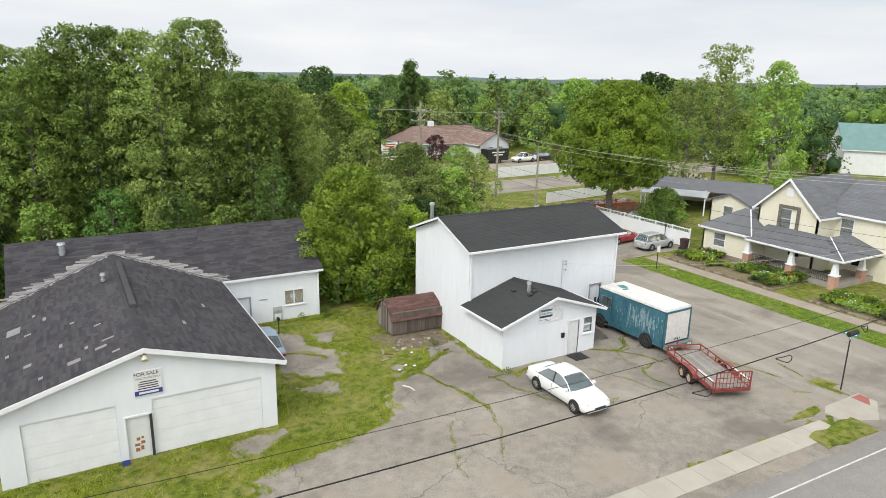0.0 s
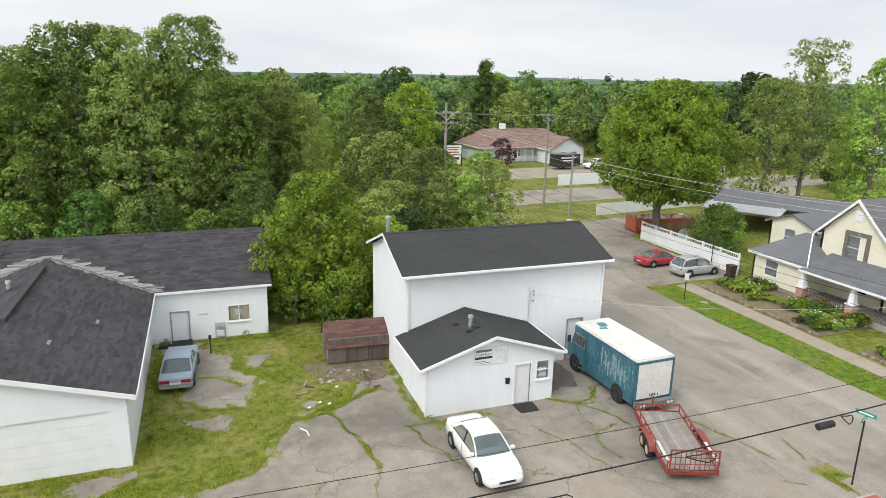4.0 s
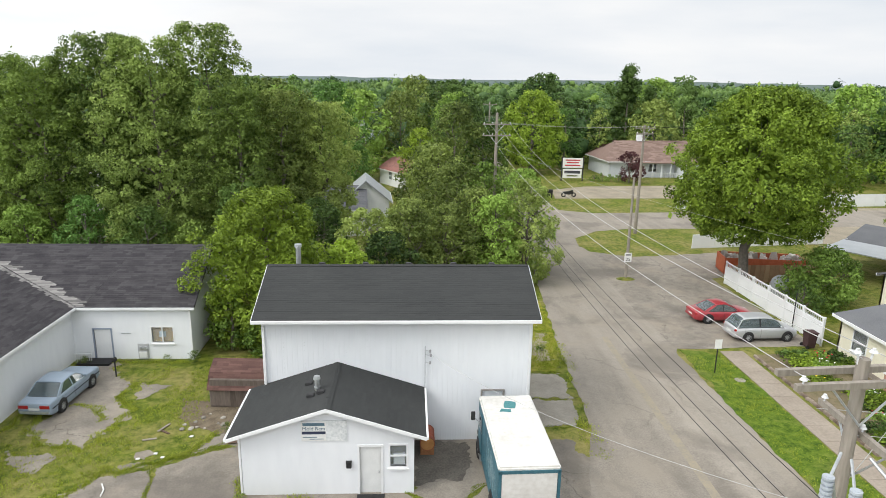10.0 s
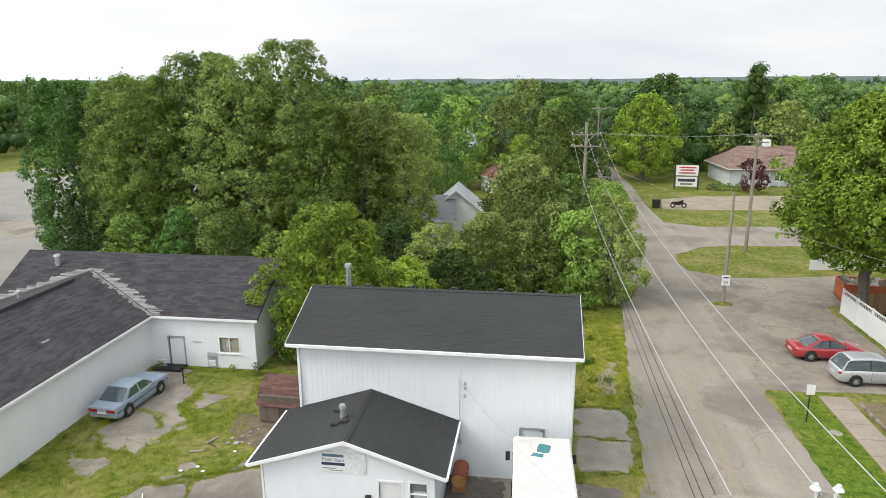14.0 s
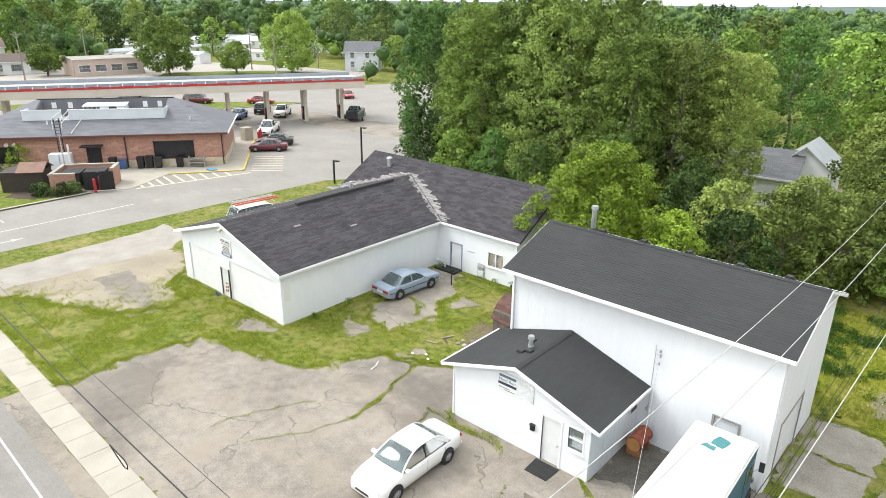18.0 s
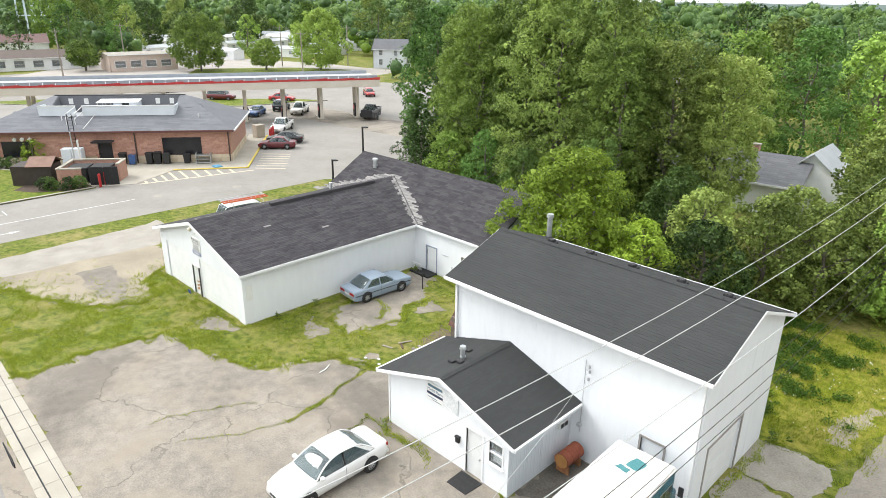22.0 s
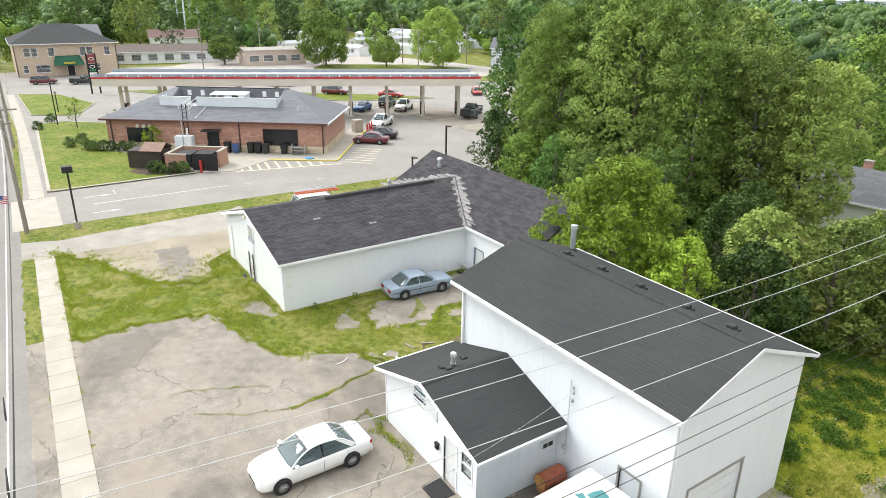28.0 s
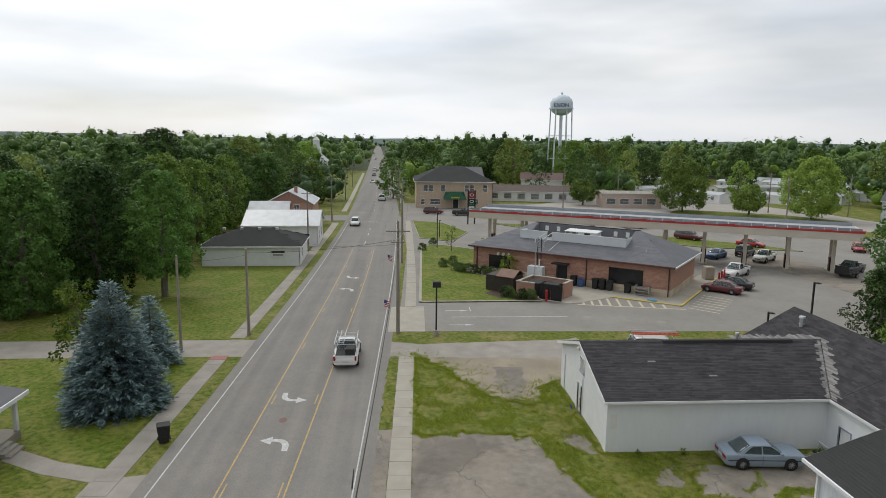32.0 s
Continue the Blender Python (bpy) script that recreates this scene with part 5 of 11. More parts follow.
for x0, s in ((OX0, 1), (OX1, -1)):
    y = OY0 - 0.03
    m.add([(x0, y, SE + 0.01), (SPX, y, SR + 0.01), (SPX, y, SR - 0.13), (x0, y, SE - 0.13), (x0, y + 0.04, SE + 0.01), (SPX, y + 0.04, SR + 0.01), (SPX, y + 0.04, SR - 0.13), (x0, y + 0.04, SE - 0.13)],
          [(0, 1, 2, 3), (7, 6, 5, 4), (0, 4, 5, 1), (1, 5, 6, 2), (2, 6, 7, 3), (3, 7, 4, 0)])
part("rake_board", m, TRIM_W, office)
part("gutter", M(*SO).box(OX0 - 0.08, OX0, OY0, 32.6, SE - 0.1, SE + 0.01), TRIM_W, office)
part("gutter", M(*SO).box(OX1, OX1 + 0.08, OY0, 32.6, SE - 0.1, SE + 0.01), TRIM_W, office)
part("downpipe", M(*SO).box(SX0 - 0.1, SX0 - 0.02, SY0 - 0.02, SY0 + 0.06, 0, 2.5), TRIM_W, office)
opening_door(office, "door", SO, (26.62, SY0), (1, 0), 0.84, 2.1, RUST_DOOR, TRIM_W, "worn white panelled door")
part("knob", M(*SO).rod((27.38, SY0 - 0.02, 1.0), (27.38, SY0 - 0.1, 1.0), 0.035, 0.035, 8), STEEL, office)
ww = window_unit(office, SO, (27.82, SY0), (1, 0), 1.22, 0.63, 0.92, TRIM_W, None, "h")
part("blind", M(*SO).box(27.95, 28.40, SY0 + 0.09, SY0 + 0.1, 1.25, 1.75), SIGNW, ww, "pale paper behind the lower pane")
mbx = thing("mailbox", "small black mailbox on the office wall", "mailbox", 26.2, SY0, 1.2)
part("body", M().box(-0.1, 0.1, -0.12, 0.0, 0, 0.26), BLACK, mbx, bevel=0.02)
part("flap", M().box(-0.11, 0.11, -0.14, 0.0, 0.24, 0.29), BLACK, mbx)
sgn = thing("wall_sign", "weathered white wall sign with teal lettering", "sign", 24.4, SY0 - 0.02, 2.38)
part("board", M().box(0, 1.75, -0.02, 0.022, 0, 0.86), mat("flaking_sign", (0.52, 0.55, 0.56), (0.80, 0.81, 0.81), 3, 0.7, fine=12), sgn)
part("panel", M().box(0.0, 0.95, -0.028, -0.02, 0.02, 0.85), SIGNW, sgn)
TEAL_INK = plain("teal_ink", (0.10, 0.17, 0.22))
part("text_line", M().box(0.06, 0.90, -0.032, -0.028, 0.66, 0.78), TEAL_INK, sgn)
words("Mold Rem", 0.21, 0.48, -0.0285, 0.47, TEAL_INK, sgn)
part("text_band", M().box(0.02, 0.93, -0.032, -0.028, 0.30, 0.42), plain("navy_band", (0.03, 0.04, 0.08)), sgn)
for k in range(2):
    part("text_line", M().box(0.06 + 0.25 * k, 0.6 + 0.25 * k, -0.032, -0.028, 0.16 - k * 0.08, 0.19 - k * 0.08), TEAL_INK, sgn)
ov = vent_pipe(24.82, 30.35, 3.62, 0.62, 0.10, "grey metal stack with a ringed cap on the office roof")
for x, y in ((24.6, 29.95), (24.35, 31.2), (25.0, 30.0)):
    bv = thing("box_vent", "low dark box vent on the office roof", "vent", x, y, 2.66 + (x - 21.58) * 0.3246, group="box vents on the office roof")
    part("hood", M().box(-0.15, 0.15, -0.13, 0.13, 0.0, 0.13), DARK, bv, bevel=0.02)
ac = thing("wall_vent", "white wall air conditioner grille high on the office side", "vent", SX1 + 0.03, 32.05, 1.72)
part("body", M().box(0, 0.12, -0.28, 0.28, -0.1, 0.2), SIGNW, ac, bevel=0.01)
for k in range(2):
    part("grille", M().box(0.12, 0.13, -0.24 + 0.26 * k, -0.02 + 0.26 * k, -0.05, 0.15), DARK, ac)
dm = solo("door_mat", M().prism([(26.55, 27.75), (27.55, 27.75), (27.60, 28.65), (26.50, 28.65)], 0.012, 0.04), BLACK, "black rubber mat on the asphalt at the office door", "mat")

# oil tank on its stand beside the office
tank = thing("oil_barrel", "rust-red oil barrel lying on a low stand beside the office", "barrel", 29.35, 31.9)
m = M().rod((0, -0.55, 0.62), (0, 0.55, 0.62), 0.32, 0.32, 20)
for y in (-0.55, -0.18, 0.18, 0.51):
    m.rod((0, y, 0.62), (0, y + 0.04, 0.62), 0.335, 0.335, 20)
part("drum", m, mat("red_rust", (0.22, 0.05, 0.03), (0.40, 0.13, 0.07), 4, 0.7, 0.3), tank)
part("end_disc", M().rod((0, -0.556, 0.62), (0, -0.565, 0.62), 0.30, 0.30, 20), mat("orange_rust", (0.38, 0.17, 0.05), (0.50, 0.25, 0.09), 5, 0.8), tank)
for y in (-0.4, 0.4):
    part("cradle", M().box(-0.3, 0.3, y - 0.04, y + 0.04, 0.0, 0.36), RUST, tank)

# brown barrel-roofed shed
shed = thing("garden_shed", "weathered brown wooden shed with a gambrel roof", "shed", 20.5, 37.1, turn=-3)
WOODB = mat("weathered_brown_wood", (0.075, 0.058, 0.048), (0.16, 0.13, 0.108), 3, 0.9, 0.4, fine=12, stretch=(1, 1, 0.2), objvar=0.3)
WOODG = mat("grey_wood", (0.17, 0.15, 0.13), (0.30, 0.27, 0.24), 3, 0.9, 0.4, stretch=(1, 1, 0.2), objvar=0.4)
ROOFB = mat("red_brown_shingle", (0.075, 0.038, 0.032), (0.14, 0.075, 0.062), 1.2, 0.9, 0.4, island=0.35)
HX, HY = 1.75, 1.2
for k in range(14):
    part("plank", M().box(-HX + 0.25 * k, -HX + 0.25 * k + 0.24, -HY, -HY + 0.03, 0.12, 1.05), WOODB, shed)
for k in range(10):
    y = -HY + 0.24 * k
    part("plank", M().box(-HX - 0.03, -HX, y, y + 0.23, 0.12, 1.0 + 0.85 * (1 - abs(y + 0.12) / HY)), WOODG, shed)
part("core", M().box(-HX, HX, -HY + 0.03, HY, 0.05, 1.1), WOODB, shed)
part("end_wall", M().prism([(-HX, -HY), (HX, -HY), (HX, HY), (-HX, HY)], 1.05, 1.5), WOODB, shed)
prof = [(-HY - 0.12, 1.0), (-0.82, 1.75), (0, 2.15), (0.82, 1.75), (HY + 0.12, 1.0)]
for (a, b), (c, e) in zip(prof, prof[1:]):
    d = math.hypot(c - a, e - b)
    if a < 0:
        part("roof", M().slab([(-HX - 0.12, a, b), (HX + 0.12, a, b), (HX + 0.12, c, e), (-HX - 0.12, c, e)], 0.05), ROOFB, shed)
        shingles(shed, "shingling", ROOFB, (-HX - 0.12, a, b), (1, 0, 0), (0, (c - a) / d, (e - b) / d), 2 * HX + 0.24, d, None, seed=31, course=0.14, tab=0.3)
    else:
        part("roof", M().slab([(HX + 0.12, c, e), (-HX - 0.12, c, e), (-HX - 0.12, a, b), (HX + 0.12, a, b)], 0.05), ROOFB, shed)
m = M().add([(x, y, z) for x in (-HX + 0.02, HX - 0.02) for y, z in [(-HY, 1.0), (-0.78, 1.70), (0, 2.08), (0.78, 1.70), (HY, 1.0)]], [(0, 1, 2, 3, 4), (9, 8, 7, 6, 5)])
part("gable", m, WOODG, shed)
sd = part("door", M().box(-HX - 0.07, -HX - 0.03, -0.5, 0.5, 0.15, 1.75), WOODB, shed, "plank double door")
for y in (-0.48, 0.0, 0.46):
    part("batten", M().box(-HX - 0.095, -HX - 0.07, y - 0.05, y + 0.05, 0.15, 1.75), WOODG, sd)
# ---- vehicles: local x runs to the front ----
RIM = mat("alloy_rim", (0.35, 0.36, 0.37), (0.55, 0.56, 0.57), 6, 0.35, metal=0.7)
LAMP_W = plain("headlamp_lens", (0.62, 0.64, 0.64), 0.12)
LAMP_R = plain("tail_lamp_red", (0.33, 0.02, 0.02), 0.2)
PLATE = plain("number_plate", (0.62, 0.63, 0.62))


def paint(name, c, dull=False):
    return mat(name, tuple(v * 0.93 for v in c), tuple(min(1, v * 1.05) for v in c), 1.5, 0.55 if dull else 0.28, coat=0.0 if dull else 0.6, metal=0.0)


def ring_solid(prof, n=20):
    """A wheel's solid of revolution round the y axis from (radius, y) pairs."""
    m = M()
    v = [(r * math.cos(2 * math.pi * k / n), y, r * math.sin(2 * math.pi * k / n)) for r, y in prof for k in range(n)]
    f = [(a * n + k, a * n + (k + 1) % n, (a + 1) * n + (k + 1) % n, (a + 1) * n + k) for a in range(len(prof) - 1) for k in range(n)]
    return m.add(v, f)


def wheel(parent, x, y, r=0.32, w=0.21, rim=None, spokes=9):
    s = 1 if y > 0 else -1
    t = part("wheel", ring_solid([(r * 0.62, -w / 2), (r * 0.93, -w / 2), (r, -w / 2 + 0.03), (r, w / 2 - 0.03), (r * 0.93, w / 2), (r * 0.62, w / 2)]), BLACK, parent, smooth=False)
    t.matrix_local = pose(x, y, r)
    m = ring_solid([(r * 0.64, -w * 0.42), (r * 0.64, w * 0.42), (r * 0.58, w * 0.44), (r * 0.55, w * 0.2 * s)])
    m.rod((0, s * w * 0.05, 0), (0, s * w * 0.1, 0), r * 0.6, r * 0.6, 18)
    part("rim", m, rim or RIM, t)
    for k in range(spokes):
        a = 2 * math.pi * k / spokes
        sp = M().rod((0, s * w * 0.4, 0), (r * 0.6 * math.cos(a), s * w * 0.4, r * 0.6 * math.sin(a)), 0.026, 0.02, 5)
        part("spoke", sp, rim or RIM, t)
    return t


def car(name, label, x, y, turn, colour, length=4.8, width=1.8, height=1.47, kind="sedan", dull=False, rim=None, wheel_r=0.32, far=False):
    """A parked car; kind: sedan, coupe, hatch, suv, pickup."""
    t = thing(name, label, "car" if kind not in ("pickup",) else "truck", x, y, 0.02, turn)
    body_m = colour
    L, W = length / 2, width / 2
    belt = height * {"sedan": 0.64, "coupe": 0.64, "hatch": 0.62, "suv": 0.60, "pickup": 0.58}[kind]
    hood = belt * {"sedan": 0.90, "coupe": 0.88, "hatch": 0.93, "suv": 0.96, "pickup": 0.98}[kind]
    deck = belt * {"sedan": 1.02, "coupe": 1.0, "hatch": 1.0, "suv": 1.02, "pickup": 1.0}[kind]
    lo = 0.20 if kind not in ("suv", "pickup") else 0.30

    def ring(px, w, zb, zt):
        h = zt - zb
        half = [(w * 0.82, zb), (w * 0.97, zb + h * 0.14), (w, zb + h * 0.45), (w * 0.985, zb + h * 0.72), (w * 0.92, zb + h * 0.94), (w * 0.78, zt)]
        if dull:
            half = [(w * 0.93, zb), (w * 0.985, zb + h * 0.12), (w, zb + h * 0.5), (w * 0.99, zb + h * 0.82), (w * 0.965, zb + h * 0.97), (w * 0.9, zt)]
        return [(px, -a, b) for a, b in half] + [(px, a, b) for a, b in reversed(half)]

    nose = 0.0
    st = [(-L, W * 0.78, lo + 0.16, deck * 0.86), (-L + 0.06, W * 0.88, lo + 0.06, deck * 0.95), (-L + 0.30, W * 0.97, lo, deck), (-L + length * 0.24, W, lo - 0.02, belt * 1.01), (0, W, lo - 0.03, belt), (L - length * 0.27, W, lo - 0.02, belt * 0.985),
          (L - length * 0.16, W * 0.985, lo, (belt * 0.3 + hood * 0.7)), (L - 0.38, W * 0.94, lo, hood * 0.93), (L - 0.12, W * 0.84, lo + 0.05, hood * 0.82), (L, W * 0.66, lo + 0.14, hood * 0.68)]
    if dull:
        # square-cut older saloon: level bonnet and boot, upright ends
        st = [(-L, W * 0.93, lo + 0.2, belt * 0.94), (-L + 0.04, W * 0.95, lo + 0.08, belt * 0.97), (-L + 0.3, W * 0.98, lo, belt * 0.985), (-L + length * 0.24, W, lo - 0.02, belt), (0, W, lo - 0.03, belt), (L - length * 0.27, W, lo - 0.02, belt * 0.99), (L - length * 0.16, W * 0.99, lo, belt * 0.97), (L - 0.3, W * 0.97, lo, belt * 0.93), (L - 0.05, W * 0.95, lo + 0.06, belt * 0.90), (L, W * 0.93, lo + 0.2, belt * 0.87)]
    part("body", M().loft([ring(*s) for s in st]), body_m, t, smooth=True)
    a0, a1, b1, b0 = {"sedan": (0.235, 0.07, -0.20, -0.36), "coupe": (0.22, 0.05, -0.18, -0.37), "hatch": (0.26, 0.10, -0.36, -0.47), "suv": (0.24, 0.12, -0.40, -0.48), "pickup": (0.20, 0.08, -0.08, -0.12)}[kind]
    gw, rw = W * (0.92 if dull else 0.88), W * (0.74 if dull else 0.66)
    zb = belt - 0.03
    G = {"f0": (a0 * length, gw), "f1": (a1 * length, rw), "r1": (b1 * length, rw), "r0": (b0 * length, gw * (0.95 if kind != "pickup" else 1))}
    top = height - 0.05
    corner = lambda key, s: (G[key][0], G[key][1] * s, zb if key[1] == "0" else top)  # noqa: E731
    part("cabin", M().loft([[(G["r0"][0] + 0.1, -gw * 0.8, zb - 0.3), (G["r0"][0] + 0.1, gw * 0.8, zb - 0.3), (G["f0"][0] - 0.15, gw * 0.8, zb - 0.3), (G["f0"][0] - 0.15, -gw * 0.8, zb - 0.3)],
                            [(G["r1"][0] - 0.02, -rw * 0.85, zb + (top - zb) * 0.45), (G["r1"][0] - 0.02, rw * 0.85, zb + (top - zb) * 0.45), (G["f1"][0], rw * 0.85, zb + (top - zb) * 0.45), (G["f1"][0], -rw * 0.85, zb + (top - zb) * 0.45)]]), DARK, t, "dark seats and dashboard")
    # rounded glasshouse: a smooth line from the windscreen's foot over the roof to the rear window's foot
    f0, f1, r1, r0 = (G[k][0] for k in ("f0", "f1", "r1", "r0"))
    crest = 0.5 * (f1 + r1) + 0.03 * length
    keys = [(f0, zb), (f0 * 0.55 + f1 * 0.45, zb + (top - zb) * 0.55), (f1, top - 0.025), (crest, height), (r1, top - 0.015), (r0 * 0.5 + r1 * 0.5, zb + (top - zb) * 0.57), (r0, zb)]
    line = []
    if dull:
        keys = [(f0, zb), (f0 * 0.5 + f1 * 0.5, zb + (top - zb) * 0.52), (f1, top), (crest, height - 0.01), (r1, top), (r0 * 0.5 + r1 * 0.5, zb + (top - zb) * 0.5), (r0, zb)]
    for i in range(6):
        p0, p1, p2, p3 = keys[max(0, i - 1)], keys[i], keys[i + 1], keys[min(6, i + 2)]
        if dull:
            p0, p3 = (p1[0] * 2 - p2[0], p1[1] * 2 - p2[1]), (p2[0] * 2 - p1[0], p2[1] * 2 - p1[1])
        for j in range(4):
            q = j / 4
            line.append(tuple(0.5 * (2 * p1[c] + (p2[c] - p0[c]) * q + (2 * p0[c] - 5 * p1[c] + 4 * p2[c] - p3[c]) * q * q + (3 * p1[c] - p0[c] - 3 * p2[c] + p3[c]) * q ** 3) for c in (0, 1)))
    line.append(keys[6])

    def half_width(z):
        return gw + (rw - gw) * max(0.0, min(1.0, (z - zb) / (height - zb)))

    def arch(px, z, grow=0.0):
        w = half_width(z) + grow
        return [(px, -w, z - 0.05 + grow), (px, -w * 0.93, z - 0.012 + grow), (px, -w * 0.6, z + 0.012 + grow), (px, 0, z + 0.018 + grow), (px, w * 0.6, z + 0.012 + grow), (px, w * 0.93, z - 0.012 + grow), (px, w, z - 0.05 + grow)]

    def skin(i0, i1, grow, deep):
        rings = []
        for px, z in line[i0:i1 + 1]:
            o = arch(px, z, grow)
            rings.append(o + [(u, v * 0.97, w - deep) for u, v, w in reversed(o)])
        return M().loft(rings)

    part("roof", skin(8, 16, 0.006, 0.03), body_m, t, smooth=True)
    part("windscreen", skin(0, 8, 0.0, 0.012), CARGLASS, t, smooth=True).visible_shadow = False
    part("rear_window", skin(16, 24, 0.0, 0.012), CARGLASS, t, smooth=True).visible_shadow = False
    mid = 0.5 * (f1 + r1) + 0.02 * length

    def roof_z(px):
        return float(np.interp(-px, [-u for u, v in line], [v for u, v in line]))

    for s in (1, -1):
        for nm, xa, xb in (("front_side_window", f0 - 0.10, mid + 0.04), ("rear_side_window", mid - 0.04, r0 + (0.16 if kind != "sedan" else 0.30))):
            if kind == "pickup" and nm.startswith("rear"):
                continue
            m, xs = M(), [xa + (xb - xa) * k / 8 for k in range(9)]
            low = [(px, s * gw, zb) for px in xs]
            high = [(px, s * half_width(roof_z(px) - 0.05), max(zb + 0.01, roof_z(px) - 0.055)) for px in xs]
            vv = low + high + [(px, q - s * 0.012, z) for px, q, z in low + high]
            ff = []
            for k in range(8):
                ff += [(k, k + 1, 10 + k, 9 + k), (18 + k, 27 + k, 28 + k, 19 + k)]
            m.add(vv, ff if s < 0 else [f[::-1] for f in ff])
            part(nm, m, CARGLASS, t).visible_shadow = False
        edge = [(px, s * (half_width(z) + 0.004), z - 0.045) for px, z in line]
        part("roof_rail", M().pipe(edge, 0.034, 6), body_m, t, smooth=True)
        part("door_pillar", M().rod((mid, s * (gw + 0.004), zb), (mid - 0.03, s * half_width(height - 0.06), roof_z(mid) - 0.04), 0.034, 0.03, 6), BLACK if not dull else body_m, t)
        if kind in ("sedan", "coupe"):
            q = [(r0 + 0.30, s * (gw + 0.006), zb), (r0 - 0.02, s * gw * 0.97, zb), (r1 + 0.02, s * (half_width(top) + 0.01), top - 0.06), (r1 + 0.16, s * (half_width(top) + 0.01), top - 0.05)]
            part("rear_pillar", M().slab(q if s < 0 else q[::-1], 0.02), body_m, t)
        part("sill_trim", M().pipe([(f0 - 0.05, s * (gw + 0.01), zb + 0.005), (r0 + 0.1, s * (gw + 0.01), zb + 0.005)], 0.016, 5), BLACK if not dull else STEEL, t)
        part("mirror", M().box(G["f0"][0] - 0.30, G["f0"][0] - 0.14, s * (W + 0.02) - 0.1, s * (W + 0.02) + 0.1, zb + 0.02, zb + 0.15), body_m, t, bevel=0.03)
        for k in range(2):
            px = mid - 0.05 + (0.98 if k == 0 else -0.75) * 0.55
            part("door_handle", M().box(px - 0.34, px - 0.18, s * (W * 0.995) - 0.012, s * (W * 0.995) + 0.012, belt * 0.84, belt * 0.84 + 0.03), body_m, t)
            part("door_gap", M().box(mid + (0.02 if k == 0 else -1.02) - 0.006, mid + (0.02 if k == 0 else -1.02) + 0.006, s * W - 0.004, s * W + 0.004, lo + 0.12, belt * 0.92), DARK, t)
        part("headlight", M().box(L - 0.34, L - 0.10, s * W * 0.66 - 0.14, s * W * 0.66 + 0.14, hood * 0.70, hood * 0.86), LAMP_W, t, bevel=0.04)
        part("tail_light", M().box(-L + 0.01, -L + 0.16, s * W * 0.74 - 0.13, s * W * 0.74 + 0.13, deck * 0.72, deck * 0.88), LAMP_R, t, bevel=0.03)
        for px in (L - length * 0.185, -L + length * 0.21):
            part("wheel_arch", M().rod((px, s * (W - 0.2), wheel_r + 0.02), (px, s * (W + 0.004), wheel_r + 0.02), wheel_r + 0.055, wheel_r + 0.055, 20), BLACK, t)
            wheel(t, px, s * (W - 0.065), wheel_r, 0.21, rim)
    part("grille", M().box(L - 0.03, L + 0.015, -0.35, 0.35, hood * 0.52, hood * 0.64), DARK, t, bevel=0.01)
    part("lower_intake", M().box(L - 0.10, L - 0.01, -0.55, 0.55, lo + 0.1, lo + 0.2), BLACK, t)
    part("number_plate", M().box(-L - 0.012, -L + 0.02, -0.26, 0.26, deck * 0.56, deck * 0.68), PLATE, t)
    part("bumper", M().box(-L - 0.03, -L + 0.12, -W * 0.86, W * 0.86, lo + 0.12, lo + 0.28), body_m if not dull else STEEL, t, bevel=0.03)
    if dull:
        # broad lamps and bright bumpers of the older saloon
        for s in (1, -1):
            part("tail_light", M().box(-L - 0.015, -L + 0.05, s * W * 0.62 - 0.24, s * W * 0.62 + 0.24, belt * 0.66, belt * 0.84), LAMP_R, t, bevel=0.01)
            part("side_strip", M().box(-L + 0.1, L - 0.1, s * (W + 0.002) - 0.012, s * (W + 0.002) + 0.012, belt * 0.62, belt * 0.66), BLACK, t)
        part("front_bumper", M().box(L - 0.1, L + 0.06, -W * 0.95, W * 0.95, lo + 0.14, lo + 0.27), STEEL, t, bevel=0.03)
    if kind == "pickup":
        bed = M().box(-L + 0.1, G["r0"][0] - 0.05, -W * 0.78, W * 0.78, belt * 1.001, belt * 1.02)
        part("bed_floor", bed, DARK, t)
        for s in (1, -1):
            part("bed_rail", M().box(-L + 0.05, G["r0"][0] - 0.02, s * W * 0.86 - 0.07, s * W * 0.86 + 0.07, belt * 0.98, belt * 1.09), body_m, t, bevel=0.02)
        part("tailgate", M().box(-L + 0.02, -L + 0.09, -W * 0.84, W * 0.84, belt * 0.55, belt * 1.09), body_m, t, bevel=0.02)
    return t


P_WHITE = paint("pearl_white_paint", (0.76, 0.76, 0.74))
P_BLUE = paint("faded_blue_paint", (0.27, 0.33, 0.40), True)
P_RED = paint("red_paint", (0.34, 0.035, 0.045))
P_SILVER = mat("silver_paint", (0.44, 0.45, 0.46), (0.52, 0.53, 0.54), 2, 0.32, metal=0.35, coat=0.4)
P_MAROON = paint("maroon_paint", (0.13, 0.018, 0.025))
P_BLACK = paint("black_paint", (0.018, 0.018, 0.02))
P_NAVY = paint("blue_car_paint", (0.03, 0.09, 0.25))
P_SCARLET = paint("scarlet_paint", (0.40, 0.03, 0.03))
car("sedan_car", "white four-door sedan parked on the cracked asphalt", 23.15, 24.62, 270.5, P_WHITE, 4.82, 1.80, 1.47, "sedan")
car("old_sedan_car", "faded blue old four-door sedan in the grass by the garage", 10.95, 37.05, 86, P_BLUE, 4.4, 1.66, 1.40, "sedan", True)
car("coupe_car", "red two-door coupe parked by the white fence", 50.3, 48.2, 2, P_RED, 4.4, 1.72, 1.36, "coupe")
car("hatchback_car", "silver rounded hatchback parked by the white fence", 51.4, 44.9, 2, P_SILVER, 4.3, 1.72, 1.56, "hatch")
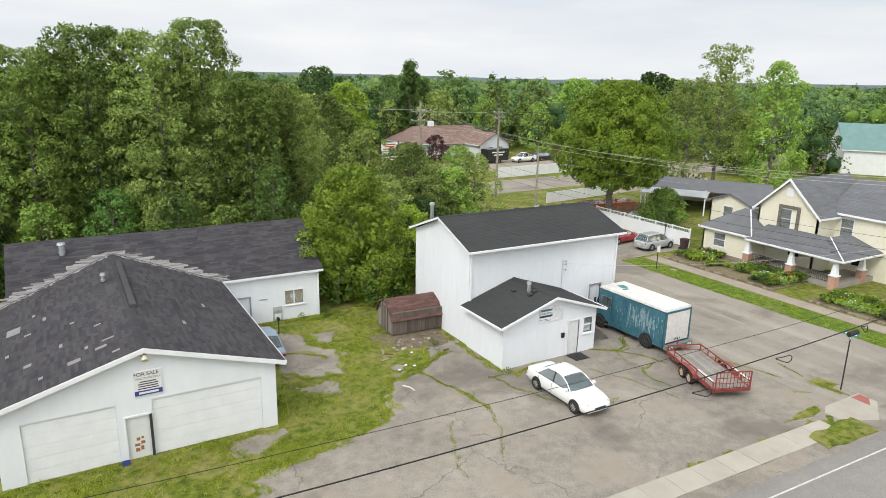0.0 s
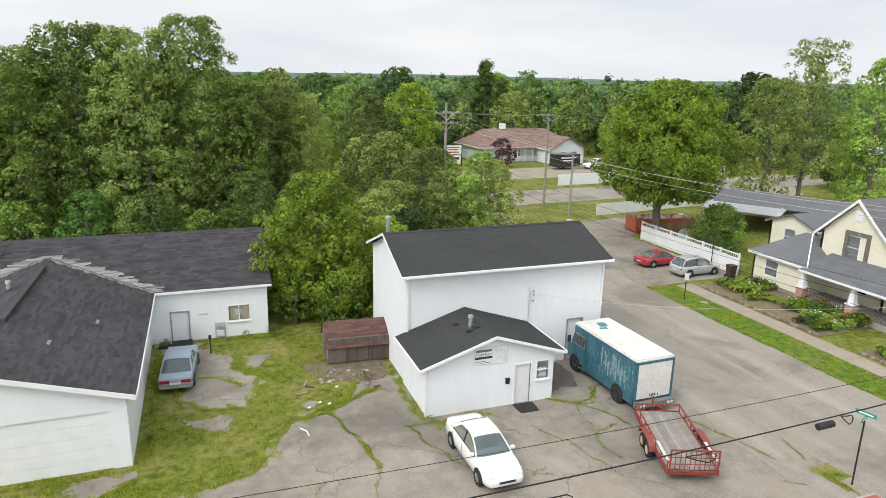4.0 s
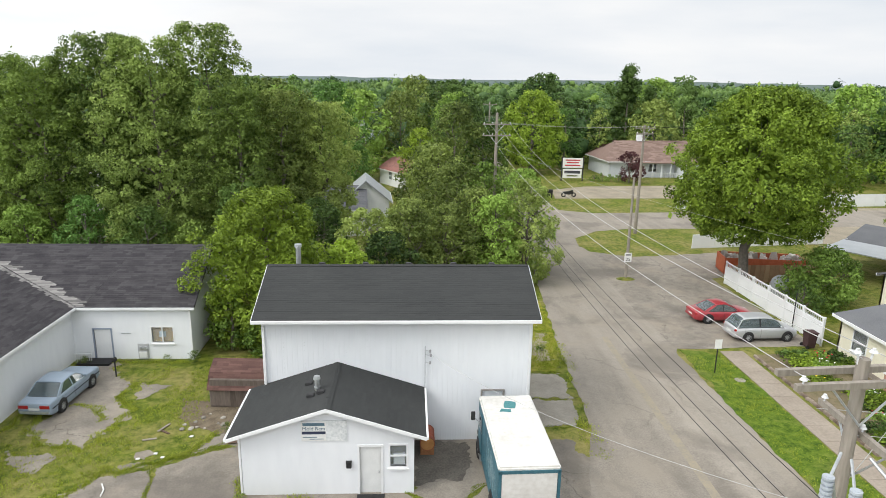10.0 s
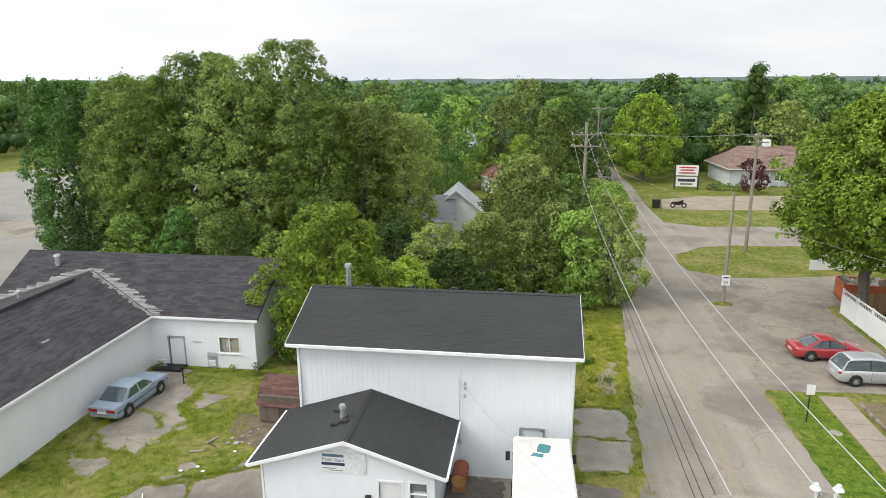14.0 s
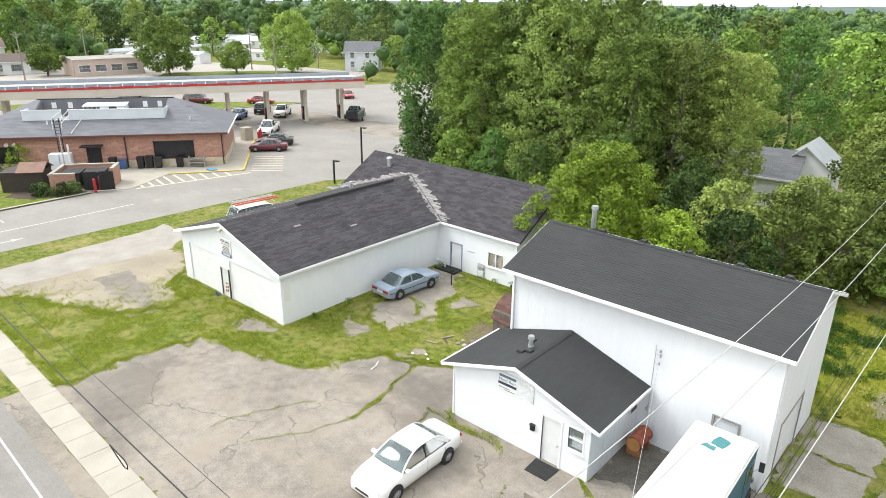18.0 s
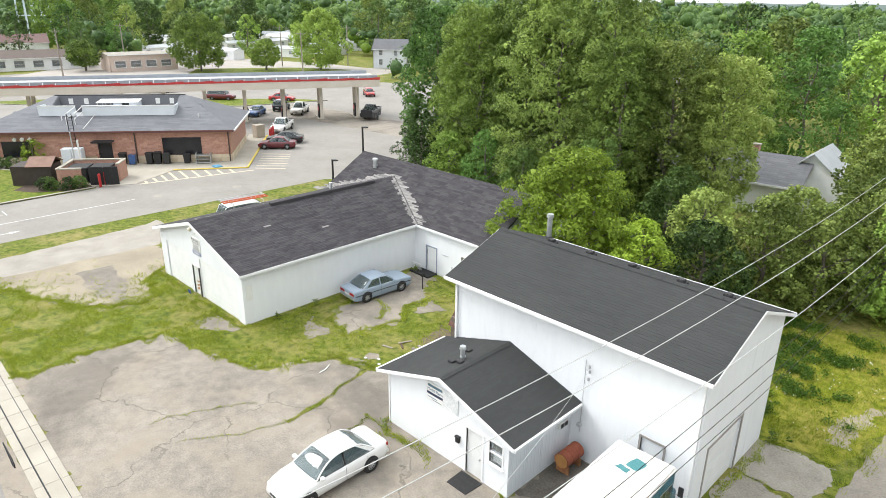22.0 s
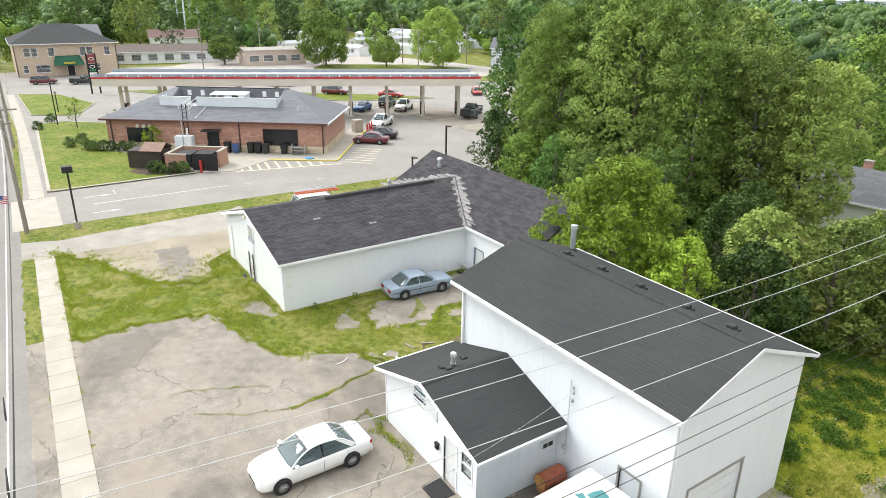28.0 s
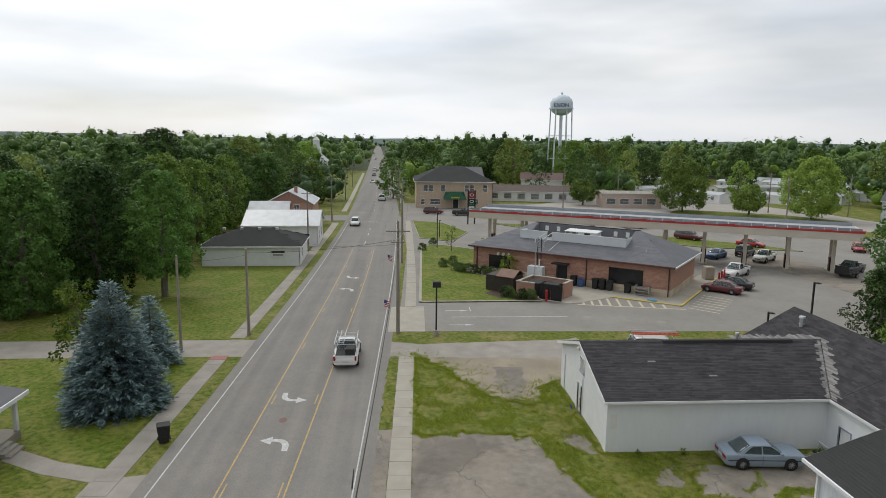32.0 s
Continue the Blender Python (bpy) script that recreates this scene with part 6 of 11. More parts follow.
car("sedan_car", "maroon sedan parked beside the station", -30.9, 55.6, 228, P_MAROON, 4.6, 1.78, 1.45, "sedan")
car("sedan_car", "black sedan parked beside the station", -33.2, 58.2, 228, P_BLACK, 4.6, 1.78, 1.45, "sedan")
car("pickup_truck", "white pickup truck parked beside the station", -40.4, 62.2, 310, P_WHITE, 5.6, 1.95, 1.85, "pickup", wheel_r=0.39)
car("sedan_car", "blue sedan at the fuel pumps", -54.2, 66.2, 310, P_NAVY, 4.5, 1.78, 1.48, "sedan")
car("offroad_car", "black off-road car at the fuel pumps", -56.0, 71.8, 130, P_BLACK, 4.2, 1.85, 1.85, "suv", wheel_r=0.40)
car("pickup_truck", "white pickup truck with a black grille at the fuel pumps", -51.4, 72.4, 310, P_WHITE, 5.2, 1.9, 1.85, "pickup", wheel_r=0.38)
car("van_car", "maroon minivan behind the fuel pumps", -73.0, 70.0, 40, P_MAROON, 5.0, 1.95, 1.85, "suv")
car("sedan_car", "red sedan behind the fuel pumps", -65.0, 77.6, 40, P_SCARLET, 4.6, 1.78, 1.45, "sedan")
car("pickup_truck", "dark pickup truck towing a small trailer", -42.2, 79.6, 300, P_BLACK, 5.4, 1.95, 1.85, "pickup", wheel_r=0.39)
car("sedan_car", "white car on the cross road", -103.5, 42.5, 55, P_WHITE, 4.6, 1.78, 1.5, "suv")
car("pickup_truck", "white pickup truck on the cross road", -89.5, 65.5, 55, P_WHITE, 5.6, 1.95, 1.85, "pickup", wheel_r=0.39)
car("sedan_car", "red car on the road beyond the pumps", -60.5, 94.0, 330, P_SCARLET, 4.5, 1.78, 1.45, "suv")
car("van_car", "dark red car parked at the tan inn", -114, 24.8, 80, P_MAROON, 4.8, 1.85, 1.7, "suv")
car("pickup_truck", "black pickup truck in the inn's lot", -110.8, 31.8, 80, P_BLACK, 5.4, 1.95, 1.8, "pickup", wheel_r=0.39)
car("suv_car", "white car on the main road", -92.0, cl(-92) - 3.4, 0, P_WHITE, 4.7, 1.85, 1.65, "suv")
car("van_car", "white van on the far main road", -148, cl(-148) + 1.8, 180, P_WHITE, 5.2, 1.95, 1.95, "suv")
for k, (x, s, c) in enumerate(((-205, 1, P_BLACK), (-225, -1, P_WHITE), (-262, 1, P_SILVER), (-275, -1, P_BLACK), (-330, -1, P_WHITE), (-345, 1, P_BLACK), (-420, 1, P_SILVER), (-520, -1, P_WHITE))):
    car("distant_car", "small distant car on the main road", x, cl(x) + 1.8 * s, 180 if s > 0 else 0, c, 4.6, 1.8, 1.5, "suv")

# white pickup with a ladder rack on the main road
work = car("work_truck", "white pickup truck with a ladder rack on the road", -7.75, 12.55, 180.9, P_WHITE, 5.6, 1.95, 1.8, "pickup", wheel_r=0.38)
for s in (1, -1):
    for x in (-2.45, -0.75):
        part("rack_post", M().rod((x, s * 0.85, 1.05), (x, s * 0.85, 1.98), 0.03, 0.03, 6), STEEL, work)
    part("rack_rail", M().rod((-2.6, s * 0.85, 1.98), (1.2, s * 0.85, 1.98), 0.035, 0.035, 6), STEEL, work)
for x in (-2.5, -1.5, -0.5, 0.6):
    part("rack_bar", M().rod((x, -0.85, 1.98), (x, 0.85, 1.98), 0.03, 0.03, 6), STEEL, work)
part("ladder", M().box(-2.4, 1.1, 0.10, 0.14, 2.01, 2.08).box(-2.4, 1.1, 0.46, 0.50, 2.01, 2.08), STEEL, work)
for k in range(9):
    part("rung", M().rod((-2.2 + 0.38 * k, 0.12, 2.05), (-2.2 + 0.38 * k, 0.48, 2.05), 0.018, 0.018, 6), STEEL, work)
part("tool_box", M().box(-2.3, -1.2, -0.7, 0.0, 1.05, 1.5), DARK, work, bevel=0.03)
for s in (1, -1):
    part("tail_light", M().box(-2.83, -2.80, s * 0.82 - 0.07, s * 0.82 + 0.07, 0.75, 1.1), LAMP_R, work)

# teal step van: local x to the front (towards the barn)
TEAL = mat("peeling_teal_paint", (0.018, 0.080, 0.112), (0.065, 0.175, 0.215), 1.4, 0.5, 0.1, fine=9, stretch=(1, 1, 0.35), detail=8)
TEAL_W = mat("chalky_white_paint", (0.085, 0.200, 0.240), (0.36, 0.46, 0.48), 7, 0.7, fine=14)
VANROOF = mat("dirty_white_roof", (0.55, 0.53, 0.485), (0.72, 0.71, 0.68), 0.7, 0.6, fine=5, detail=9)
CHROME = mat("worn_chrome", (0.38, 0.39, 0.4), (0.55, 0.56, 0.57), 5, 0.3, metal=0.9)
van = thing("step_van", "teal step van with a dirty white roof and chalky streaks", "van", 32.75, 29.15, 0.02, 91.5)
W = 1.12
part("body", M().box(-3.05, 2.35, -W, W, 0.55, 2.68), TEAL, van, bevel=0.05)
part("roof", M().box(-3.08, 2.40, -W - 0.01, W + 0.01, 2.62, 2.80), VANROOF, van, bevel=0.06)
part("nose", M().loft([[(2.30, -W * 0.96, 0.5), (2.30, W * 0.96, 0.5), (2.30, W * 0.96, 1.62), (2.30, -W * 0.96, 1.62)], [(2.75, -W * 0.92, 0.5), (2.75, W * 0.92, 0.5), (2.75, W * 0.90, 1.42), (2.75, -W * 0.90, 1.42)], [(3.25, -W * 0.84, 0.55), (3.25, W * 0.84, 0.55), (3.25, W * 0.80, 1.22), (3.25, -W * 0.80, 1.22)]]), TEAL, van, bevel=0.03)
part("brow", M().loft([[(2.30, -W * 0.97, 1.55), (2.30, W * 0.97, 1.55), (2.30, W * 0.97, 2.7), (2.30, -W * 0.97, 2.7)], [(2.42, -W * 0.95, 1.55), (2.42, W * 0.95, 1.55), (2.40, W * 0.95, 2.66), (2.40, -W * 0.95, 2.66)]]), TEAL, van)
for s in (-1, 1):
    q = [(2.72, s * 0.06, 1.48), (2.72, s * W * 0.9, 1.48), (2.44, s * W * 0.9, 2.30), (2.44, s * 0.06, 2.30)]
    part("windscreen", M().slab(q if s > 0 else q[::-1], 0.02), CARGLASS, van)
    part("skirt", M().box(-3.0, 1.4, s * (W - 0.06), s * (W - 0.01), 0.40, 0.62) if s > 0 else M().box(-3.0, 1.4, -W + 0.01, -W + 0.06, 0.40, 0.62), TEAL, van)
    y0, y1 = (W - 0.01, W + 0.012) if s > 0 else (-W - 0.012, -W + 0.01)
    cd = part("cab_door", M().box(1.18, 2.22, y0, y1, 0.62, 2.45), TEAL, van, "teal sliding cab door", bevel=0.006)
    for a, b in ((1.30, 1.66), (1.70, 2.12)):
        o0, o1 = (W + 0.012, W + 0.02) if s > 0 else (-W - 0.02, -W - 0.012)
        part("window_frame", M().box(a - 0.04, b + 0.04, o0, o1, 1.60, 2.28), CHROME, cd)
        part("pane", M().box(a, b, o0 + 0.008 * s, o1 + 0.008 * s, 1.65, 2.23), CARGLASS, cd)
    part("step", M().box(1.2, 2.2, s * W - 0.12, s * W + 0.05, 0.36, 0.42), CHROME, van)
    part("mirror_arm", M().rod((2.35, s * (W - 0.05), 1.55), (2.52, s * (W + 0.20), 1.75), 0.015, 0.015, 6), CHROME, van)
    part("mirror", M().box(2.46, 2.52, s * (W + 0.22) - 0.09, s * (W + 0.22) + 0.09, 1.60, 2.0), DARK, van, bevel=0.01)
    part("headlight", M().rod((3.20, s * 0.62, 0.92), (3.28, s * 0.62, 0.92), 0.11, 0.10, 12), LAMP_W, van)
    for k in range(2):
        part("tail_light", M().rod((-3.40, s * (0.92 - 0.2 * k), 0.50), (-3.445, s * (0.92 - 0.2 * k), 0.50), 0.075, 0.065, 12), LAMP_W, van)
    part("side_trim", M().box(-2.6, 1.1, y0 - 0.0, y1, 0.93, 0.96), TEAL, van)
    for px in (-1.75, 2.12):
        part("wheel_arch", M().rod((px, s * (W - 0.3), 0.46), (px, s * (W + 0.015), 0.46), 0.50, 0.50, 22), BLACK, van)
        wheel(van, px, s * (W - 0.06), 0.40, 0.24, mat("black_steel_rim", (0.03, 0.03, 0.03), (0.06, 0.06, 0.06)) if (px < 0 and s < 0) else bpy.data.materials.get("black_steel_rim", RIM), 6)
# chalky patches where the teal has washed off, lying on the side towards the yard
rnd = random.Random(5)
for k in range(90):
    near = rnd.random() < 0.7
    x = rnd.gauss(-1.3, 0.55) if near else rnd.uniform(-2.9, 0.9)
    z1 = rnd.uniform(1.5, 2.45) if near else rnd.uniform(1.1, 2.5)
    w, h = rnd.uniform(0.012, 0.10 if near else 0.03), rnd.uniform(0.15, 0.9 if near else 0.35)
    z0 = max(0.75, z1 - h)
    x = max(-2.95, min(0.95, x))
    pts = ragged([(x, z0), (x + w * 0.6, z0), (x + w, z1), (x - w * 0.2, z1)], 0.05, 0.035, k)
    part("worn_patch", M().add([(a, W + 0.003, b) for a, b in pts], [tuple(range(len(pts)))[::-1]]), TEAL_W, van)
rd = part("roller_door", M().box(-3.10, -3.05, -W + 0.12, W - 0.12, 0.72, 2.55), VANROOF, van, "dirty white roller door")
for k in range(9):
    part("slat", M().box(-3.104, -3.10, -W + 0.13, W - 0.13, 0.73 + 0.2 * k, 0.926 + 0.2 * k), VANROOF, rd)
part("rear_frame", M().box(-3.12, -3.05, -W, -W + 0.11, 0.6, 2.66).box(-3.12, -3.05, W - 0.11, W, 0.6, 2.66).box(-3.12, -3.05, -W, W, 2.56, 2.68), TEAL, van)
part("rear_bumper", M().box(-3.42, -3.08, -W, W, 0.36, 0.62), mat("scuffed_steel", (0.10, 0.11, 0.10), (0.22, 0.23, 0.21), 5, 0.7), van, bevel=0.02)
for a, b, w in ((-0.14, 0.86, 0.10), (0.02, 0.86, 0.08), (0.16, 0.84, 0.07), (-0.30, 0.84, 0.06)):
    part("sticker", M().box(-3.109, -3.104, a, a + w, b - 0.05, b + 0.07), INK, rd)
part("front_bumper", M().box(3.22, 3.36, -W * 0.92, W * 0.92, 0.45, 0.65), CHROME, van, bevel=0.02)
part("grille", M().box(3.24, 3.27, -0.4, 0.4, 0.72, 1.08), DARK, van)
pts = ragged([(1.2, -0.25), (1.75, -0.35), (1.85, 0.1), (1.3, 0.2)], 0.12, 0.09, 3)
part("roof_patch", M().prism(pts, 2.80, 2.806), mat("teal_patch", (0.03, 0.16, 0.17), (0.10, 0.27, 0.28), 6), van, "bare teal patch on the roof")
pts = ragged([(0.9, 0.0), (1.15, -0.05), (1.2, 0.35), (1.0, 0.45)], 0.1, 0.07, 4)
part("roof_patch", M().prism(pts, 2.80, 2.806), bpy.data.materials["teal_patch"], van)

# red tandem trailer hitched behind the van
RED = mat("worn_red_paint", (0.17, 0.030, 0.024), (0.30, 0.075, 0.060), 3, 0.65, 0.2, fine=14)
DECK = mat("grey_deck_wood", (0.19, 0.172, 0.15), (0.33, 0.305, 0.275), 2.2, 0.9, 0.3, fine=16, objvar=0.22, stretch=(0.3, 1, 1))
tr = thing("utility_trailer", "red tandem-axle utility trailer with a grey plank deck", "trailer", 31.45, 22.75, 0.0, 69)
TL, TW = 2.45, 0.98
for k in range(11):
    part("plank", M().box(-TL, TL, -TW + k * 0.178, -TW + k * 0.178 + 0.172, 0.56, 0.60), DECK, tr)
for s in (1, -1):
    part("side_beam", M().box(-TL - 0.03, TL + 0.03, s * (TW + 0.04) - 0.04, s * (TW + 0.04) + 0.04, 0.42, 0.62), RED, tr)
    part("top_rail", M().box(-TL - 0.02, TL + 0.02, s * (TW + 0.05) - 0.03, s * (TW + 0.05) + 0.03, 0.90, 0.96), RED, tr)
    for k in range(7):
        x = -TL + 0.05 + k * (2 * TL - 0.1) / 6
        part("stake", M().box(x - 0.03, x + 0.03, s * (TW + 0.05) - 0.02, s * (TW + 0.05) + 0.02, 0.6, 0.92), RED, tr)
    part("pale_board", M().box(-TL + 0.1, -0.9, s * (TW + 0.03) - 0.06, s * (TW + 0.03) + 0.06, 0.965, 0.99), mat("pale_board", (0.50, 0.47, 0.42), (0.64, 0.61, 0.56)) if s > 0 else bpy.data.materials["pale_board"], tr, "pale wooden board along the rail")
    fe = M()
    prev = None
    for k in range(9):
        a = math.pi * k / 8
        p = (-0.15 + 0.86 * math.cos(a), 0.52 + 0.34 * math.sin(a) ** 0.5)
        if prev:
            y0, y1 = sorted((s * (TW + 0.09), s * (TW + 0.36)))
            fe.add([(prev[0], y0, prev[1]), (prev[0], y1, prev[1]), (p[0], y1, p[1]), (p[0], y0, p[1]), (prev[0], y0, prev[1] - 0.02), (prev[0], y1, prev[1] - 0.02), (p[0], y1, p[1] - 0.02), (p[0], y0, p[1] - 0.02)],
                   [(0, 1, 2, 3), (7, 6, 5, 4), (0, 4, 5, 1), (2, 6, 7, 3), (1, 5, 6, 2), (0, 3, 7, 4)])
        prev = p
    part("fender", fe, RED, tr)
    for x in (-0.53, 0.25):
        wheel(tr, x, s * (TW + 0.23), 0.33, 0.2, mat("tan_rim", (0.50, 0.33, 0.20), (0.66, 0.52, 0.38)) if (s == 1 and x < 0) else bpy.data.materials["tan_rim"], 5)
for x in (-TL, TL):
    part("end_beam", M().box(x - 0.05, x + 0.05, -TW - 0.06, TW + 0.06, 0.42, 0.60), RED, tr)
part("front_rail", M().box(TL - 0.02, TL + 0.04, -TW - 0.06, TW + 0.06, 0.90, 0.96), RED, tr)
rg = part("ramp_gate", M().box(-TL - 0.10, -TL - 0.05, -TW - 0.02, TW + 0.02, 0.56, 0.62).box(-TL - 0.10, -TL - 0.05, -TW - 0.02, TW + 0.02, 1.50, 1.56).box(-TL - 0.10, -TL - 0.05, -TW - 0.02, -TW + 0.04, 0.6, 1.5).box(-TL - 0.10, -TL - 0.05, TW - 0.04, TW + 0.02, 0.6, 1.5), RED, tr, "upright red mesh ramp gate")
for k in range(9):
    part("gate_bar", M().box(-TL - 0.085, -TL - 0.065, -TW + 0.2 * k + 0.14, -TW + 0.2 * k + 0.165, 0.6, 1.5), RED, rg)
for z in (0.9, 1.2):
    part("gate_bar", M().box(-TL - 0.09, -TL - 0.06, -TW, TW, z, z + 0.03), RED, rg)
for s in (1, -1):
    part("tongue", M().rod((TL, s * 0.75, 0.48), (TL + 1.15, 0.0, 0.46), 0.05, 0.05, 6), RED, tr)
part("coupler", M().box(TL + 1.05, TL + 1.40, -0.07, 0.07, 0.42, 0.54), RED, tr, bevel=0.02)
part("jack", M().rod((TL + 0.75, 0.0, 0.0), (TL + 0.75, 0.0, 1.0), 0.035, 0.035, 8), RED, tr)
part("jack_handle", M().rod((TL + 0.75, 0.0, 0.98), (TL + 0.75, 0.2, 0.98), 0.015, 0.015, 6), STEEL, tr)
# small black trailer behind the dark pickup at the pumps
bt = thing("equipment_trailer", "small black equipment trailer at the pumps", "trailer", -39.6, 77.6, 0, 120)
part("deck", M().box(-1.9, 1.9, -0.9, 0.9, 0.55, 0.65), BLACK, bt)
for s in (1, -1):
    part("rail", M().box(-1.9, 1.9, s * 0.92 - 0.03, s * 0.92 + 0.03, 0.95, 1.02), BLACK, bt)
    for k in range(5):
        part("stake", M().box(-1.85 + 0.92 * k, -1.79 + 0.92 * k, s * 0.92 - 0.02, s * 0.92 + 0.02, 0.6, 1.0), BLACK, bt)
    wheel(bt, 0, s * 1.05, 0.33, 0.2)
part("gate", M().box(-1.95, -1.9, -0.9, 0.9, 0.6, 1.7), BLACK, bt)
part("tongue", M().rod((1.9, 0, 0.5), (3.2, 0, 0.45), 0.05, 0.05, 6), BLACK, bt)

# white van with orange ladders, parked beyond the garage
lv = car("ladder_van", "white van with orange ladders on its roof behind the garage", -7.0, 38.3, 84, P_WHITE, 5.2, 1.95, 1.95, "suv", wheel_r=0.36)
ORANGE_L = plain("orange_fibreglass", (0.55, 0.12, 0.05))
for y in (-0.45, 0.2):
    for e in (0, 0.4):
        part("ladder_rail", M().box(-2.3, 1.5, y + e - 0.03, y + e + 0.03, 2.14, 2.24), ORANGE_L if y < 0 else STEEL, lv)
    for k in range(10):
        part("rung", M().rod((-2.1 + 0.38 * k, y, 2.19), (-2.1 + 0.38 * k, y + 0.4, 2.19), 0.02, 0.02, 6), STEEL, lv)
for x in (-1.6, 0.9):
    part("rack_bar", M().rod((x, -0.85, 2.08), (x, 0.85, 2.08), 0.03, 0.03, 6), STEEL, lv)
    for y in (-0.85, 0.85):
        part("rack_post", M().rod((x, y, 1.75), (x, y, 2.1), 0.025, 0.025, 6), STEEL, lv)
# ---- houses and shops round the place ----
YELLOW = mat("cream_clapboard", (0.69, 0.645, 0.50), (0.77, 0.735, 0.60), 0.8, 0.6, 0.1, fine=5)
BRICK = mat("red_brick", (0.34, 0.180, 0.132), (0.54, 0.325, 0.250), 3.5, 0.85, 0.3, fine=9, objvar=0.22)
TAN = mat("tan_brick", (0.47, 0.36, 0.26), (0.60, 0.49, 0.38), 2.0, 0.85, 0.2, fine=12)
BROWNROOF = mat("brown_shingle", (0.16, 0.105, 0.085), (0.25, 0.175, 0.145), 1.0, 0.9, 0.3, island=0.4)
METALROOF = mat("white_metal_roof", (0.36, 0.38, 0.40), (0.50, 0.52, 0.53), 0.8, 0.45, metal=0.2)
GREENROOF = mat("green_metal_roof", (0.10, 0.19, 0.18), (0.16, 0.27, 0.25), 0.8, 0.5)
BLUEWHITE = mat("pale_grey_siding", (0.55, 0.58, 0.62), (0.68, 0.71, 0.74), 0.8, 0.6)
STONE = mat("cream_stone", (0.50, 0.42, 0.30), (0.64, 0.56, 0.43), 2, 0.85, objvar=0.4)
WINDARK = mat("dark_window", (0.012, 0.013, 0.015), (0.03, 0.03, 0.035), 1, 0.12)
IRON = plain("black_iron", (0.02, 0.02, 0.022))


def house(name, label, x, y, turn, w, d, h, rise, wall_m, roof_m, wins=(), door=None, over=0.35, category="house", hip=0.0, chimney=None, trim=None, course=0.3):
    """A gabled (or hipped) house: w along local x (its ridge), d deep. wins: (side, along, low, width, height)."""
    t = thing(name, label, category, x, y, 0, turn)
    a, b = w / 2, d / 2
    holes = {"f": [], "b": [], "l": [], "r": []}
    for s, u, z, ww, hh in wins:
        holes[s].append((u, u + ww, z, z + hh))
    sides = {"f": ((-a, -b), (a, -b)), "r": ((a, -b), (a, b)), "b": ((a, b), (-a, b)), "l": ((-a, b), (-a, -b))}
    for s, (p, q) in sides.items():
        hs = list(holes[s])
        if door and door[0] == s:
            hs.append((door[1], door[1] + door[2], -0.2, door[3]))
        part("wall", M().wall(p, q, -0.3, h, 0.15, hs), wall_m, t)
        ux = ((q[0] - p[0]) / math.dist(p, q), (q[1] - p[1]) / math.dist(p, q))
        for u0, u1, z0, z1 in holes[s]:
            window_unit(t, (0, 0), (p[0] + ux[0] * u0, p[1] + ux[1] * u0), ux, z0, u1 - u0, z1 - z0, trim or TRIM_W, None, "h")
        if door and door[0] == s:
            opening_door(t, "door", (0, 0), (p[0] + ux[0] * door[1], p[1] + ux[1] * door[1]), ux, door[2], door[3], DARK if len(door) < 5 else door[4], trim or TRIM_W)
    part("interior_floor", M().box(-a + 0.2, a - 0.2, -b + 0.2, b - 0.2, -0.05, 0.05), DARK, t)
    o = over
    ze = h - o * rise / b * 0.5
    g = hip if hip else 0
    if not g:
        for s in (-1, 1):
            x0, x1 = (s * a, s * (a - 0.15))
            m = M().add([(q, yy, z) for q in (min(x0, x1), max(x0, x1)) for yy, z in ((-b, h), (b, h), (0, h + rise - 0.05))], [(0, 1, 2), (5, 4, 3), (0, 3, 4, 1), (1, 4, 5, 2), (2, 5, 3, 0)])
            part("gable", m, wall_m, t)
    A, B = a + o, b + o
    m = M()
    R = a + o if not g else max(0.1, a - g)
    front = [(-A, -B, ze), (A, -B, ze), (R, 0, h + rise), (-R, 0, h + rise)]
    back = [(A, B, ze), (-A, B, ze), (-R, 0, h + rise), (R, 0, h + rise)]
    m.slab(front, 0.12).slab(back, 0.12)
    if g:
        m.slab([(A, -B, ze), (A, B, ze), (R, 0, h + rise)], 0.12).slab([(-A, B, ze), (-A, -B, ze), (-R, 0, h + rise)], 0.12)
    roof = part("roof", m, roof_m, t)
    f = M()
    for p, q in (((-A, -B), (A, -B)), ((A, B), (-A, B))) + ((((A, -B), (A, B)), ((-A, B), (-A, -B))) if g else ()):
        d_ = math.dist(p, q)
        f.obox(p, ((q[0] - p[0]) / d_, (q[1] - p[1]) / d_), d_, -0.05, ze - 0.17, ze + 0.0)
    part("fascia", f, trim or TRIM_W, t)
    if course:
        run = math.hypot(B, h + rise - ze)
        v = (0, B / run, (h + rise - ze) / run)
        cut = (lambda s, q: min(s, 2 * A - s) > (A - R) * q / run - 0.1) if g else None  # noqa: E731
        shingles(t, "shingling", roof_m, (-A, -B, ze), (1, 0, 0), v, 2 * A, run, cut, course, 0.6, seed=int(x * 7 + y))
        shingles(t, "shingling", roof_m, (-A, B, ze), (1, 0, 0), (0, -v[1], v[2]), 2 * A, run, cut, course, 0.6, seed=int(x * 5 + y))
    if chimney:
        c = M().box(chimney[0] - 0.3, chimney[0] + 0.3, chimney[1] - 0.3, chimney[1] + 0.3, h, h + rise + chimney[2])
        ch = part("chimney", c, BRICK, t)
        part("chimney_cap", M().box(chimney[0] - 0.36, chimney[0] + 0.36, chimney[1] - 0.36, chimney[1] + 0.36, h + rise + chimney[2], h + rise + chimney[2] + 0.1), CONC_OLD, ch)
    return t


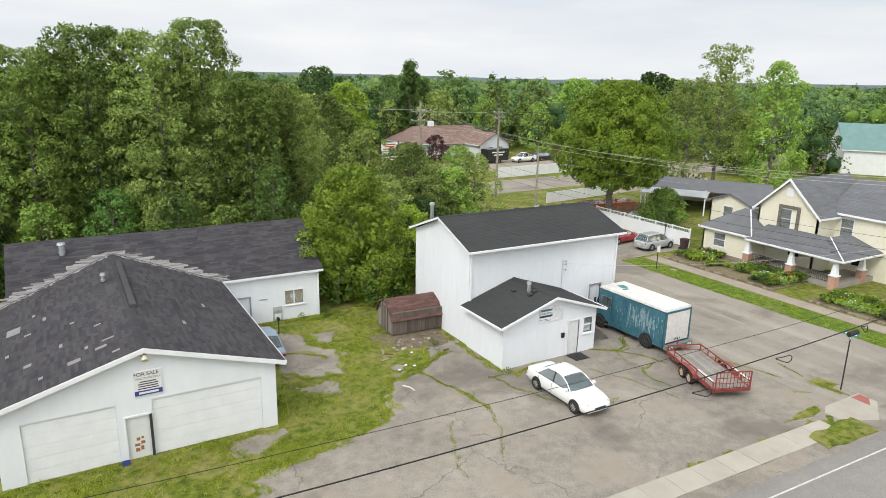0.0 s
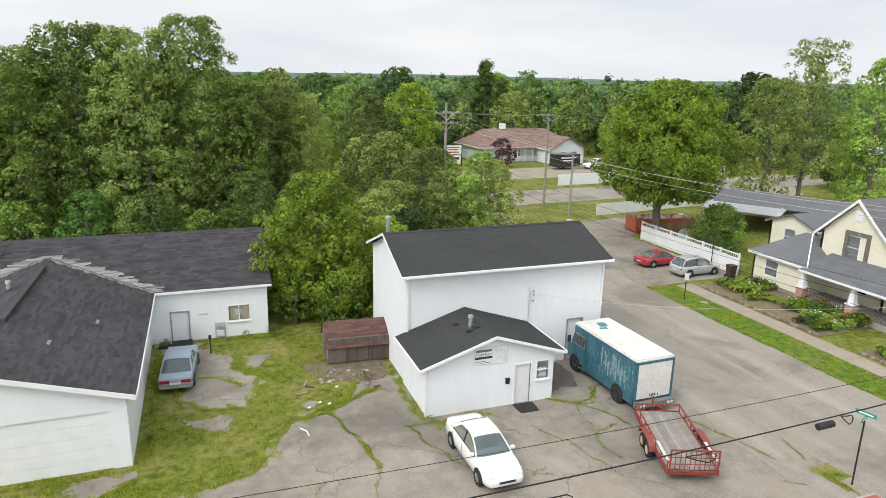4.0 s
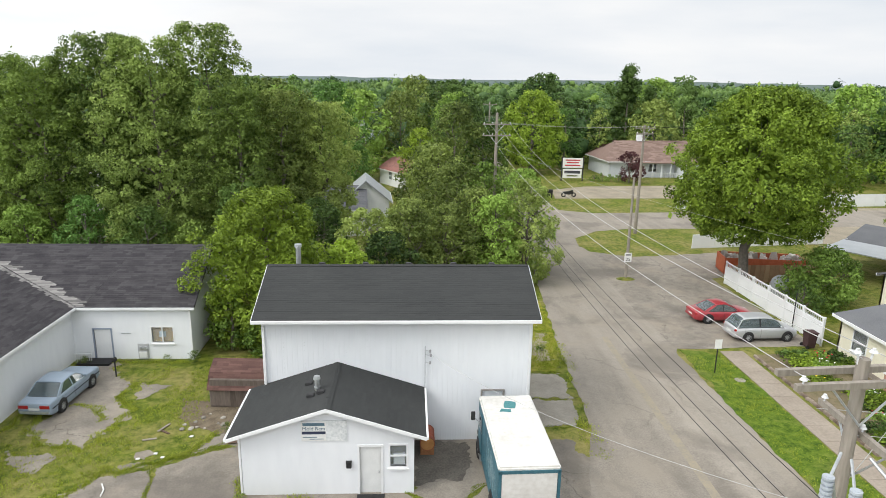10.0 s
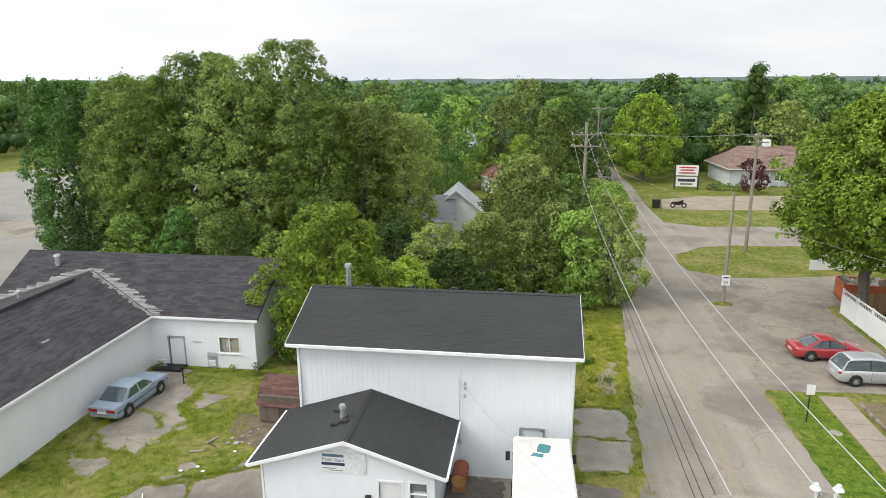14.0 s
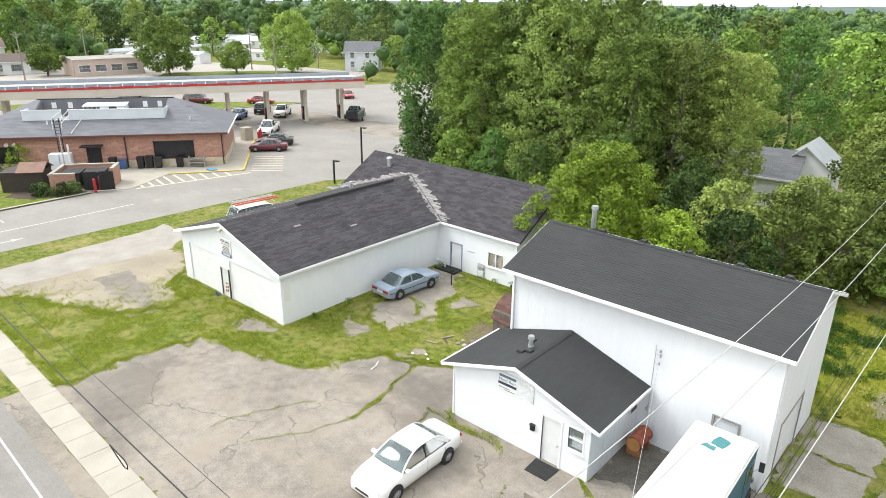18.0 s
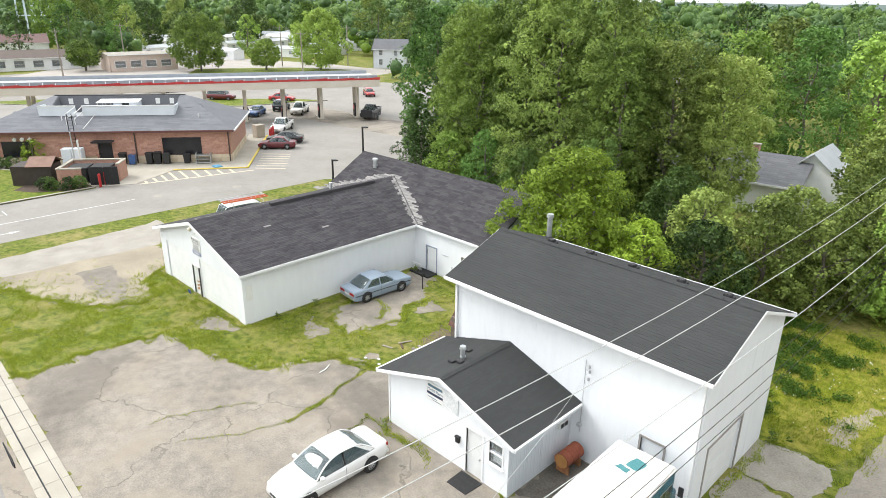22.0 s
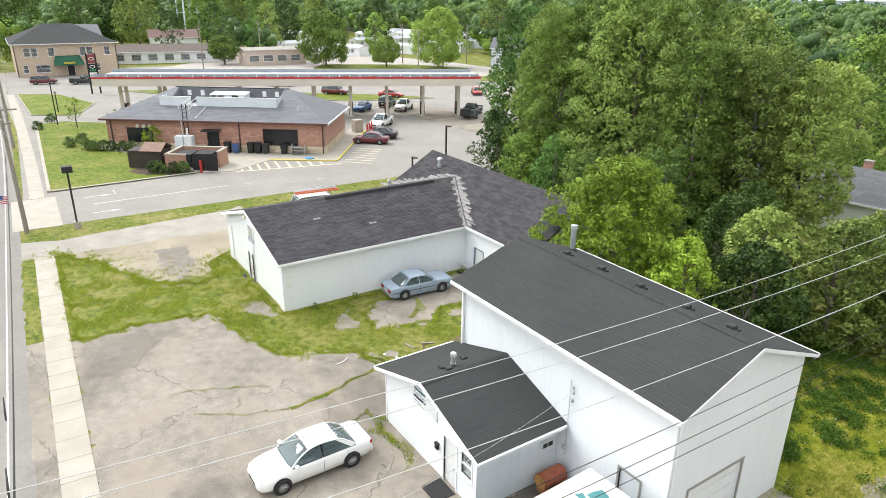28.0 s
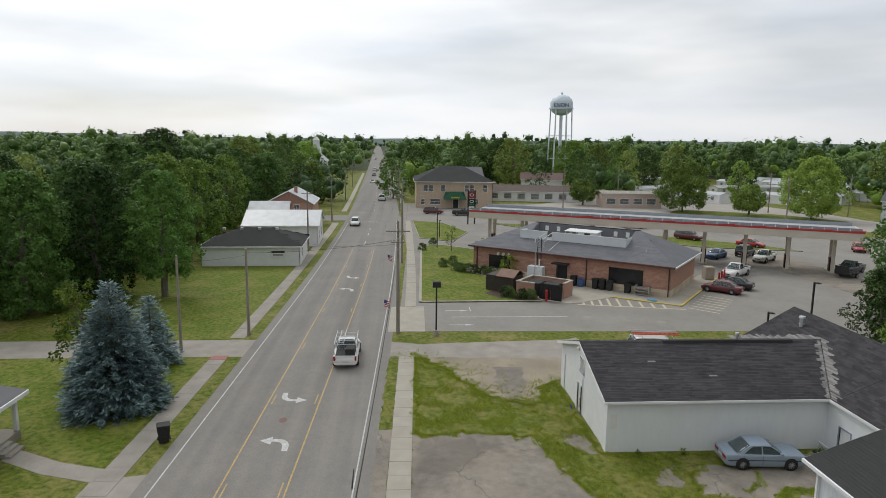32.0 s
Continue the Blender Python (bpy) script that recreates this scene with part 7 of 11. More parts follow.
# cream house on the corner: gabled block, low wing, porch
ch = house("cream_house", "cream clapboard house with grey shingle roof and a front porch", 61.2, 35.25, 0, 8.4, 5.6, 5.1, 2.8, YELLOW, SHINGLE_GREY,
           wins=(("l", 1.95, 3.4, 1.2, 1.75), ("f", 5.0, 3.6, 0.9, 1.3)), over=0.4, course=0.16)
pk = part("window_surround", M().box(-4.29, -4.21, -1.15, -0.86, 3.1, 5.5).box(-4.29, -4.21, 0.56, 0.85, 3.1, 5.5).box(-4.29, -4.21, -0.86, 0.56, 5.22, 5.5).box(-4.29, -4.21, -0.86, 0.56, 3.1, 3.32), mat("weathered_board", (0.10, 0.085, 0.07), (0.2, 0.18, 0.15), 4, 0.9), ch, "unpainted weathered boards round the window")
part("gable_vent", M().box(-4.27, -4.20, -0.3, 0.3, 6.3, 7.0), TRIM_W, ch)
for s in (1, -1):
    m = M().add([(-4.63, s * 3.2, 4.87), (-4.63, 0, 7.92), (-4.63, 0, 7.68), (-4.63, s * 3.2, 4.63), (-4.56, s * 3.2, 4.87), (-4.56, 0, 7.92), (-4.56, 0, 7.68), (-4.56, s * 3.2, 4.63)], [(0, 1, 2, 3), (7, 6, 5, 4), (0, 4, 5, 1), (1, 5, 6, 2), (2, 6, 7, 3), (3, 7, 4, 0)])
    part("rake_board", m, TRIM_W, ch)
h2 = house("cream_clapboard_wing", "long cream wing of the corner house with a grey shingle roof", 64.0, 26.5, 90, 13.0, 8.5, 5.3, 2.5, YELLOW, SHINGLE_GREY, wins=(("b", 1.0, 3.2, 1.0, 1.5), ("b", 6.0, 3.2, 1.0, 1.5)), over=0.35, course=0.18)
h3 = house("low_cream_annex", "low cream annex with a hipped grey shingle roof", 57.3, 39.4, 90, 5.0, 5.4, 2.75, 1.7, YELLOW, SHINGLE_GREY, wins=(("b", 1.3, 1.0, 1.15, 1.2),), over=0.35, hip=2.2, course=0)
part("rake_board", M().rod((-2.86, 3.08, 2.72), (-0.4, 0.1, 4.42), 0.06, 0.06, 6), TRIM_W, h3)
part("foundation", M().box(-2.55, 2.55, -2.74, 2.74, -0.1, 0.35), mat("stone_foundation", (0.20, 0.17, 0.14), (0.32, 0.28, 0.24), 4), h3)
house("cream_clapboard_block", "cream rear block of the corner house", 62.5, 42.5, 0, 7.0, 4.6, 4.4, 0.9, YELLOW, SHINGLE_GREY, wins=(("l", 1.6, 2.6, 1.0, 1.3),), over=0.3, course=0)
# porch: wraps round the corner, its hip over the turn
porch = thing("porch", "white corner porch with brick pedestals and an iron railing", "porch", 55.6, 32.7)
part("deck", M().prism([(-1.25, 4.2), (-1.25, -4.0), (5.2, -4.0), (5.2, -1.6), (1.3, -1.6), (1.3, 4.2)], -0.05, 0.42), CONC_OLD, porch)
pr_ = part("roof", M().slab([(-1.75, 4.2, 2.5), (-1.75, -4.5, 2.5), (1.35, -1.5, 3.5), (1.35, 4.2, 3.5)], 0.12), SHINGLE_GREY, porch)
part("roof", M().slab([(-1.75, -4.5, 2.5), (6.0, -4.5, 2.5), (6.0, -1.5, 3.5), (1.35, -1.5, 3.5)], 0.12), SHINGLE_GREY, porch)
shingles(porch, "shingling", SHINGLE_GREY, (-1.75, -4.5, 2.5), (0, 1, 0), (0.952, 0, 0.307), 8.7, 3.25, lambda s, q: s > q * 0.92, 0.16, 0.5, seed=77)
shingles(porch, "shingling", SHINGLE_GREY, (-1.75, -4.5, 2.5), (1, 0, 0), (0, 0.949, 0.316), 7.7, 3.15, lambda s, q: s > q * 0.95, 0.16, 0.5, seed=78)
part("hip_cap", M().rod((-1.75, -4.5, 2.53), (1.35, -1.5, 3.53), 0.05, 0.05, 6), TRIM_W, porch)
part("beam", M().box(-1.4, -1.2, -4.0, 4.2, 2.2, 2.42), TRIM_W, porch)
part("beam", M().box(-1.2, 5.2, -4.05, -3.85, 2.2, 2.42), TRIM_W, porch)
part("fascia", M().box(-1.80, -1.75, -4.5, 4.2, 2.36, 2.51), TRIM_W, porch)
part("fascia", M().box(-1.80, 6.0, -4.55, -4.5, 2.36, 2.51), TRIM_W, porch)
for x, y in ((-1.3, 4.05), (-1.3, -0.05), (-1.3, -3.75), (2.6, -3.75)):
    cb = part("pedestal", M().box(x - 0.28, x + 0.28, y - 0.28, y + 0.28, 0.0, 1.1), BRICK, porch)
    part("cap", M().box(x - 0.33, x + 0.33, y - 0.33, y + 0.33, 1.1, 1.19), TRIM_W, cb)
    part("column", M().loft([[(x + i * r, y + j * r, z) for i, j in ((-1, -1), (1, -1), (1, 1), (-1, 1))] for r, z in ((0.23, 1.19), (0.13, 2.2))]), TRIM_W, porch)
for y0, y1 in ((0.3, 3.7), (-3.4, -1.6)):
    part("rail", M().rod((-1.25, y0, 1.18), (-1.25, y1, 1.18), 0.025, 0.025, 6), IRON, porch)
    part("rail", M().rod((-1.25, y0, 0.52), (-1.25, y1, 0.52), 0.02, 0.02, 6), IRON, porch)
    for k in range(int((y1 - y0) / 0.16)):
        part("baluster", M().rod((-1.25, y0 + 0.08 + 0.16 * k, 0.52), (-1.25, y0 + 0.08 + 0.16 * k, 1.18), 0.011, 0.011, 4), IRON, porch)
for k in range(3):
    part("step", M().box(-1.25 - 0.3 * (k + 1), -1.25 - 0.3 * k, -1.5, -0.5, -0.05, 0.42 - 0.14 * (k + 1)), CONC_OLD, porch)
part("porch_window", M().box(1.28, 1.34, 1.0, 1.9, 1.2, 2.1), WINDARK, porch)
part("porch_window", M().box(3.9, 4.02, -3.2, -2.2, 1.0, 2.1), WINDARK, porch)

# white vinyl fence with a lattice top, running along the car park
FENCE = mat("white_vinyl", (0.70, 0.71, 0.71), (0.80, 0.81, 0.81), 0.8, 0.45)
fence = thing("vinyl_fence", "white vinyl privacy fence with a lattice top", "fence", 54.6, 50.0)
for k in range(7):
    y = -6.6 + 2.2 * k
    part("post", M().box(-0.06, 0.06, y - 0.06, y + 0.06, -0.2, 1.95), FENCE, fence)
    if k < 6:
        part("panel", M().box(-0.025, 0.025, y + 0.06, y + 2.14, 0.05, 1.45), FENCE, fence)
        part("top_rail", M().box(-0.04, 0.04, y + 0.06, y + 2.14, 1.80, 1.88), FENCE, fence)
        part("mid_rail", M().box(-0.04, 0.04, y + 0.06, y + 2.14, 1.42, 1.50), FENCE, fence)
        for j in range(9):
            yy = y + 0.15 + 0.22 * j
            part("lattice_bar", M().rod((0, yy, 1.5), (0, yy + 0.14, 1.8), 0.012, 0.012, 4), FENCE, fence)
            part("lattice_bar", M().rod((0, yy + 0.14, 1.5), (0, yy, 1.8), 0.012, 0.012, 4), FENCE, fence)
fp = thing("fence_post_pipe", "thin dark steel post at the fence", "post", 54.4, 46.3)
part("post", M().rod((0, 0, -0.2), (0, 0, 2.6), 0.035, 0.035, 8), IRON, fp)
FB = mat("brown_fence_wood", (0.25, 0.15, 0.085), (0.38, 0.25, 0.15), 2.5, 0.85, objvar=0.4)
bfence = thing("board_fence", "brown board fence beside the container", "fence", 58.8, 56.9)
for k in range(18):
    part("board", M().box(-3.6 + 0.41 * k, -3.6 + 0.41 * k + 0.38, -0.02, 0.02, 0, 1.5), FB, bfence)
bin_ = thing("dumpster", "orange-red open waste container full of rubble", "dumpster", 59.2, 59.7, 0, -9)
ORANGE = mat("orange_paint", (0.40, 0.085, 0.035), (0.52, 0.15, 0.07), 3, 0.6)
part("floor", M().box(-3.4, 3.4, -1.2, 1.2, 0.1, 0.25), ORANGE, bin_)
for y in (-1.2, 1.14):
    part("side", M().box(-3.4, 3.4, y, y + 0.06, 0.1, 1.55), ORANGE, bin_)
    for k in range(10):
        part("rib", M().box(-3.35 + 0.73 * k, -3.25 + 0.73 * k, y - 0.05 if y < 0 else y + 0.06, y if y < 0 else y + 0.11, 0.1, 1.55), ORANGE, bin_)
for x in (-3.4, 3.34):
    part("end", M().box(x, x + 0.06, -1.2, 1.2, 0.1, 1.55), ORANGE, bin_)
rb = M()
rr = random.Random(4)
for k in range(60):
    x, y, s = rr.uniform(-3.1, 3.1), rr.uniform(-0.95, 0.95), rr.uniform(0.1, 0.4)
    rb.loft([[(x - s, y - s * .6, 1.1), (x + s, y - s * .5, 1.1), (x + s * .8, y + s * .6, 1.1), (x - s * .7, y + s * .6, 1.1)], [(x - s * .6, y - s * .4, 1.5 + s * rr.random()), (x + s * .6, y - s * .4, 1.45 + s * rr.random()), (x + s * .5, y + s * .4, 1.5 + s * .5), (x - s * .5, y + s * .4, 1.5)]])
part("rubble", rb, mat("pale_rubble", (0.35, 0.32, 0.28), (0.65, 0.62, 0.58), 3, island=0.5), bin_, kind="stuff")
cp = thing("carport", "long low carport with a white and grey roof", "carport", 74.5, 57.3, 0, -57)
part("roof", M().slab([(-7.5, -3.0, 2.5), (7.5, -3.0, 2.5), (7.5, 1.0, 3.5), (-7.5, 1.0, 3.5)], 0.1).slab([(7.5, 5.0, 2.5), (-7.5, 5.0, 2.5), (-7.5, 1.0, 3.5), (7.5, 1.0, 3.5)], 0.1), SHINGLE_GREY, cp)
part("awning", M().slab([(-7.5, -6.6, 2.3), (0.5, -6.6, 2.3), (0.5, -3.05, 2.55), (-7.5, -3.05, 2.55)], 0.08), METALROOF, cp)
for x, y in ((-7.3, -6.4), (0.3, -6.4), (-7.4, -2.7), (0, -2.8), (7.2, -2.8), (7.2, 4.7), (-7.4, 4.7)):
    part("post", M().box(x - 0.07, x + 0.07, y - 0.07, y + 0.07, 0, 2.6), TRIM_W, cp)
part("rear_wall", M().box(-7.2, 7.2, 4.5, 4.6, 0, 2.55), TAN, cp)
dome = solo("propane_dome", M().loft([[(57.6 + r * math.cos(a * math.pi / 6), 53.6 + r * math.sin(a * math.pi / 6), z) for a in range(12)] for r, z in ((0.8, 0.0), (0.8, 0.9), (0.65, 1.3), (0.35, 1.55), (0.05, 1.62))]), METALROOF, "pale grey domed tank behind the fence", "tank", smooth=True)
wb = thing("wheelie_bin", "dark brown wheeled refuse bin beside the fence", "bin", 53.7, 43.2)
part("body", M().loft([[(-0.24, -0.26, 0.05), (0.24, -0.26, 0.05), (0.24, 0.26, 0.05), (-0.24, 0.26, 0.05)], [(-0.31, -0.33, 1.0), (0.31, -0.33, 1.0), (0.31, 0.33, 1.0), (-0.31, 0.33, 1.0)]]), mat("brown_plastic", (0.045, 0.022, 0.022), (0.075, 0.04, 0.04)), wb, bevel=0.02)
part("lid", M().box(-0.34, 0.36, -0.35, 0.35, 1.0, 1.08), bpy.data.materials["brown_plastic"], wb, bevel=0.02)
for s in (1, -1):
    part("bin_wheel", M().rod((-0.28, s * 0.28, 0.12), (-0.28, s * 0.33, 0.12), 0.12, 0.12, 12), BLACK, wb)
# green-roofed hall and yard far right
house("green_roof_hall", "cream hall with a green ribbed metal roof", 140.4, 66.3, -51.3, 22, 16, 4.5, 4.4, TRIM_W, GREENROOF, course=0, category="building")
sheet("yard_far", [(70, 70), (96, 74), (110, 92), (84, 90)], 0.012, GRAVEL, "pale gravel yard", "pavement")
house("storage_shed", "pale open storage shed with sand bays", 128.0, 92.0, 5, 14, 8, 3.6, 0.8, BLUEWHITE, METALROOF, course=0, category="building", door=("f", 4.5, 3.0, 2.6, mat("green_door", (0.02, 0.09, 0.07), (0.03, 0.12, 0.09))))
# long white wall before the ranch house's road
lw = thing("white_wall", "long low white panel fence along the grass", "fence", 80.5, 91.0, 0, 5)
for k in range(12):
    part("panel", M().box(-17 + 2.9 * k, -14.15 + 2.9 * k, -0.04, 0.04, 0, 1.7), FENCE, lw)
lw2 = thing("white_wall", "low white panel fence at the grass island", "fence", 64.2, 69.4, 0, 8)
for k in range(6):
    part("panel", M().box(-7.5 + 2.5 * k, -5.05 + 2.5 * k, -0.04, 0.04, 0, 1.4), FENCE, lw2)

# brown-roofed ranch house beyond the crossing
rh = house("ranch_house", "low pale ranch house with a wide brown roof", 72.6, 124.0, 4, 20, 11, 3.0, 2.9, BLUEWHITE, BROWNROOF, wins=(("f", 3.0, 1.0, 1.4, 1.3), ("f", 7.0, 1.0, 1.4, 1.3), ("f", 15.5, 1.0, 1.4, 1.3)), door=("f", 12, 1.0, 2.1), hip=3.0, course=0.35, over=0.6)
rg_ = house("gabled_ranch_wing", "gabled front wing of the ranch house with a porch", 78.6, 117.0, 94, 8, 7.5, 2.9, 2.2, BLUEWHITE, BROWNROOF, wins=(("l", 2.2, 0.9, 1.2, 1.4), ("l", 4.6, 0.9, 1.2, 1.4)), course=0.35, over=0.5)
part("cupola", M().box(-3.2, -2.2, -0.5, 0.5, 5.8, 6.9), TRIM_W, rh)
rp = thing("porch_rail", "white porch posts and railing of the ranch house", "porch", 71.1, 117.2)
for k in range(6):
    part("post", M().box(-4 + 1.6 * k, -3.88 + 1.6 * k, 0, 0.12, 0, 2.7), TRIM_W, rp)
part("rail", M().box(-4, 4.1, 0.02, 0.1, 0.85, 0.95), TRIM_W, rp)
for k in range(26):
    part("picket", M().box(-3.95 + 0.31 * k, -3.9 + 0.31 * k, 0.04, 0.08, 0.1, 0.9), TRIM_W, rp)
part("roof", M().slab([(-4.4, -0.3, 2.7), (4.4, -0.3, 2.7), (4.4, 2.0, 3.1), (-4.4, 2.0, 3.1)], 0.1), BROWNROOF, rp)
rs = thing("road_sign", "white two-panel roadside sign with red and dark lettering bars", "sign", 55.4, 113.5, 0, -4)
for x in (-1.75, 1.75):
    part("post", M().box(x - 0.09, x + 0.09, -0.09, 0.09, -0.1, 4.0), DARK, rs)
part("upper_panel", M().box(-1.65, 1.65, -0.12, 0.02, 2.2, 3.8), SIGNW, rs)
part("lower_panel", M().box(-1.55, 1.55, -0.12, 0.02, 0.5, 2.0), SIGNW, rs)
SRED = plain("sign_red", (0.45, 0.04, 0.05))
for z, w, mtr in ((3.45, 1.2, SRED), (3.05, 1.0, SRED), (2.6, 1.25, SRED)):
    part("text_line", M().box(-w, w, -0.13, -0.12, z - 0.1, z + 0.1), mtr, rs)
part("text_line", M().box(-1.3, 1.3, -0.13, -0.12, 1.25, 1.7), INK, rs)
part("text_line", M().box(-0.9, 0.9, -0.13, -0.12, 0.75, 1.0), plain("olive_ink", (0.15, 0.16, 0.07)), rs)
bx = thing("cargo_trailer", "black enclosed cargo trailer parked before the ranch house", "trailer", 74.6, 106.6, 0, 4)
part("body", M().box(-2.6, 2.6, -1.1, 1.1, 0.5, 2.7), P_BLACK, bx, bevel=0.06)
for w, z in ((1.5, 2.0), (1.1, 1.5)):
    part("text_line", M().box(-w, w, -1.115, -1.1, z, z + 0.2), SIGNW, bx)
for px in (-0.5, 0.4):
    for q in (-1.05, 1.05):
        part("wheel", ring_solid([(0.18, -0.1), (0.34, -0.1), (0.34, 0.1), (0.18, 0.1)]), BLACK, bx).matrix_local = pose(px, q, 0.34)
part("tongue", M().rod((2.6, 0, 0.55), (3.7, 0, 0.5), 0.06, 0.06, 6), BLACK, bx)
car("pickup_truck", "white pickup truck parked before the ranch house", 80.8, 105.6, 184, P_WHITE, 5.5, 1.95, 1.85, "pickup", wheel_r=0.39)
car("suv_car", "dark car parked before the ranch house", 86.4, 106.4, 4, P_BLACK, 4.7, 1.85, 1.65, "suv")
tb = thing("litter_bin", "dark litter bin at the car park's edge", "bin", 48.3, 97.6)
part("body", M().rod((0, 0, 0), (0, 0, 1.1), 0.5, 0.55, 14), BLACK, tb)
mo = thing("motorcycle", "dark touring motorcycle parked on the gravel", "motorcycle", 51.2, 97.8, 0, 5)
for x in (-0.75, 0.75):
    part("wheel", ring_solid([(0.2, -0.07), (0.33, -0.07), (0.33, 0.07), (0.2, 0.07)]), BLACK, mo).matrix_local = pose(x, 0, 0.33)
part("body", M().loft([[(-0.9, -0.12, 0.55), (-0.9, 0.12, 0.55), (-0.9, 0.1, 0.8), (-0.9, -0.1, 0.8)], [(0, -0.2, 0.35), (0, 0.2, 0.35), (0, 0.17, 0.85), (0, -0.17, 0.85)], [(0.6, -0.12, 0.55), (0.6, 0.12, 0.55), (0.6, 0.1, 1.05), (0.6, -0.1, 1.05)]]), P_BLACK, mo)
part("fork", M().rod((0.75, 0, 0.33), (0.5, 0, 1.1), 0.04, 0.04, 6), CHROME, mo)
part("handlebar", M().rod((0.45, -0.4, 1.15), (0.45, 0.4, 1.15), 0.02, 0.02, 6), STEEL, mo)

# houses among the trees to the north
house("grey_roof_house", "low house with a grey roof half hidden by bushes", 17.0, 76.3, 6, 13, 7.5, 2.9, 1.9, TRIM_W, SHINGLE_GREY, chimney=(1.5, 1.0, 0.4), course=0.3)
house("white_gable_house", "small white gabled house among the trees", 23.6, 79.3, 94, 6, 5, 3.2, 2.2, TRIM_W, METALROOF, course=0)
house("red_roof_cottage", "white cottage with a faded red roof", 28.0, 108.0, -60, 7.5, 5.5, 2.5, 1.6, TRIM_W, mat("faded_red_roof", (0.15, 0.08, 0.07), (0.38, 0.17, 0.14)), wins=(("f", 3, 1, 1, 1.1), ("r", 2.4, 1, 1, 1.1)), course=0)
house("far_house", "pale house far off among trees", 20, 175, 20, 9, 8, 5.5, 2.5, BLUEWHITE, SHINGLE_GREY, wins=(("f", 2, 1, 1, 1.4), ("f", 5, 1, 1, 1.4), ("f", 3.5, 3.6, 1, 1.4)), course=0)

# ---- south side of the main road ----
wh = house("white_workshop", "white block building with a dark hipped roof", -52.5, -4.1, 92, 13.4, 10, 2.9, 1.9, TRIM_W, SHINGLE, hip=4.5, course=0.3, category="building", wins=(("r", 2.5, 0.9, 1.2, 1.3),))
sw = part("sign_panel", M().box(-1.1 + 3.7, 1.1 + 3.7, -5.06, -5.02, 1.2, 2.4), SIGNW, wh, "white sign with dark lettering bars")
part("text_line", M().box(2.8, 4.6, -5.07, -5.06, 1.85, 2.15), INK, sw)
part("text_line", M().box(3.0, 4.4, -5.07, -5.06, 1.5, 1.65), INK, sw)
for x in (-4.5, -2.0, 0.5, 3.0):
    part("roof_vent", M().box(x - 0.2, x + 0.2, -0.8, -0.4, 4.5, 4.85), METALROOF, wh)
house("white_hall", "white building with a white metal roof", -69.5, -3.0, 92, 12, 10, 3.6, 2.0, TRIM_W, METALROOF, course=0, category="building", wins=(("r", 2, 1, 1.2, 1.4), ("r", 6, 1, 1.2, 1.4)))
bh = house("brick_house", "red brick two-storey house with a white metal roof", -91.0, -5.0, 2, 13, 9, 5.2, 2.4, BRICK, METALROOF, course=0, wins=(("r", 2, 3.4, 1.0, 1.5), ("r", 5.5, 3.4, 1.0, 1.5), ("r", 2, 0.9, 1.0, 1.5)), chimney=(3, 1, 0.6))
house("white_gabled_wing", "white-gabled front wing of the brick house", -83.0, -8.0, 92, 7, 6, 4.0, 1.8, TRIM_W, METALROOF, course=0, wins=(("f", 1.2, 1.0, 1.0, 1.3), ("f", 4.2, 1.0, 1.0, 1.3)))
cs = house("church", "white church with a square steeple far up the road", -285, -24, 0, 14, 9, 7, 4, TRIM_W, METALROOF, course=0, category="church")
part("steeple", M().box(1.6, 5.9, -2.15, 2.15, 8.5, 13.2).box(2.3, 5.2, -1.45, 1.45, 13.2, 16.6).loft([[(2.1, -1.65, 16.6), (5.4, -1.65, 16.6), (5.4, 1.65, 16.6), (2.1, 1.65, 16.6)], [(3.4, -0.35, 18.4), (4.1, -0.35, 18.4), (4.1, 0.35, 18.4), (3.4, 0.35, 18.4)]]), TRIM_W, cs)
ph = thing("porch_house", "small house with a white-posted porch and a grey roof", "house", 12.0, -9.6)
part("roof", M().slab([(-6.3, -3.0, 4.3), (6.0, -3.0, 4.3), (6.0, 4.4, 2.85), (-6.3, 4.4, 2.85)], 0.15), SHINGLE_GREY, ph)
part("fascia", M().box(-6.32, 6.0, 4.38, 4.46, 2.62, 2.86), TRIM_W, ph)
part("wall", M().box(-5.6, 5.6, -3.0, 1.4, 0, 3.1), TRIM_W, ph)
part("deck", M().box(-5.9, 5.6, 1.4, 4.0, 0, 0.55), CONC_OLD, ph)
for x in (-5.75, -2.0, 2.0, 5.4):
    part("post", M().box(x - 0.11, x + 0.11, 3.75, 3.97, 0.55, 2.7), TRIM_W, ph)
for k in range(3):
    part("step", M().box(-4.6, -3.2, 4.0 + 0.3 * k, 4.3 + 0.3 * k, 0, 0.42 - 0.14 * k), CONC_OLD, ph)
sheet("path_south", [(7.6, -5.0), (9.0, -5.1), (10.6, -2.2), (11.6, 0.9), (10.2, 1.0), (9.3, -1.8)], 0.02, CONC_OLD, "concrete garden path", "path")
bn = thing("wheelie_bin", "black wheeled refuse bin on the verge", "bin", 7.0, 3.0, 0, 20)
part("body", M().loft([[(-0.25, -0.27, 0.05), (0.25, -0.27, 0.05), (0.25, 0.27, 0.05), (-0.25, 0.27, 0.05)], [(-0.33, -0.36, 1.05), (0.33, -0.36, 1.05), (0.33, 0.36, 1.05), (-0.33, 0.36, 1.05)]]), BLACK, bn, bevel=0.02)
part("lid", M().box(-0.36, 0.40, -0.38, 0.38, 1.05, 1.14), BLACK, bn, bevel=0.03)
for s in (1, -1):
    part("bin_wheel", M().rod((-0.3, s * 0.3, 0.13), (-0.3, s * 0.36, 0.13), 0.13, 0.13, 12), BLACK, bn)

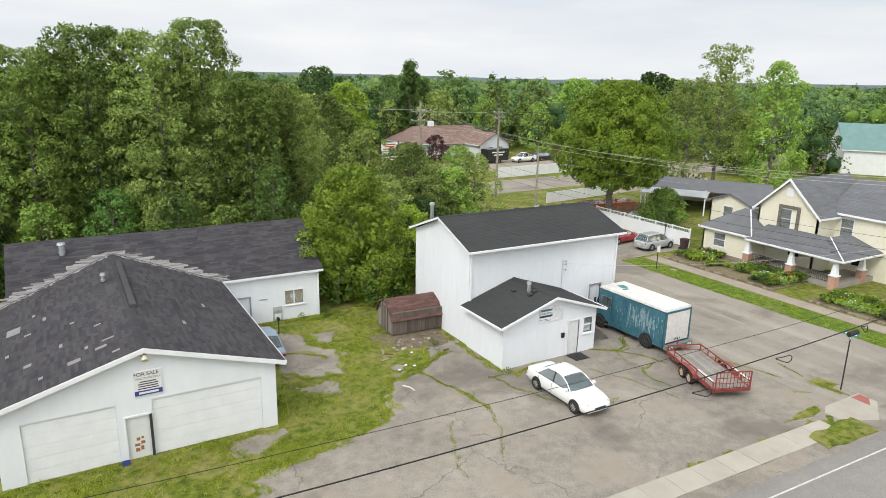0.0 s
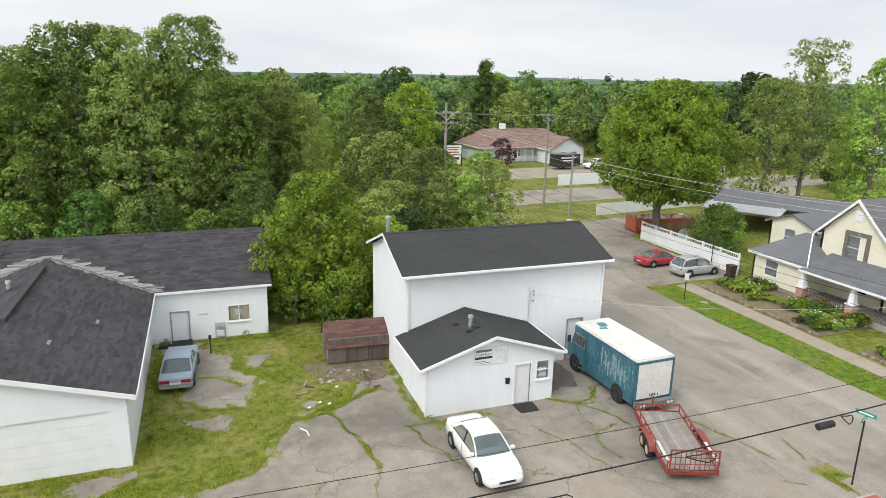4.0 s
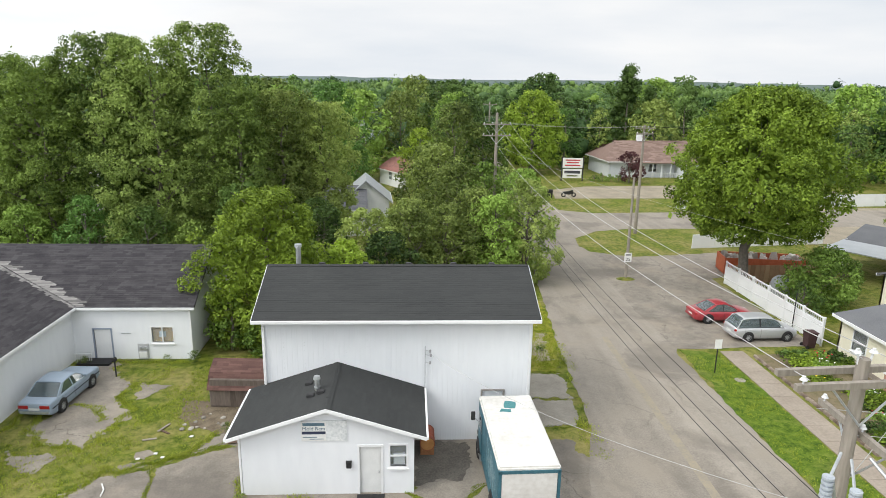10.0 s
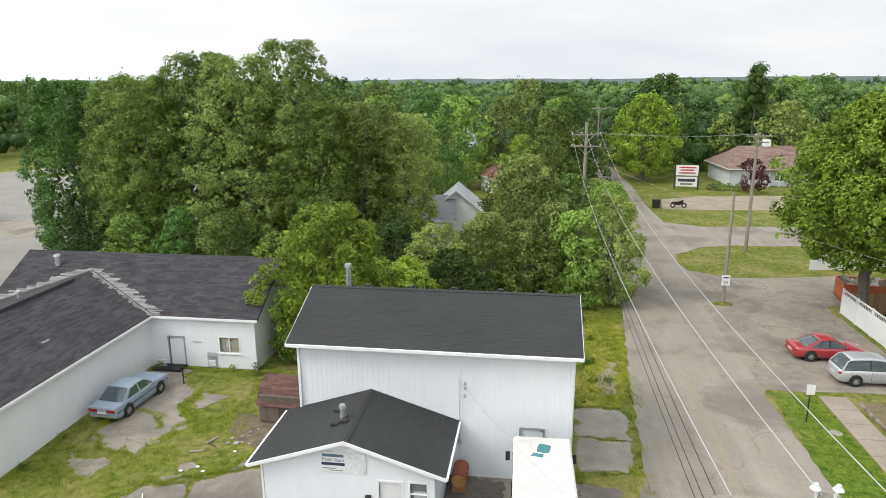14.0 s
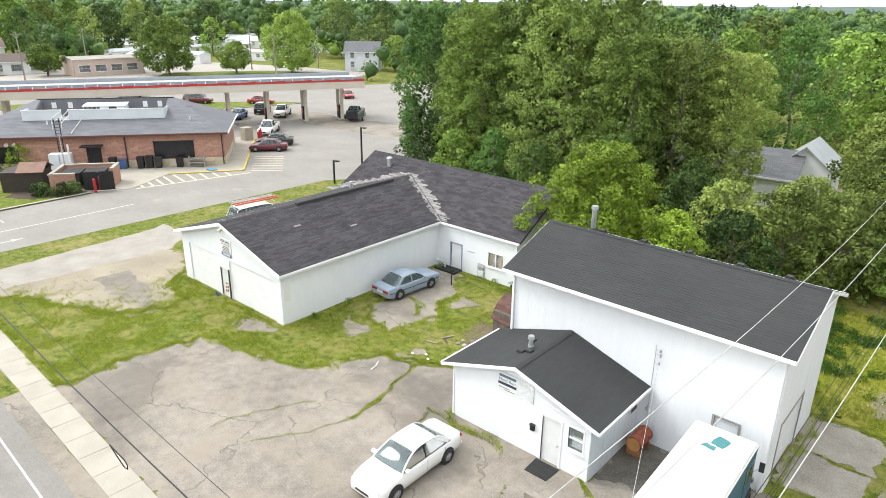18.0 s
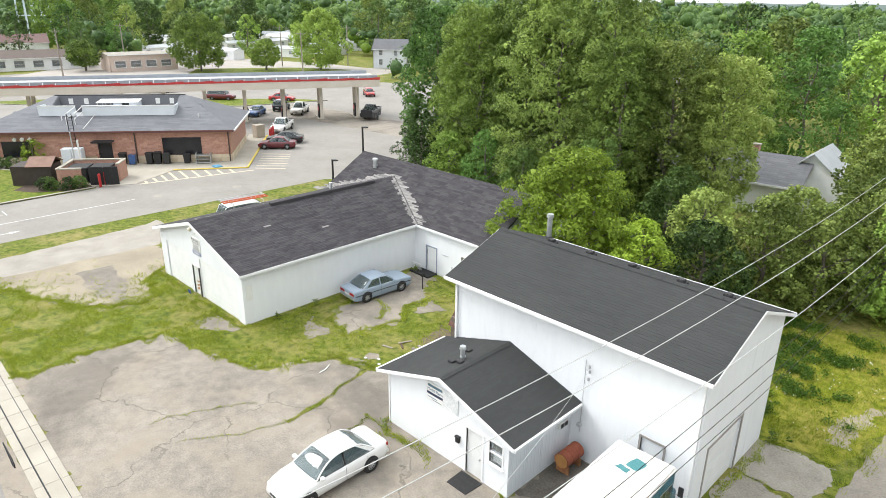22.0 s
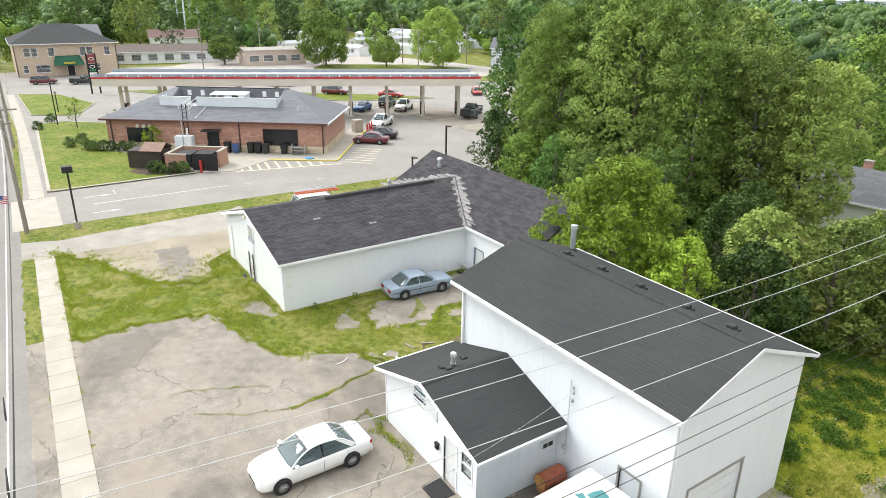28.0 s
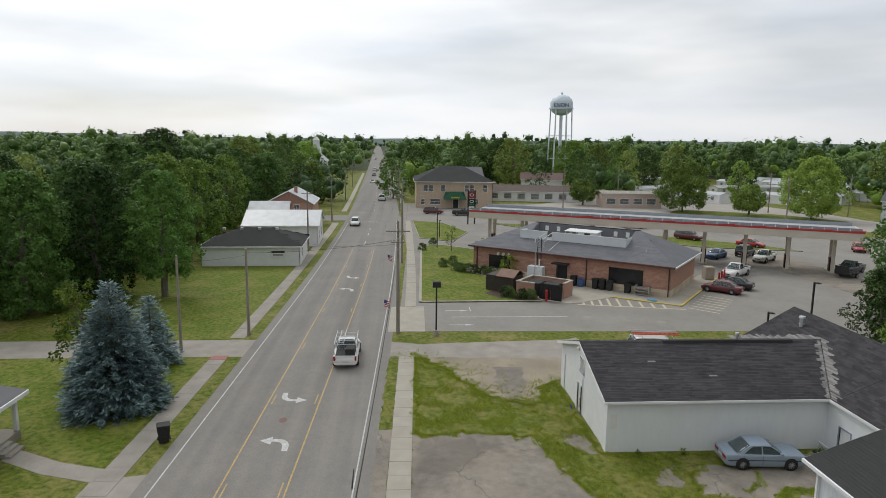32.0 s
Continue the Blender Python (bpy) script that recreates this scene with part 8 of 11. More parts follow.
# tan inn and the low shops behind the station
inn = house("tan_inn", "two-storey tan brick inn with a dark hipped roof", -139, 31.0, 90, 20, 22, 7.0, 3.6, TAN, SHINGLE, hip=7.0, course=0, category="building", over=0.6,
            wins=tuple(("f", u, 4.3, 1.1, 1.7) for u in (1.8, 3.2, 6.4, 12.6, 14.0, 17.5)) + (("f", 1.2, 0.9, 0.9, 1.5), ("f", 3.6, 0.9, 2.6, 1.5), ("f", 14.6, 0.9, 1.6, 1.5)), door=("f", 9.6, 1.4, 2.3))
aw = M().loft([[(-3.0, -11.2, 2.6), (3.0, -11.2, 2.6), (2.4, -11.1, 4.3), (-2.4, -11.1, 4.3)], [(-3.0, -13.4, 2.4), (3.0, -13.4, 2.4), (1.6, -12.4, 4.0), (-1.6, -12.4, 4.0)]])
part("awning", aw, mat("green_canvas", (0.012, 0.075, 0.04), (0.02, 0.11, 0.06)), inn, "dark green entrance awning")
part("awning_band", M().box(-1.1, 1.1, -13.42, -13.3, 2.75, 3.1), plain("yellow_band", (0.5, 0.42, 0.05)), inn)
house("long_shop", "long low shop with a dark brown roof", -152, 55, 80, 34, 9, 3.0, 1.6, TRIM_W, mat("dark_brown_roof", (0.075, 0.055, 0.045), (0.12, 0.09, 0.075)), course=0, category="building", wins=tuple(("f", 2 + 4.0 * k, 0.8, 2.2, 1.5) for k in range(8)))
house("pink_shop", "low pinkish flat shop with square windows", -135, 80, 84, 16, 9, 4.0, 0.3, mat("pink_stucco", (0.50, 0.40, 0.34), (0.62, 0.51, 0.44)), CONC_OLD, course=0, category="building", wins=tuple(("f", 1.2 + 3.6 * k, 1.0, 2.4, 1.5) for k in range(4)))
house("white_house_far", "white house behind the shops", -185, 66, 80, 14, 9, 4.5, 2.2, TRIM_W, mat("dark_red_roof", (0.12, 0.07, 0.06), (0.18, 0.11, 0.10)), course=0)
house("grey_house_far", "grey two-storey house beyond the forecourt", -100, 134, 40, 9, 8, 5.0, 2.4, BLUEWHITE, SHINGLE_GREY, course=0, wins=(("f", 1.5, 1, 1, 1.4), ("f", 5.5, 1, 1, 1.4), ("f", 1.5, 3.4, 1, 1.3), ("f", 5.5, 3.4, 1, 1.3)))
house("tower_street_house", "grey shed-roofed house behind the inn", -172, 36, 90, 14, 16, 6, 3, BLUEWHITE, SHINGLE_GREY, course=0)
rr = random.Random(17)
mh = None
for k in range(24):
    x, y = -152 - 26 * (k % 4) + rr.uniform(-6, 6), 98 + 15 * (k // 4) + rr.uniform(-4, 4) + 4 * (k % 4)
    if k in (5, 10, 15, 19):
        continue
    if mh is None:
        mh = house("mobile_home", "white mobile home with a pale low roof", x, y, 20, 15, 4.5, 2.6, 0.7, TRIM_W, METALROOF, course=0, over=0.15, wins=(("f", 2, 1, 1.2, 1.0), ("f", 7, 1, 1.2, 1.0), ("f", 11.5, 1, 1.2, 1.0), ("l", 1.5, 1, 1.2, 1.0)))
        tagged(mh, group="mobile homes")
    else:
        copy_thing(mh, pose(x, y, 0, 0, 0, rr.choice((20, 24, 110, 14)) + rr.uniform(-6, 6)))

for x, y, tn in ((-170, 172, 30), (-186, 178, 28), (-176, 188, 120), (-196, 190, 34), (-160, 182, 26), (-208, 176, 30), (-186, 202, 118), (-204, 208, 28), (-168, 200, 24), (-218, 192, 32), (-150, 168, 30), (-228, 176, 26), (-222, 160, 30), (-196, 164, 28)):
    copy_thing(mh, pose(x, y, 0, 0, 0, tn))

# water tower
wt = thing("water_tower", "pale blue water tower on six legs", "water tower", -247, 87.2)
WT = mat("pale_blue_steel", (0.62, 0.70, 0.79), (0.74, 0.81, 0.88), 0.3, 0.5)
part("tank", M().loft([[(r * math.cos(a * math.pi / 12), r * math.sin(a * math.pi / 12), z) for a in range(24)] for r, z in ((0.3, 28.6), (2.6, 29.2), (4.2, 30.4), (4.9, 31.8), (4.95, 34.2), (4.3, 35.9), (2.6, 37.2), (0.3, 37.8))]), WT, wt, smooth=True)
part("vent", M().rod((0, 0, 37.7), (0, 0, 38.7), 0.5, 0.4, 10), WT, wt)
part("riser", M().rod((0, 0, 0), (0, 0, 29), 0.7, 0.7, 12), WT, wt)
part("balcony", M().rod((0, 0, 31.5), (0, 0, 31.8), 5.4, 5.4, 24), WT, wt)
for k in range(6):
    a = k * math.pi / 3 + 0.3
    part("leg", M().rod((5.4 * math.cos(a), 5.4 * math.sin(a), 0), (4.6 * math.cos(a), 4.6 * math.sin(a), 31.5), 0.32, 0.28, 8), WT, wt)
    b = a + math.pi / 3
    for z in (10, 20):
        part("brace", M().rod((5.1 * math.cos(a), 5.1 * math.sin(a), z), (5.1 * math.cos(b), 5.1 * math.sin(b), z), 0.12, 0.12, 6), WT, wt)
NAVY = plain("navy_letter", (0.03, 0.04, 0.16))
tw = words("ENON", 2.3, 5.0 * math.cos(radians(-14)), 5.0 * math.sin(radians(-14)), 32.3, NAVY, wt, 90, 76, 0.06)
# ---- fuel station: brick shop and long canopy ----
ang = 53.3
ST = thing("station_shop", "long red brick station shop with a grey hipped roof", "building", -40.86, 41.03, 0, ang)
a, b, h = 13.2, 6.0, 3.75
# local: x along the long front, -y towards the drive
part("front_wall", M().wall((-a, -b), (a, -b), -0.2, h, 0.25, [(2.4, 5.6, 0.95, 2.55), (19.0, 23.2, 0.95, 2.75), (12.3, 13.6, -0.2, 2.25)]), BRICK, ST)
part("end_wall", M().wall((a, -b + 0.25), (a, b), -0.2, h, 0.25), BRICK, ST)
part("rear_wall", M().wall((a - 0.25, b), (-a, b), -0.2, h, 0.25), BRICK, ST)
part("end_wall", M().wall((-a, b - 0.25), (-a, -b), -0.2, h, 0.25), BRICK, ST)
for x0, x1, z0, z1 in ((-a + 2.4, -a + 5.6, 0.95, 2.55), (-a + 19.0, -a + 23.2, 0.95, 2.75)):
    wn_ = part("window", M().box(x0, x1, -b + 0.06, -b + 0.1, z0, z1), WINDARK, ST, "wide black display window")
    part("window_frame", M().box(x0 - 0.06, x1 + 0.06, -b - 0.03, -b + 0.08, z1, z1 + 0.08).box(x0 - 0.06, x1 + 0.06, -b - 0.03, -b + 0.08, z0 - 0.08, z0), IRON, wn_)
opening_door(ST, "door", (0, 0), (-a + 12.3, -b), (1, 0), 1.3, 2.25, IRON, IRON)
part("door_hood", M().box(-a + 11.9, -a + 14.0, -b - 1.1, -b, 2.5, 2.65), IRON, ST)
# brick courses and a pale stone base, piece by piece on the front and the end
bk, stn = None, None
for r in range(13):
    z = 1.02 + r * 0.21
    for k in range(36):
        x = -a + 0.37 + k * 0.74 + (0.37 if r % 2 else 0)
        if x > a - 0.3 or z > h - 0.15:
            continue
        u = x + a
        if (2.0 < u < 6.0 and 0.85 < z < 2.65) or (18.6 < u < 23.6 and 0.85 < z < 2.85) or (11.9 < u < 14.0 and z < 2.4):
            continue
        mm = pose(x, -b, z)
        if bk is None:
            bk = part("brick", M().box(-0.365, 0.365, -0.012, 0.02, -0.1, 0.1), BRICK, ST)
            bk.matrix_local = mm
        elif r < 9:
            again("brick", bk, ST, mm)
for u in [0.6 + 1.2 * k for k in range(22)]:
    if 11.7 < u < 14.2:
        continue
    for r in range(2):
        mm = pose(-a + u, -b, 0.22 + 0.42 * r)
        if stn is None:
            stn = part("stone", M().box(-0.59, 0.59, -0.05, 0.02, -0.2, 0.2), STONE, ST, bevel=0.01)
            stn.matrix_local = mm
        else:
            again("stone", stn, ST, mm)
for v in [0.6 + 1.2 * k for k in range(10)]:
    for r in range(2):
        again("stone", stn, ST, pose(a, -b + v, 0.22 + 0.42 * r, 0, 0, 90))
SHOPROOF = mat("blue_grey_shingle", (0.125, 0.13, 0.142), (0.185, 0.19, 0.205), 0.8, 0.9, 0.4, fine=18, island=0.2)
A, B, ze = a + 0.55, b + 0.55, h - 0.05
# hipped roof whose ridge lies towards the pumps; a well for the machines is cut into its front slope
RY, RZ, RX = 1.2, 6.55, 7.3
WX0, WX1, WY0 = -6.9, 6.7, -3.3
run = math.hypot(B + RY, RZ - ze)
up = lambda y: ze + (RZ - ze) * (y + B) / (B + RY)
hip = lambda y: A - (A - RX) * (y + B) / (B + RY)
roof = M().slab([(-A, -B, ze), (A, -B, ze), (hip(WY0), WY0, up(WY0)), (-hip(WY0), WY0, up(WY0))], 0.12)
roof.slab([(WX1, WY0, up(WY0)), (hip(WY0), WY0, up(WY0)), (RX, RY, RZ), (WX1, RY, RZ)], 0.12)
roof.slab([(-hip(WY0), WY0, up(WY0)), (WX0, WY0, up(WY0)), (WX0, RY, RZ), (-RX, RY, RZ)], 0.12)
roof.slab([(A, B, ze), (-A, B, ze), (-RX, RY, RZ), (RX, RY, RZ)], 0.12)
roof.slab([(A, -B, ze), (A, B, ze), (RX, RY, RZ)], 0.12).slab([(-A, B, ze), (-A, -B, ze), (-RX, RY, RZ)], 0.12)
part("roof", roof, SHOPROOF, ST)
part("ridge_cap", M().box(-RX, RX, RY - 0.12, RY + 0.12, RZ - 0.02, RZ + 0.06), DARK, ST)
shingles(ST, "shingling", SHOPROOF, (-A, -B, ze), (1, 0, 0), (0, (B + RY) / run, (RZ - ze) / run), 2 * A, run, lambda e, q: min(e, 2 * A - e) > (A - RX) * q / run + 0.5 and not (q > (WY0 + B) / (B + RY) * run - 0.2 and WX0 - 1.0 < e - A < WX1 + 1.0), 0.3, 0.8, seed=41)
part("gutter", M().box(-A, A, -B - 0.1, -B, ze - 0.2, ze), plain("dark_red_gutter", (0.12, 0.05, 0.045)), ST)
part("gutter", M().box(A, A + 0.1, -B, B, ze - 0.2, ze), TRIM_W, ST)
for x in (-a + 0.6, -a + 16.2, a - 0.2):
    part("downpipe", M().box(x - 0.06, x + 0.06, -b - 0.14, -b - 0.03, 0, h - 0.2), plain("brown_pipe", (0.06, 0.04, 0.035)) if x < -12 else bpy.data.materials["brown_pipe"], ST)
# roof screen with equipment
SCR = mat("pale_blue_screen", (0.58, 0.62, 0.66), (0.70, 0.74, 0.78), 0.8, 0.6)
for x0, x1 in ((-7.5, -3.6), (-2.9, 6.9)):
    sc = part("roof_screen", M().box(x0, x1, WY0 - 0.12, WY0 - 0.04, 4.9, 5.95), SCR, ST)
    part("screen_rail", M().box(x0 - 0.04, x1 + 0.04, WY0 - 0.16, WY0, 5.95, 6.02), SIGNW, sc)
    for k in range(4):
        x = x0 + 0.3 + k * (x1 - x0 - 0.6) / 3
        part("screen_post", M().box(x - 0.04, x + 0.04, WY0 - 0.03, WY0 + 0.05, 4.7, 5.98), STEEL, sc)
for x in (-7.5, 6.9):
    part("roof_screen", M().box(x - 0.04, x + 0.04, WY0 - 0.04, -1.3, 5.0, 5.95), SCR, ST)
part("roof_well", M().box(WX0, WX1, WY0, RY - 0.1, 4.5, 4.62), mat("grey_roof_membrane", (0.30, 0.31, 0.32), (0.42, 0.43, 0.44), 0.7, 0.85), ST)
part("well_wall", M().box(WX0, WX1, RY - 0.16, RY - 0.06, 4.62, RZ - 0.04), SHOPROOF, ST)
for x in (WX0, WX1 - 0.1):
    part("well_wall", M().add([(x, WY0, 4.62), (x, RY - 0.16, 4.62), (x, RY - 0.16, up(RY) - 0.14), (x, WY0, up(WY0) - 0.1), (x + 0.1, WY0, 4.62), (x + 0.1, RY - 0.16, 4.62), (x + 0.1, RY - 0.16, up(RY) - 0.14), (x + 0.1, WY0, up(WY0) - 0.1)], [(0, 1, 2, 3), (7, 6, 5, 4), (0, 4, 5, 1), (1, 5, 6, 2), (2, 6, 7, 3), (3, 7, 4, 0)]), SHOPROOF, ST)
ru = part("roof_unit", M().box(-0.2, 2.4, -1.4, 0.4, 4.85, 6.1), SCR, ST, "long pale rooftop air unit", bevel=0.03)
for x0, x1 in ((-0.1, 0.7), (1.6, 2.3)):
    part("unit_panel", M().box(x0, x1, -1.43, -1.4, 5.0, 6.0), SCR, ru)
part("unit_grille", M().box(0.75, 1.55, -1.43, -1.4, 5.0, 6.0), DARK, ru)
part("unit_hood", M().slab([(-2.0, -1.5, 6.08), (2.5, -1.5, 6.08), (2.5, 0.5, 6.22), (-2.0, 0.5, 6.22)], 0.08), SIGNW, ru)
for x in (-1.9, -1.0):
    for y in (-1.4, 0.3):
        part("unit_leg", M().box(x - 0.04, x + 0.04, y - 0.04, y + 0.04, 4.62, 6.08), STEEL, ru)
for x in (-5.6, -3.9, 4.1, 5.7):
    part("well_hatch", M().box(x - 0.24, x + 0.24, RY - 0.20, RY - 0.16, 5.55, 6.2), SIGNW, ST)
for x0, x1 in ((-3.6, -4.1), (-2.9, -3.2)):
    part("guard_rail", M().rod((x0, WY0 - 0.1, 5.9), (x1, -5.2, 5.35), 0.035, 0.035, 6).rod((x1, -5.2, 5.35), (x1, -5.2, 4.2), 0.035, 0.035, 6).rod((x0, WY0 - 0.1, 5.4), (x1, -5.2, 4.85), 0.03, 0.03, 6), SIGNW, ST)
part("gas_pipe", M().rod((-1.6, WY0 - 0.2, 5.05), (-2.1, -B + 0.3, 3.95), 0.03, 0.03, 6), SIGNW, ST)
for x, y in ((9.6, -3.9), (-4.9, -4.2)):
    part("vent_stub", M().rod((x, y, up(y) - 0.1), (x, y, up(y) + 0.4), 0.07, 0.07, 8), SIGNW, ST)
ld = part("roof_ladder", M().box(-3.55, -3.48, -6.4, -6.33, 0.5, 5.6).box(-3.05, -2.98, -6.4, -6.33, 0.5, 5.6), IRON, ST)
for k in range(16):
    part("rung", M().box(-3.5, -3.0, -6.39, -6.35, 0.7 + 0.3 * k, 0.73 + 0.3 * k), IRON, ld)
for k in range(3):
    x = -9.2 + 0.75 * k
    part("wall_lamp", M().rod((x, -6.2, 2.95), (x, -6.45, 2.85), 0.16, 0.2, 10), SIGNW, ST)
# bin enclosure, cabinets and clutter on the drive side
ms = thing("service_mast", "white standpipe with a grey post beside the bin enclosure", "mast", -33.4, 33.2)
part("post", M().rod((0, 0, 0), (0, 0, 4.4), 0.07, 0.06, 8), STEEL, ms)
part("standpipe", M().rod((0.35, 0.45, 0), (0.35, 0.45, 3.6), 0.1, 0.1, 10), SIGNW, ms)
en = thing("bin_enclosure", "low brick bin enclosure with black gates", "enclosure", -29.25, 33.5, 0, ang)
for x0, x1, y0, y1 in ((-2.6, -2.35, -2.0, 2.2), (2.35, 2.6, -0.2, 2.2), (-2.35, 2.35, 1.95, 2.2), (-2.35, -0.4, -2.0, -1.75)):
    en_w = part("wall", M().box(x0, x1, y0, y1, 0, 1.75), BRICK, en)
    part("coping", M().box(x0 - 0.05, x1 + 0.05, y0 - 0.05, y1 + 0.05, 1.75, 1.86), CONC, en_w)
for x in (0.3, 1.7):
    gt = part("gate", M().box(x, x + 1.3, -1.95, -1.9, 0.15, 1.95), BLACK, en, "black slatted metal gate")
    for k in range(6):
        part("slat", M().box(x + 0.03 + 0.21 * k, x + 0.17 + 0.21 * k, -2.0, -1.95, 0.2, 1.9), BLACK, gt)
for x in (-1.2, 0.9):
    dp = part("container", M().box(x - 0.9, x + 0.9, -0.9, 1.2, 0.2, 1.5), DARK, en, bevel=0.04)
    part("container_lid", M().box(x - 0.95, x + 0.95, -0.95, 1.25, 1.5, 1.6), BLACK, dp)
sb = thing("wooden_screen", "dark wooden screen hut with a brown roof on the lawn", "hut", -32.15, 29.3, 0.1, ang)
part("wall", M().box(-1.8, 1.8, -1.3, 1.3, 0, 1.9), mat("dark_brown_board", (0.035, 0.026, 0.022), (0.06, 0.048, 0.04)), sb)
part("roof", M().slab([(-0.4, -1.5, 1.9), (2.0, -1.5, 1.9), (2.0, 0, 2.6), (-0.4, 0, 2.6)], 0.06).slab([(2.0, 1.5, 1.9), (-0.4, 1.5, 1.9), (-0.4, 0, 2.6), (2.0, 0, 2.6)], 0.06), mat("brown_board_roof", (0.16, 0.09, 0.065), (0.25, 0.15, 0.11)), sb)
fr = thing("white_cabinet", "white metal ice cabinets by the shop wall", "cabinet", -36.9, 33.9, 0, ang)
for x in (-0.8, 0.25):
    part("door", M().box(x, x + 1.0, -0.5, 0.5, 0.05, 2.1), SCR, fr, bevel=0.03)
for k, (x, y, hh, c) in enumerate((-43.9 + 0.597 * u + 0.56, 26.9 + 0.802 * u - 0.42, hh, c) for u, hh, c in ((14.8, 1.2, BLACK), (15.8, 1.0, P_NAVY), (17.6, 1.2, BLACK), (18.5, 1.25, BLACK), (19.4, 1.1, DARK), (21.6, 1.0, BLACK))):
    q = thing("trolley_bin", "dark bin or trolley against the shop wall", "bin", x, y, 0.04, ang, group="bins along the shop wall")
    part("body", M().loft([[(-0.3, -0.3, 0.05), (0.3, -0.3, 0.05), (0.3, 0.3, 0.05), (-0.3, 0.3, 0.05)], [(-0.36, -0.36, hh), (0.36, -0.36, hh), (0.36, 0.36, hh), (-0.36, 0.36, hh)]]), c, q, bevel=0.03)
    part("lid", M().box(-0.38, 0.38, -0.38, 0.38, hh, hh + 0.08), c, q)
pr = thing("pallet_rack", "grey wire rack against the shop wall", "rack", -29.3, 45.2, 0.04, ang)
for z in (0.1, 0.5, 0.9):
    part("shelf", M().box(-0.8, 0.8, -0.4, 0.4, z, z + 0.06), STEEL, pr)
for x in (-0.78, 0.78):
    part("upright", M().box(x - 0.03, x + 0.03, -0.4, 0.4, 0, 1.2), STEEL, pr)
solo("blue_pallet", M().box(-27.2, -26.2, 45.0, 45.8, 0.05, 0.17), plain("blue_plastic", (0.10, 0.30, 0.48)), "blue plastic pallet on the walk", "pallet", bevel=0.02)
for k in range(3):
    bo = thing("bollard", "red steel bollard at the shop corner", "bollard", -36.6 - 0.9 * k, 58.0 + 0.8 * k, 0.04, group="red bollards")
    part("post", M().rod((0, 0, 0), (0, 0, 1.2), 0.12, 0.12, 12), plain("bollard_red", (0.42, 0.03, 0.03)) if k == 0 else bpy.data.materials["bollard_red"], bo)
    part("cap", M().rod((0, 0, 1.2), (0, 0, 1.28), 0.12, 0.05, 12), bpy.data.materials["bollard_red"], bo)
cb = solo("stone_cabinet", M().box(-39.0, -37.8, 56.8, 58.0, 0.04, 1.7), mat("tan_cabinet", (0.33, 0.29, 0.23), (0.45, 0.40, 0.33)), "tan metal cabinet at the shop corner", "cabinet", bevel=0.03)

# canopy: 56 m long, carried on pairs of posts
cang = math.degrees(math.atan2(0.894, 0.449))
CN = thing("fuel_canopy", "very long cream fuel canopy with a red stripe", "canopy", -38.4, 78.3, 0, cang)
CREAM = mat("cream_fascia", (0.56, 0.51, 0.43), (0.66, 0.61, 0.53), 0.6, 0.5)
CRED = mat("red_fascia", (0.42, 0.035, 0.035), (0.54, 0.06, 0.06), 0.8, 0.45)
part("deck", M().box(-56, 0, 0.05, 8.0, 5.2, 6.2), CREAM, CN)
part("deck_roof", M().box(-55.9, -0.1, 0.2, 7.5, 6.2, 6.24), mat("grey_membrane", (0.32, 0.325, 0.33), (0.44, 0.445, 0.45), 0.5, 0.85), CN)
part("fascia", M().box(-56.1, 0.1, -0.05, 0.05, 5.05, 6.25), CREAM, CN)
part("fascia", M().box(0, 0.1, 0.05, 8.0, 5.05, 6.25), CREAM, CN)
part("stripe", M().box(-56.12, 0.12, -0.09, -0.05, 6.08, 6.34), CRED, CN)
for k in range(14):
    x = -54 + 4.0 * k
    part("accent", M().add([(x, -0.1, 6.34), (x + 2.2, -0.1, 6.34), (x + 2.2, -0.1, 6.46), (x, -0.06, 6.34), (x + 2.2, -0.06, 6.34), (x + 2.2, -0.06, 6.46)], [(0, 1, 2), (5, 4, 3), (0, 3, 4, 1), (1, 4, 5, 2), (2, 5, 3, 0)]), CRED, CN)
PANEL = mat("blue_grey_panel", (0.27, 0.30, 0.34), (0.38, 0.41, 0.45), 1.0, 0.65)
part("top_rail", M().box(-55.8, -0.3, 0.08, 0.18, 6.68, 6.74), PANEL, CN)
for k in range(37):
    x = -55.6 + 1.5 * k
    part("top_panel", M().box(x, x + 1.42, 0.1, 0.16, 6.3, 6.68), PANEL, CN)
part("top_panel_row", M().box(-55.8, -0.3, 7.6, 7.66, 6.2, 6.72), PANEL, CN)
for k in range(10):
    x = -2.9 - 5.6 * k
    for y in (2.6, 5.2):
        part("post", M().box(x - 0.22, x + 0.22, y - 0.22, y + 0.22, 0, 5.2), CREAM, CN)
    pu = part("pump", M().box(x - 0.35, x + 0.35, 3.3, 4.5, 0.15, 2.1), IRON, CN, "black and red fuel pump", bevel=0.04)
    part("pump_face", M().box(x - 0.37, x + 0.37, 3.45, 4.35, 1.2, 1.85), CRED, pu)
    part("island", M().box(x - 0.6, x + 0.6, 1.8, 6.0, 0, 0.16), CONC, CN)
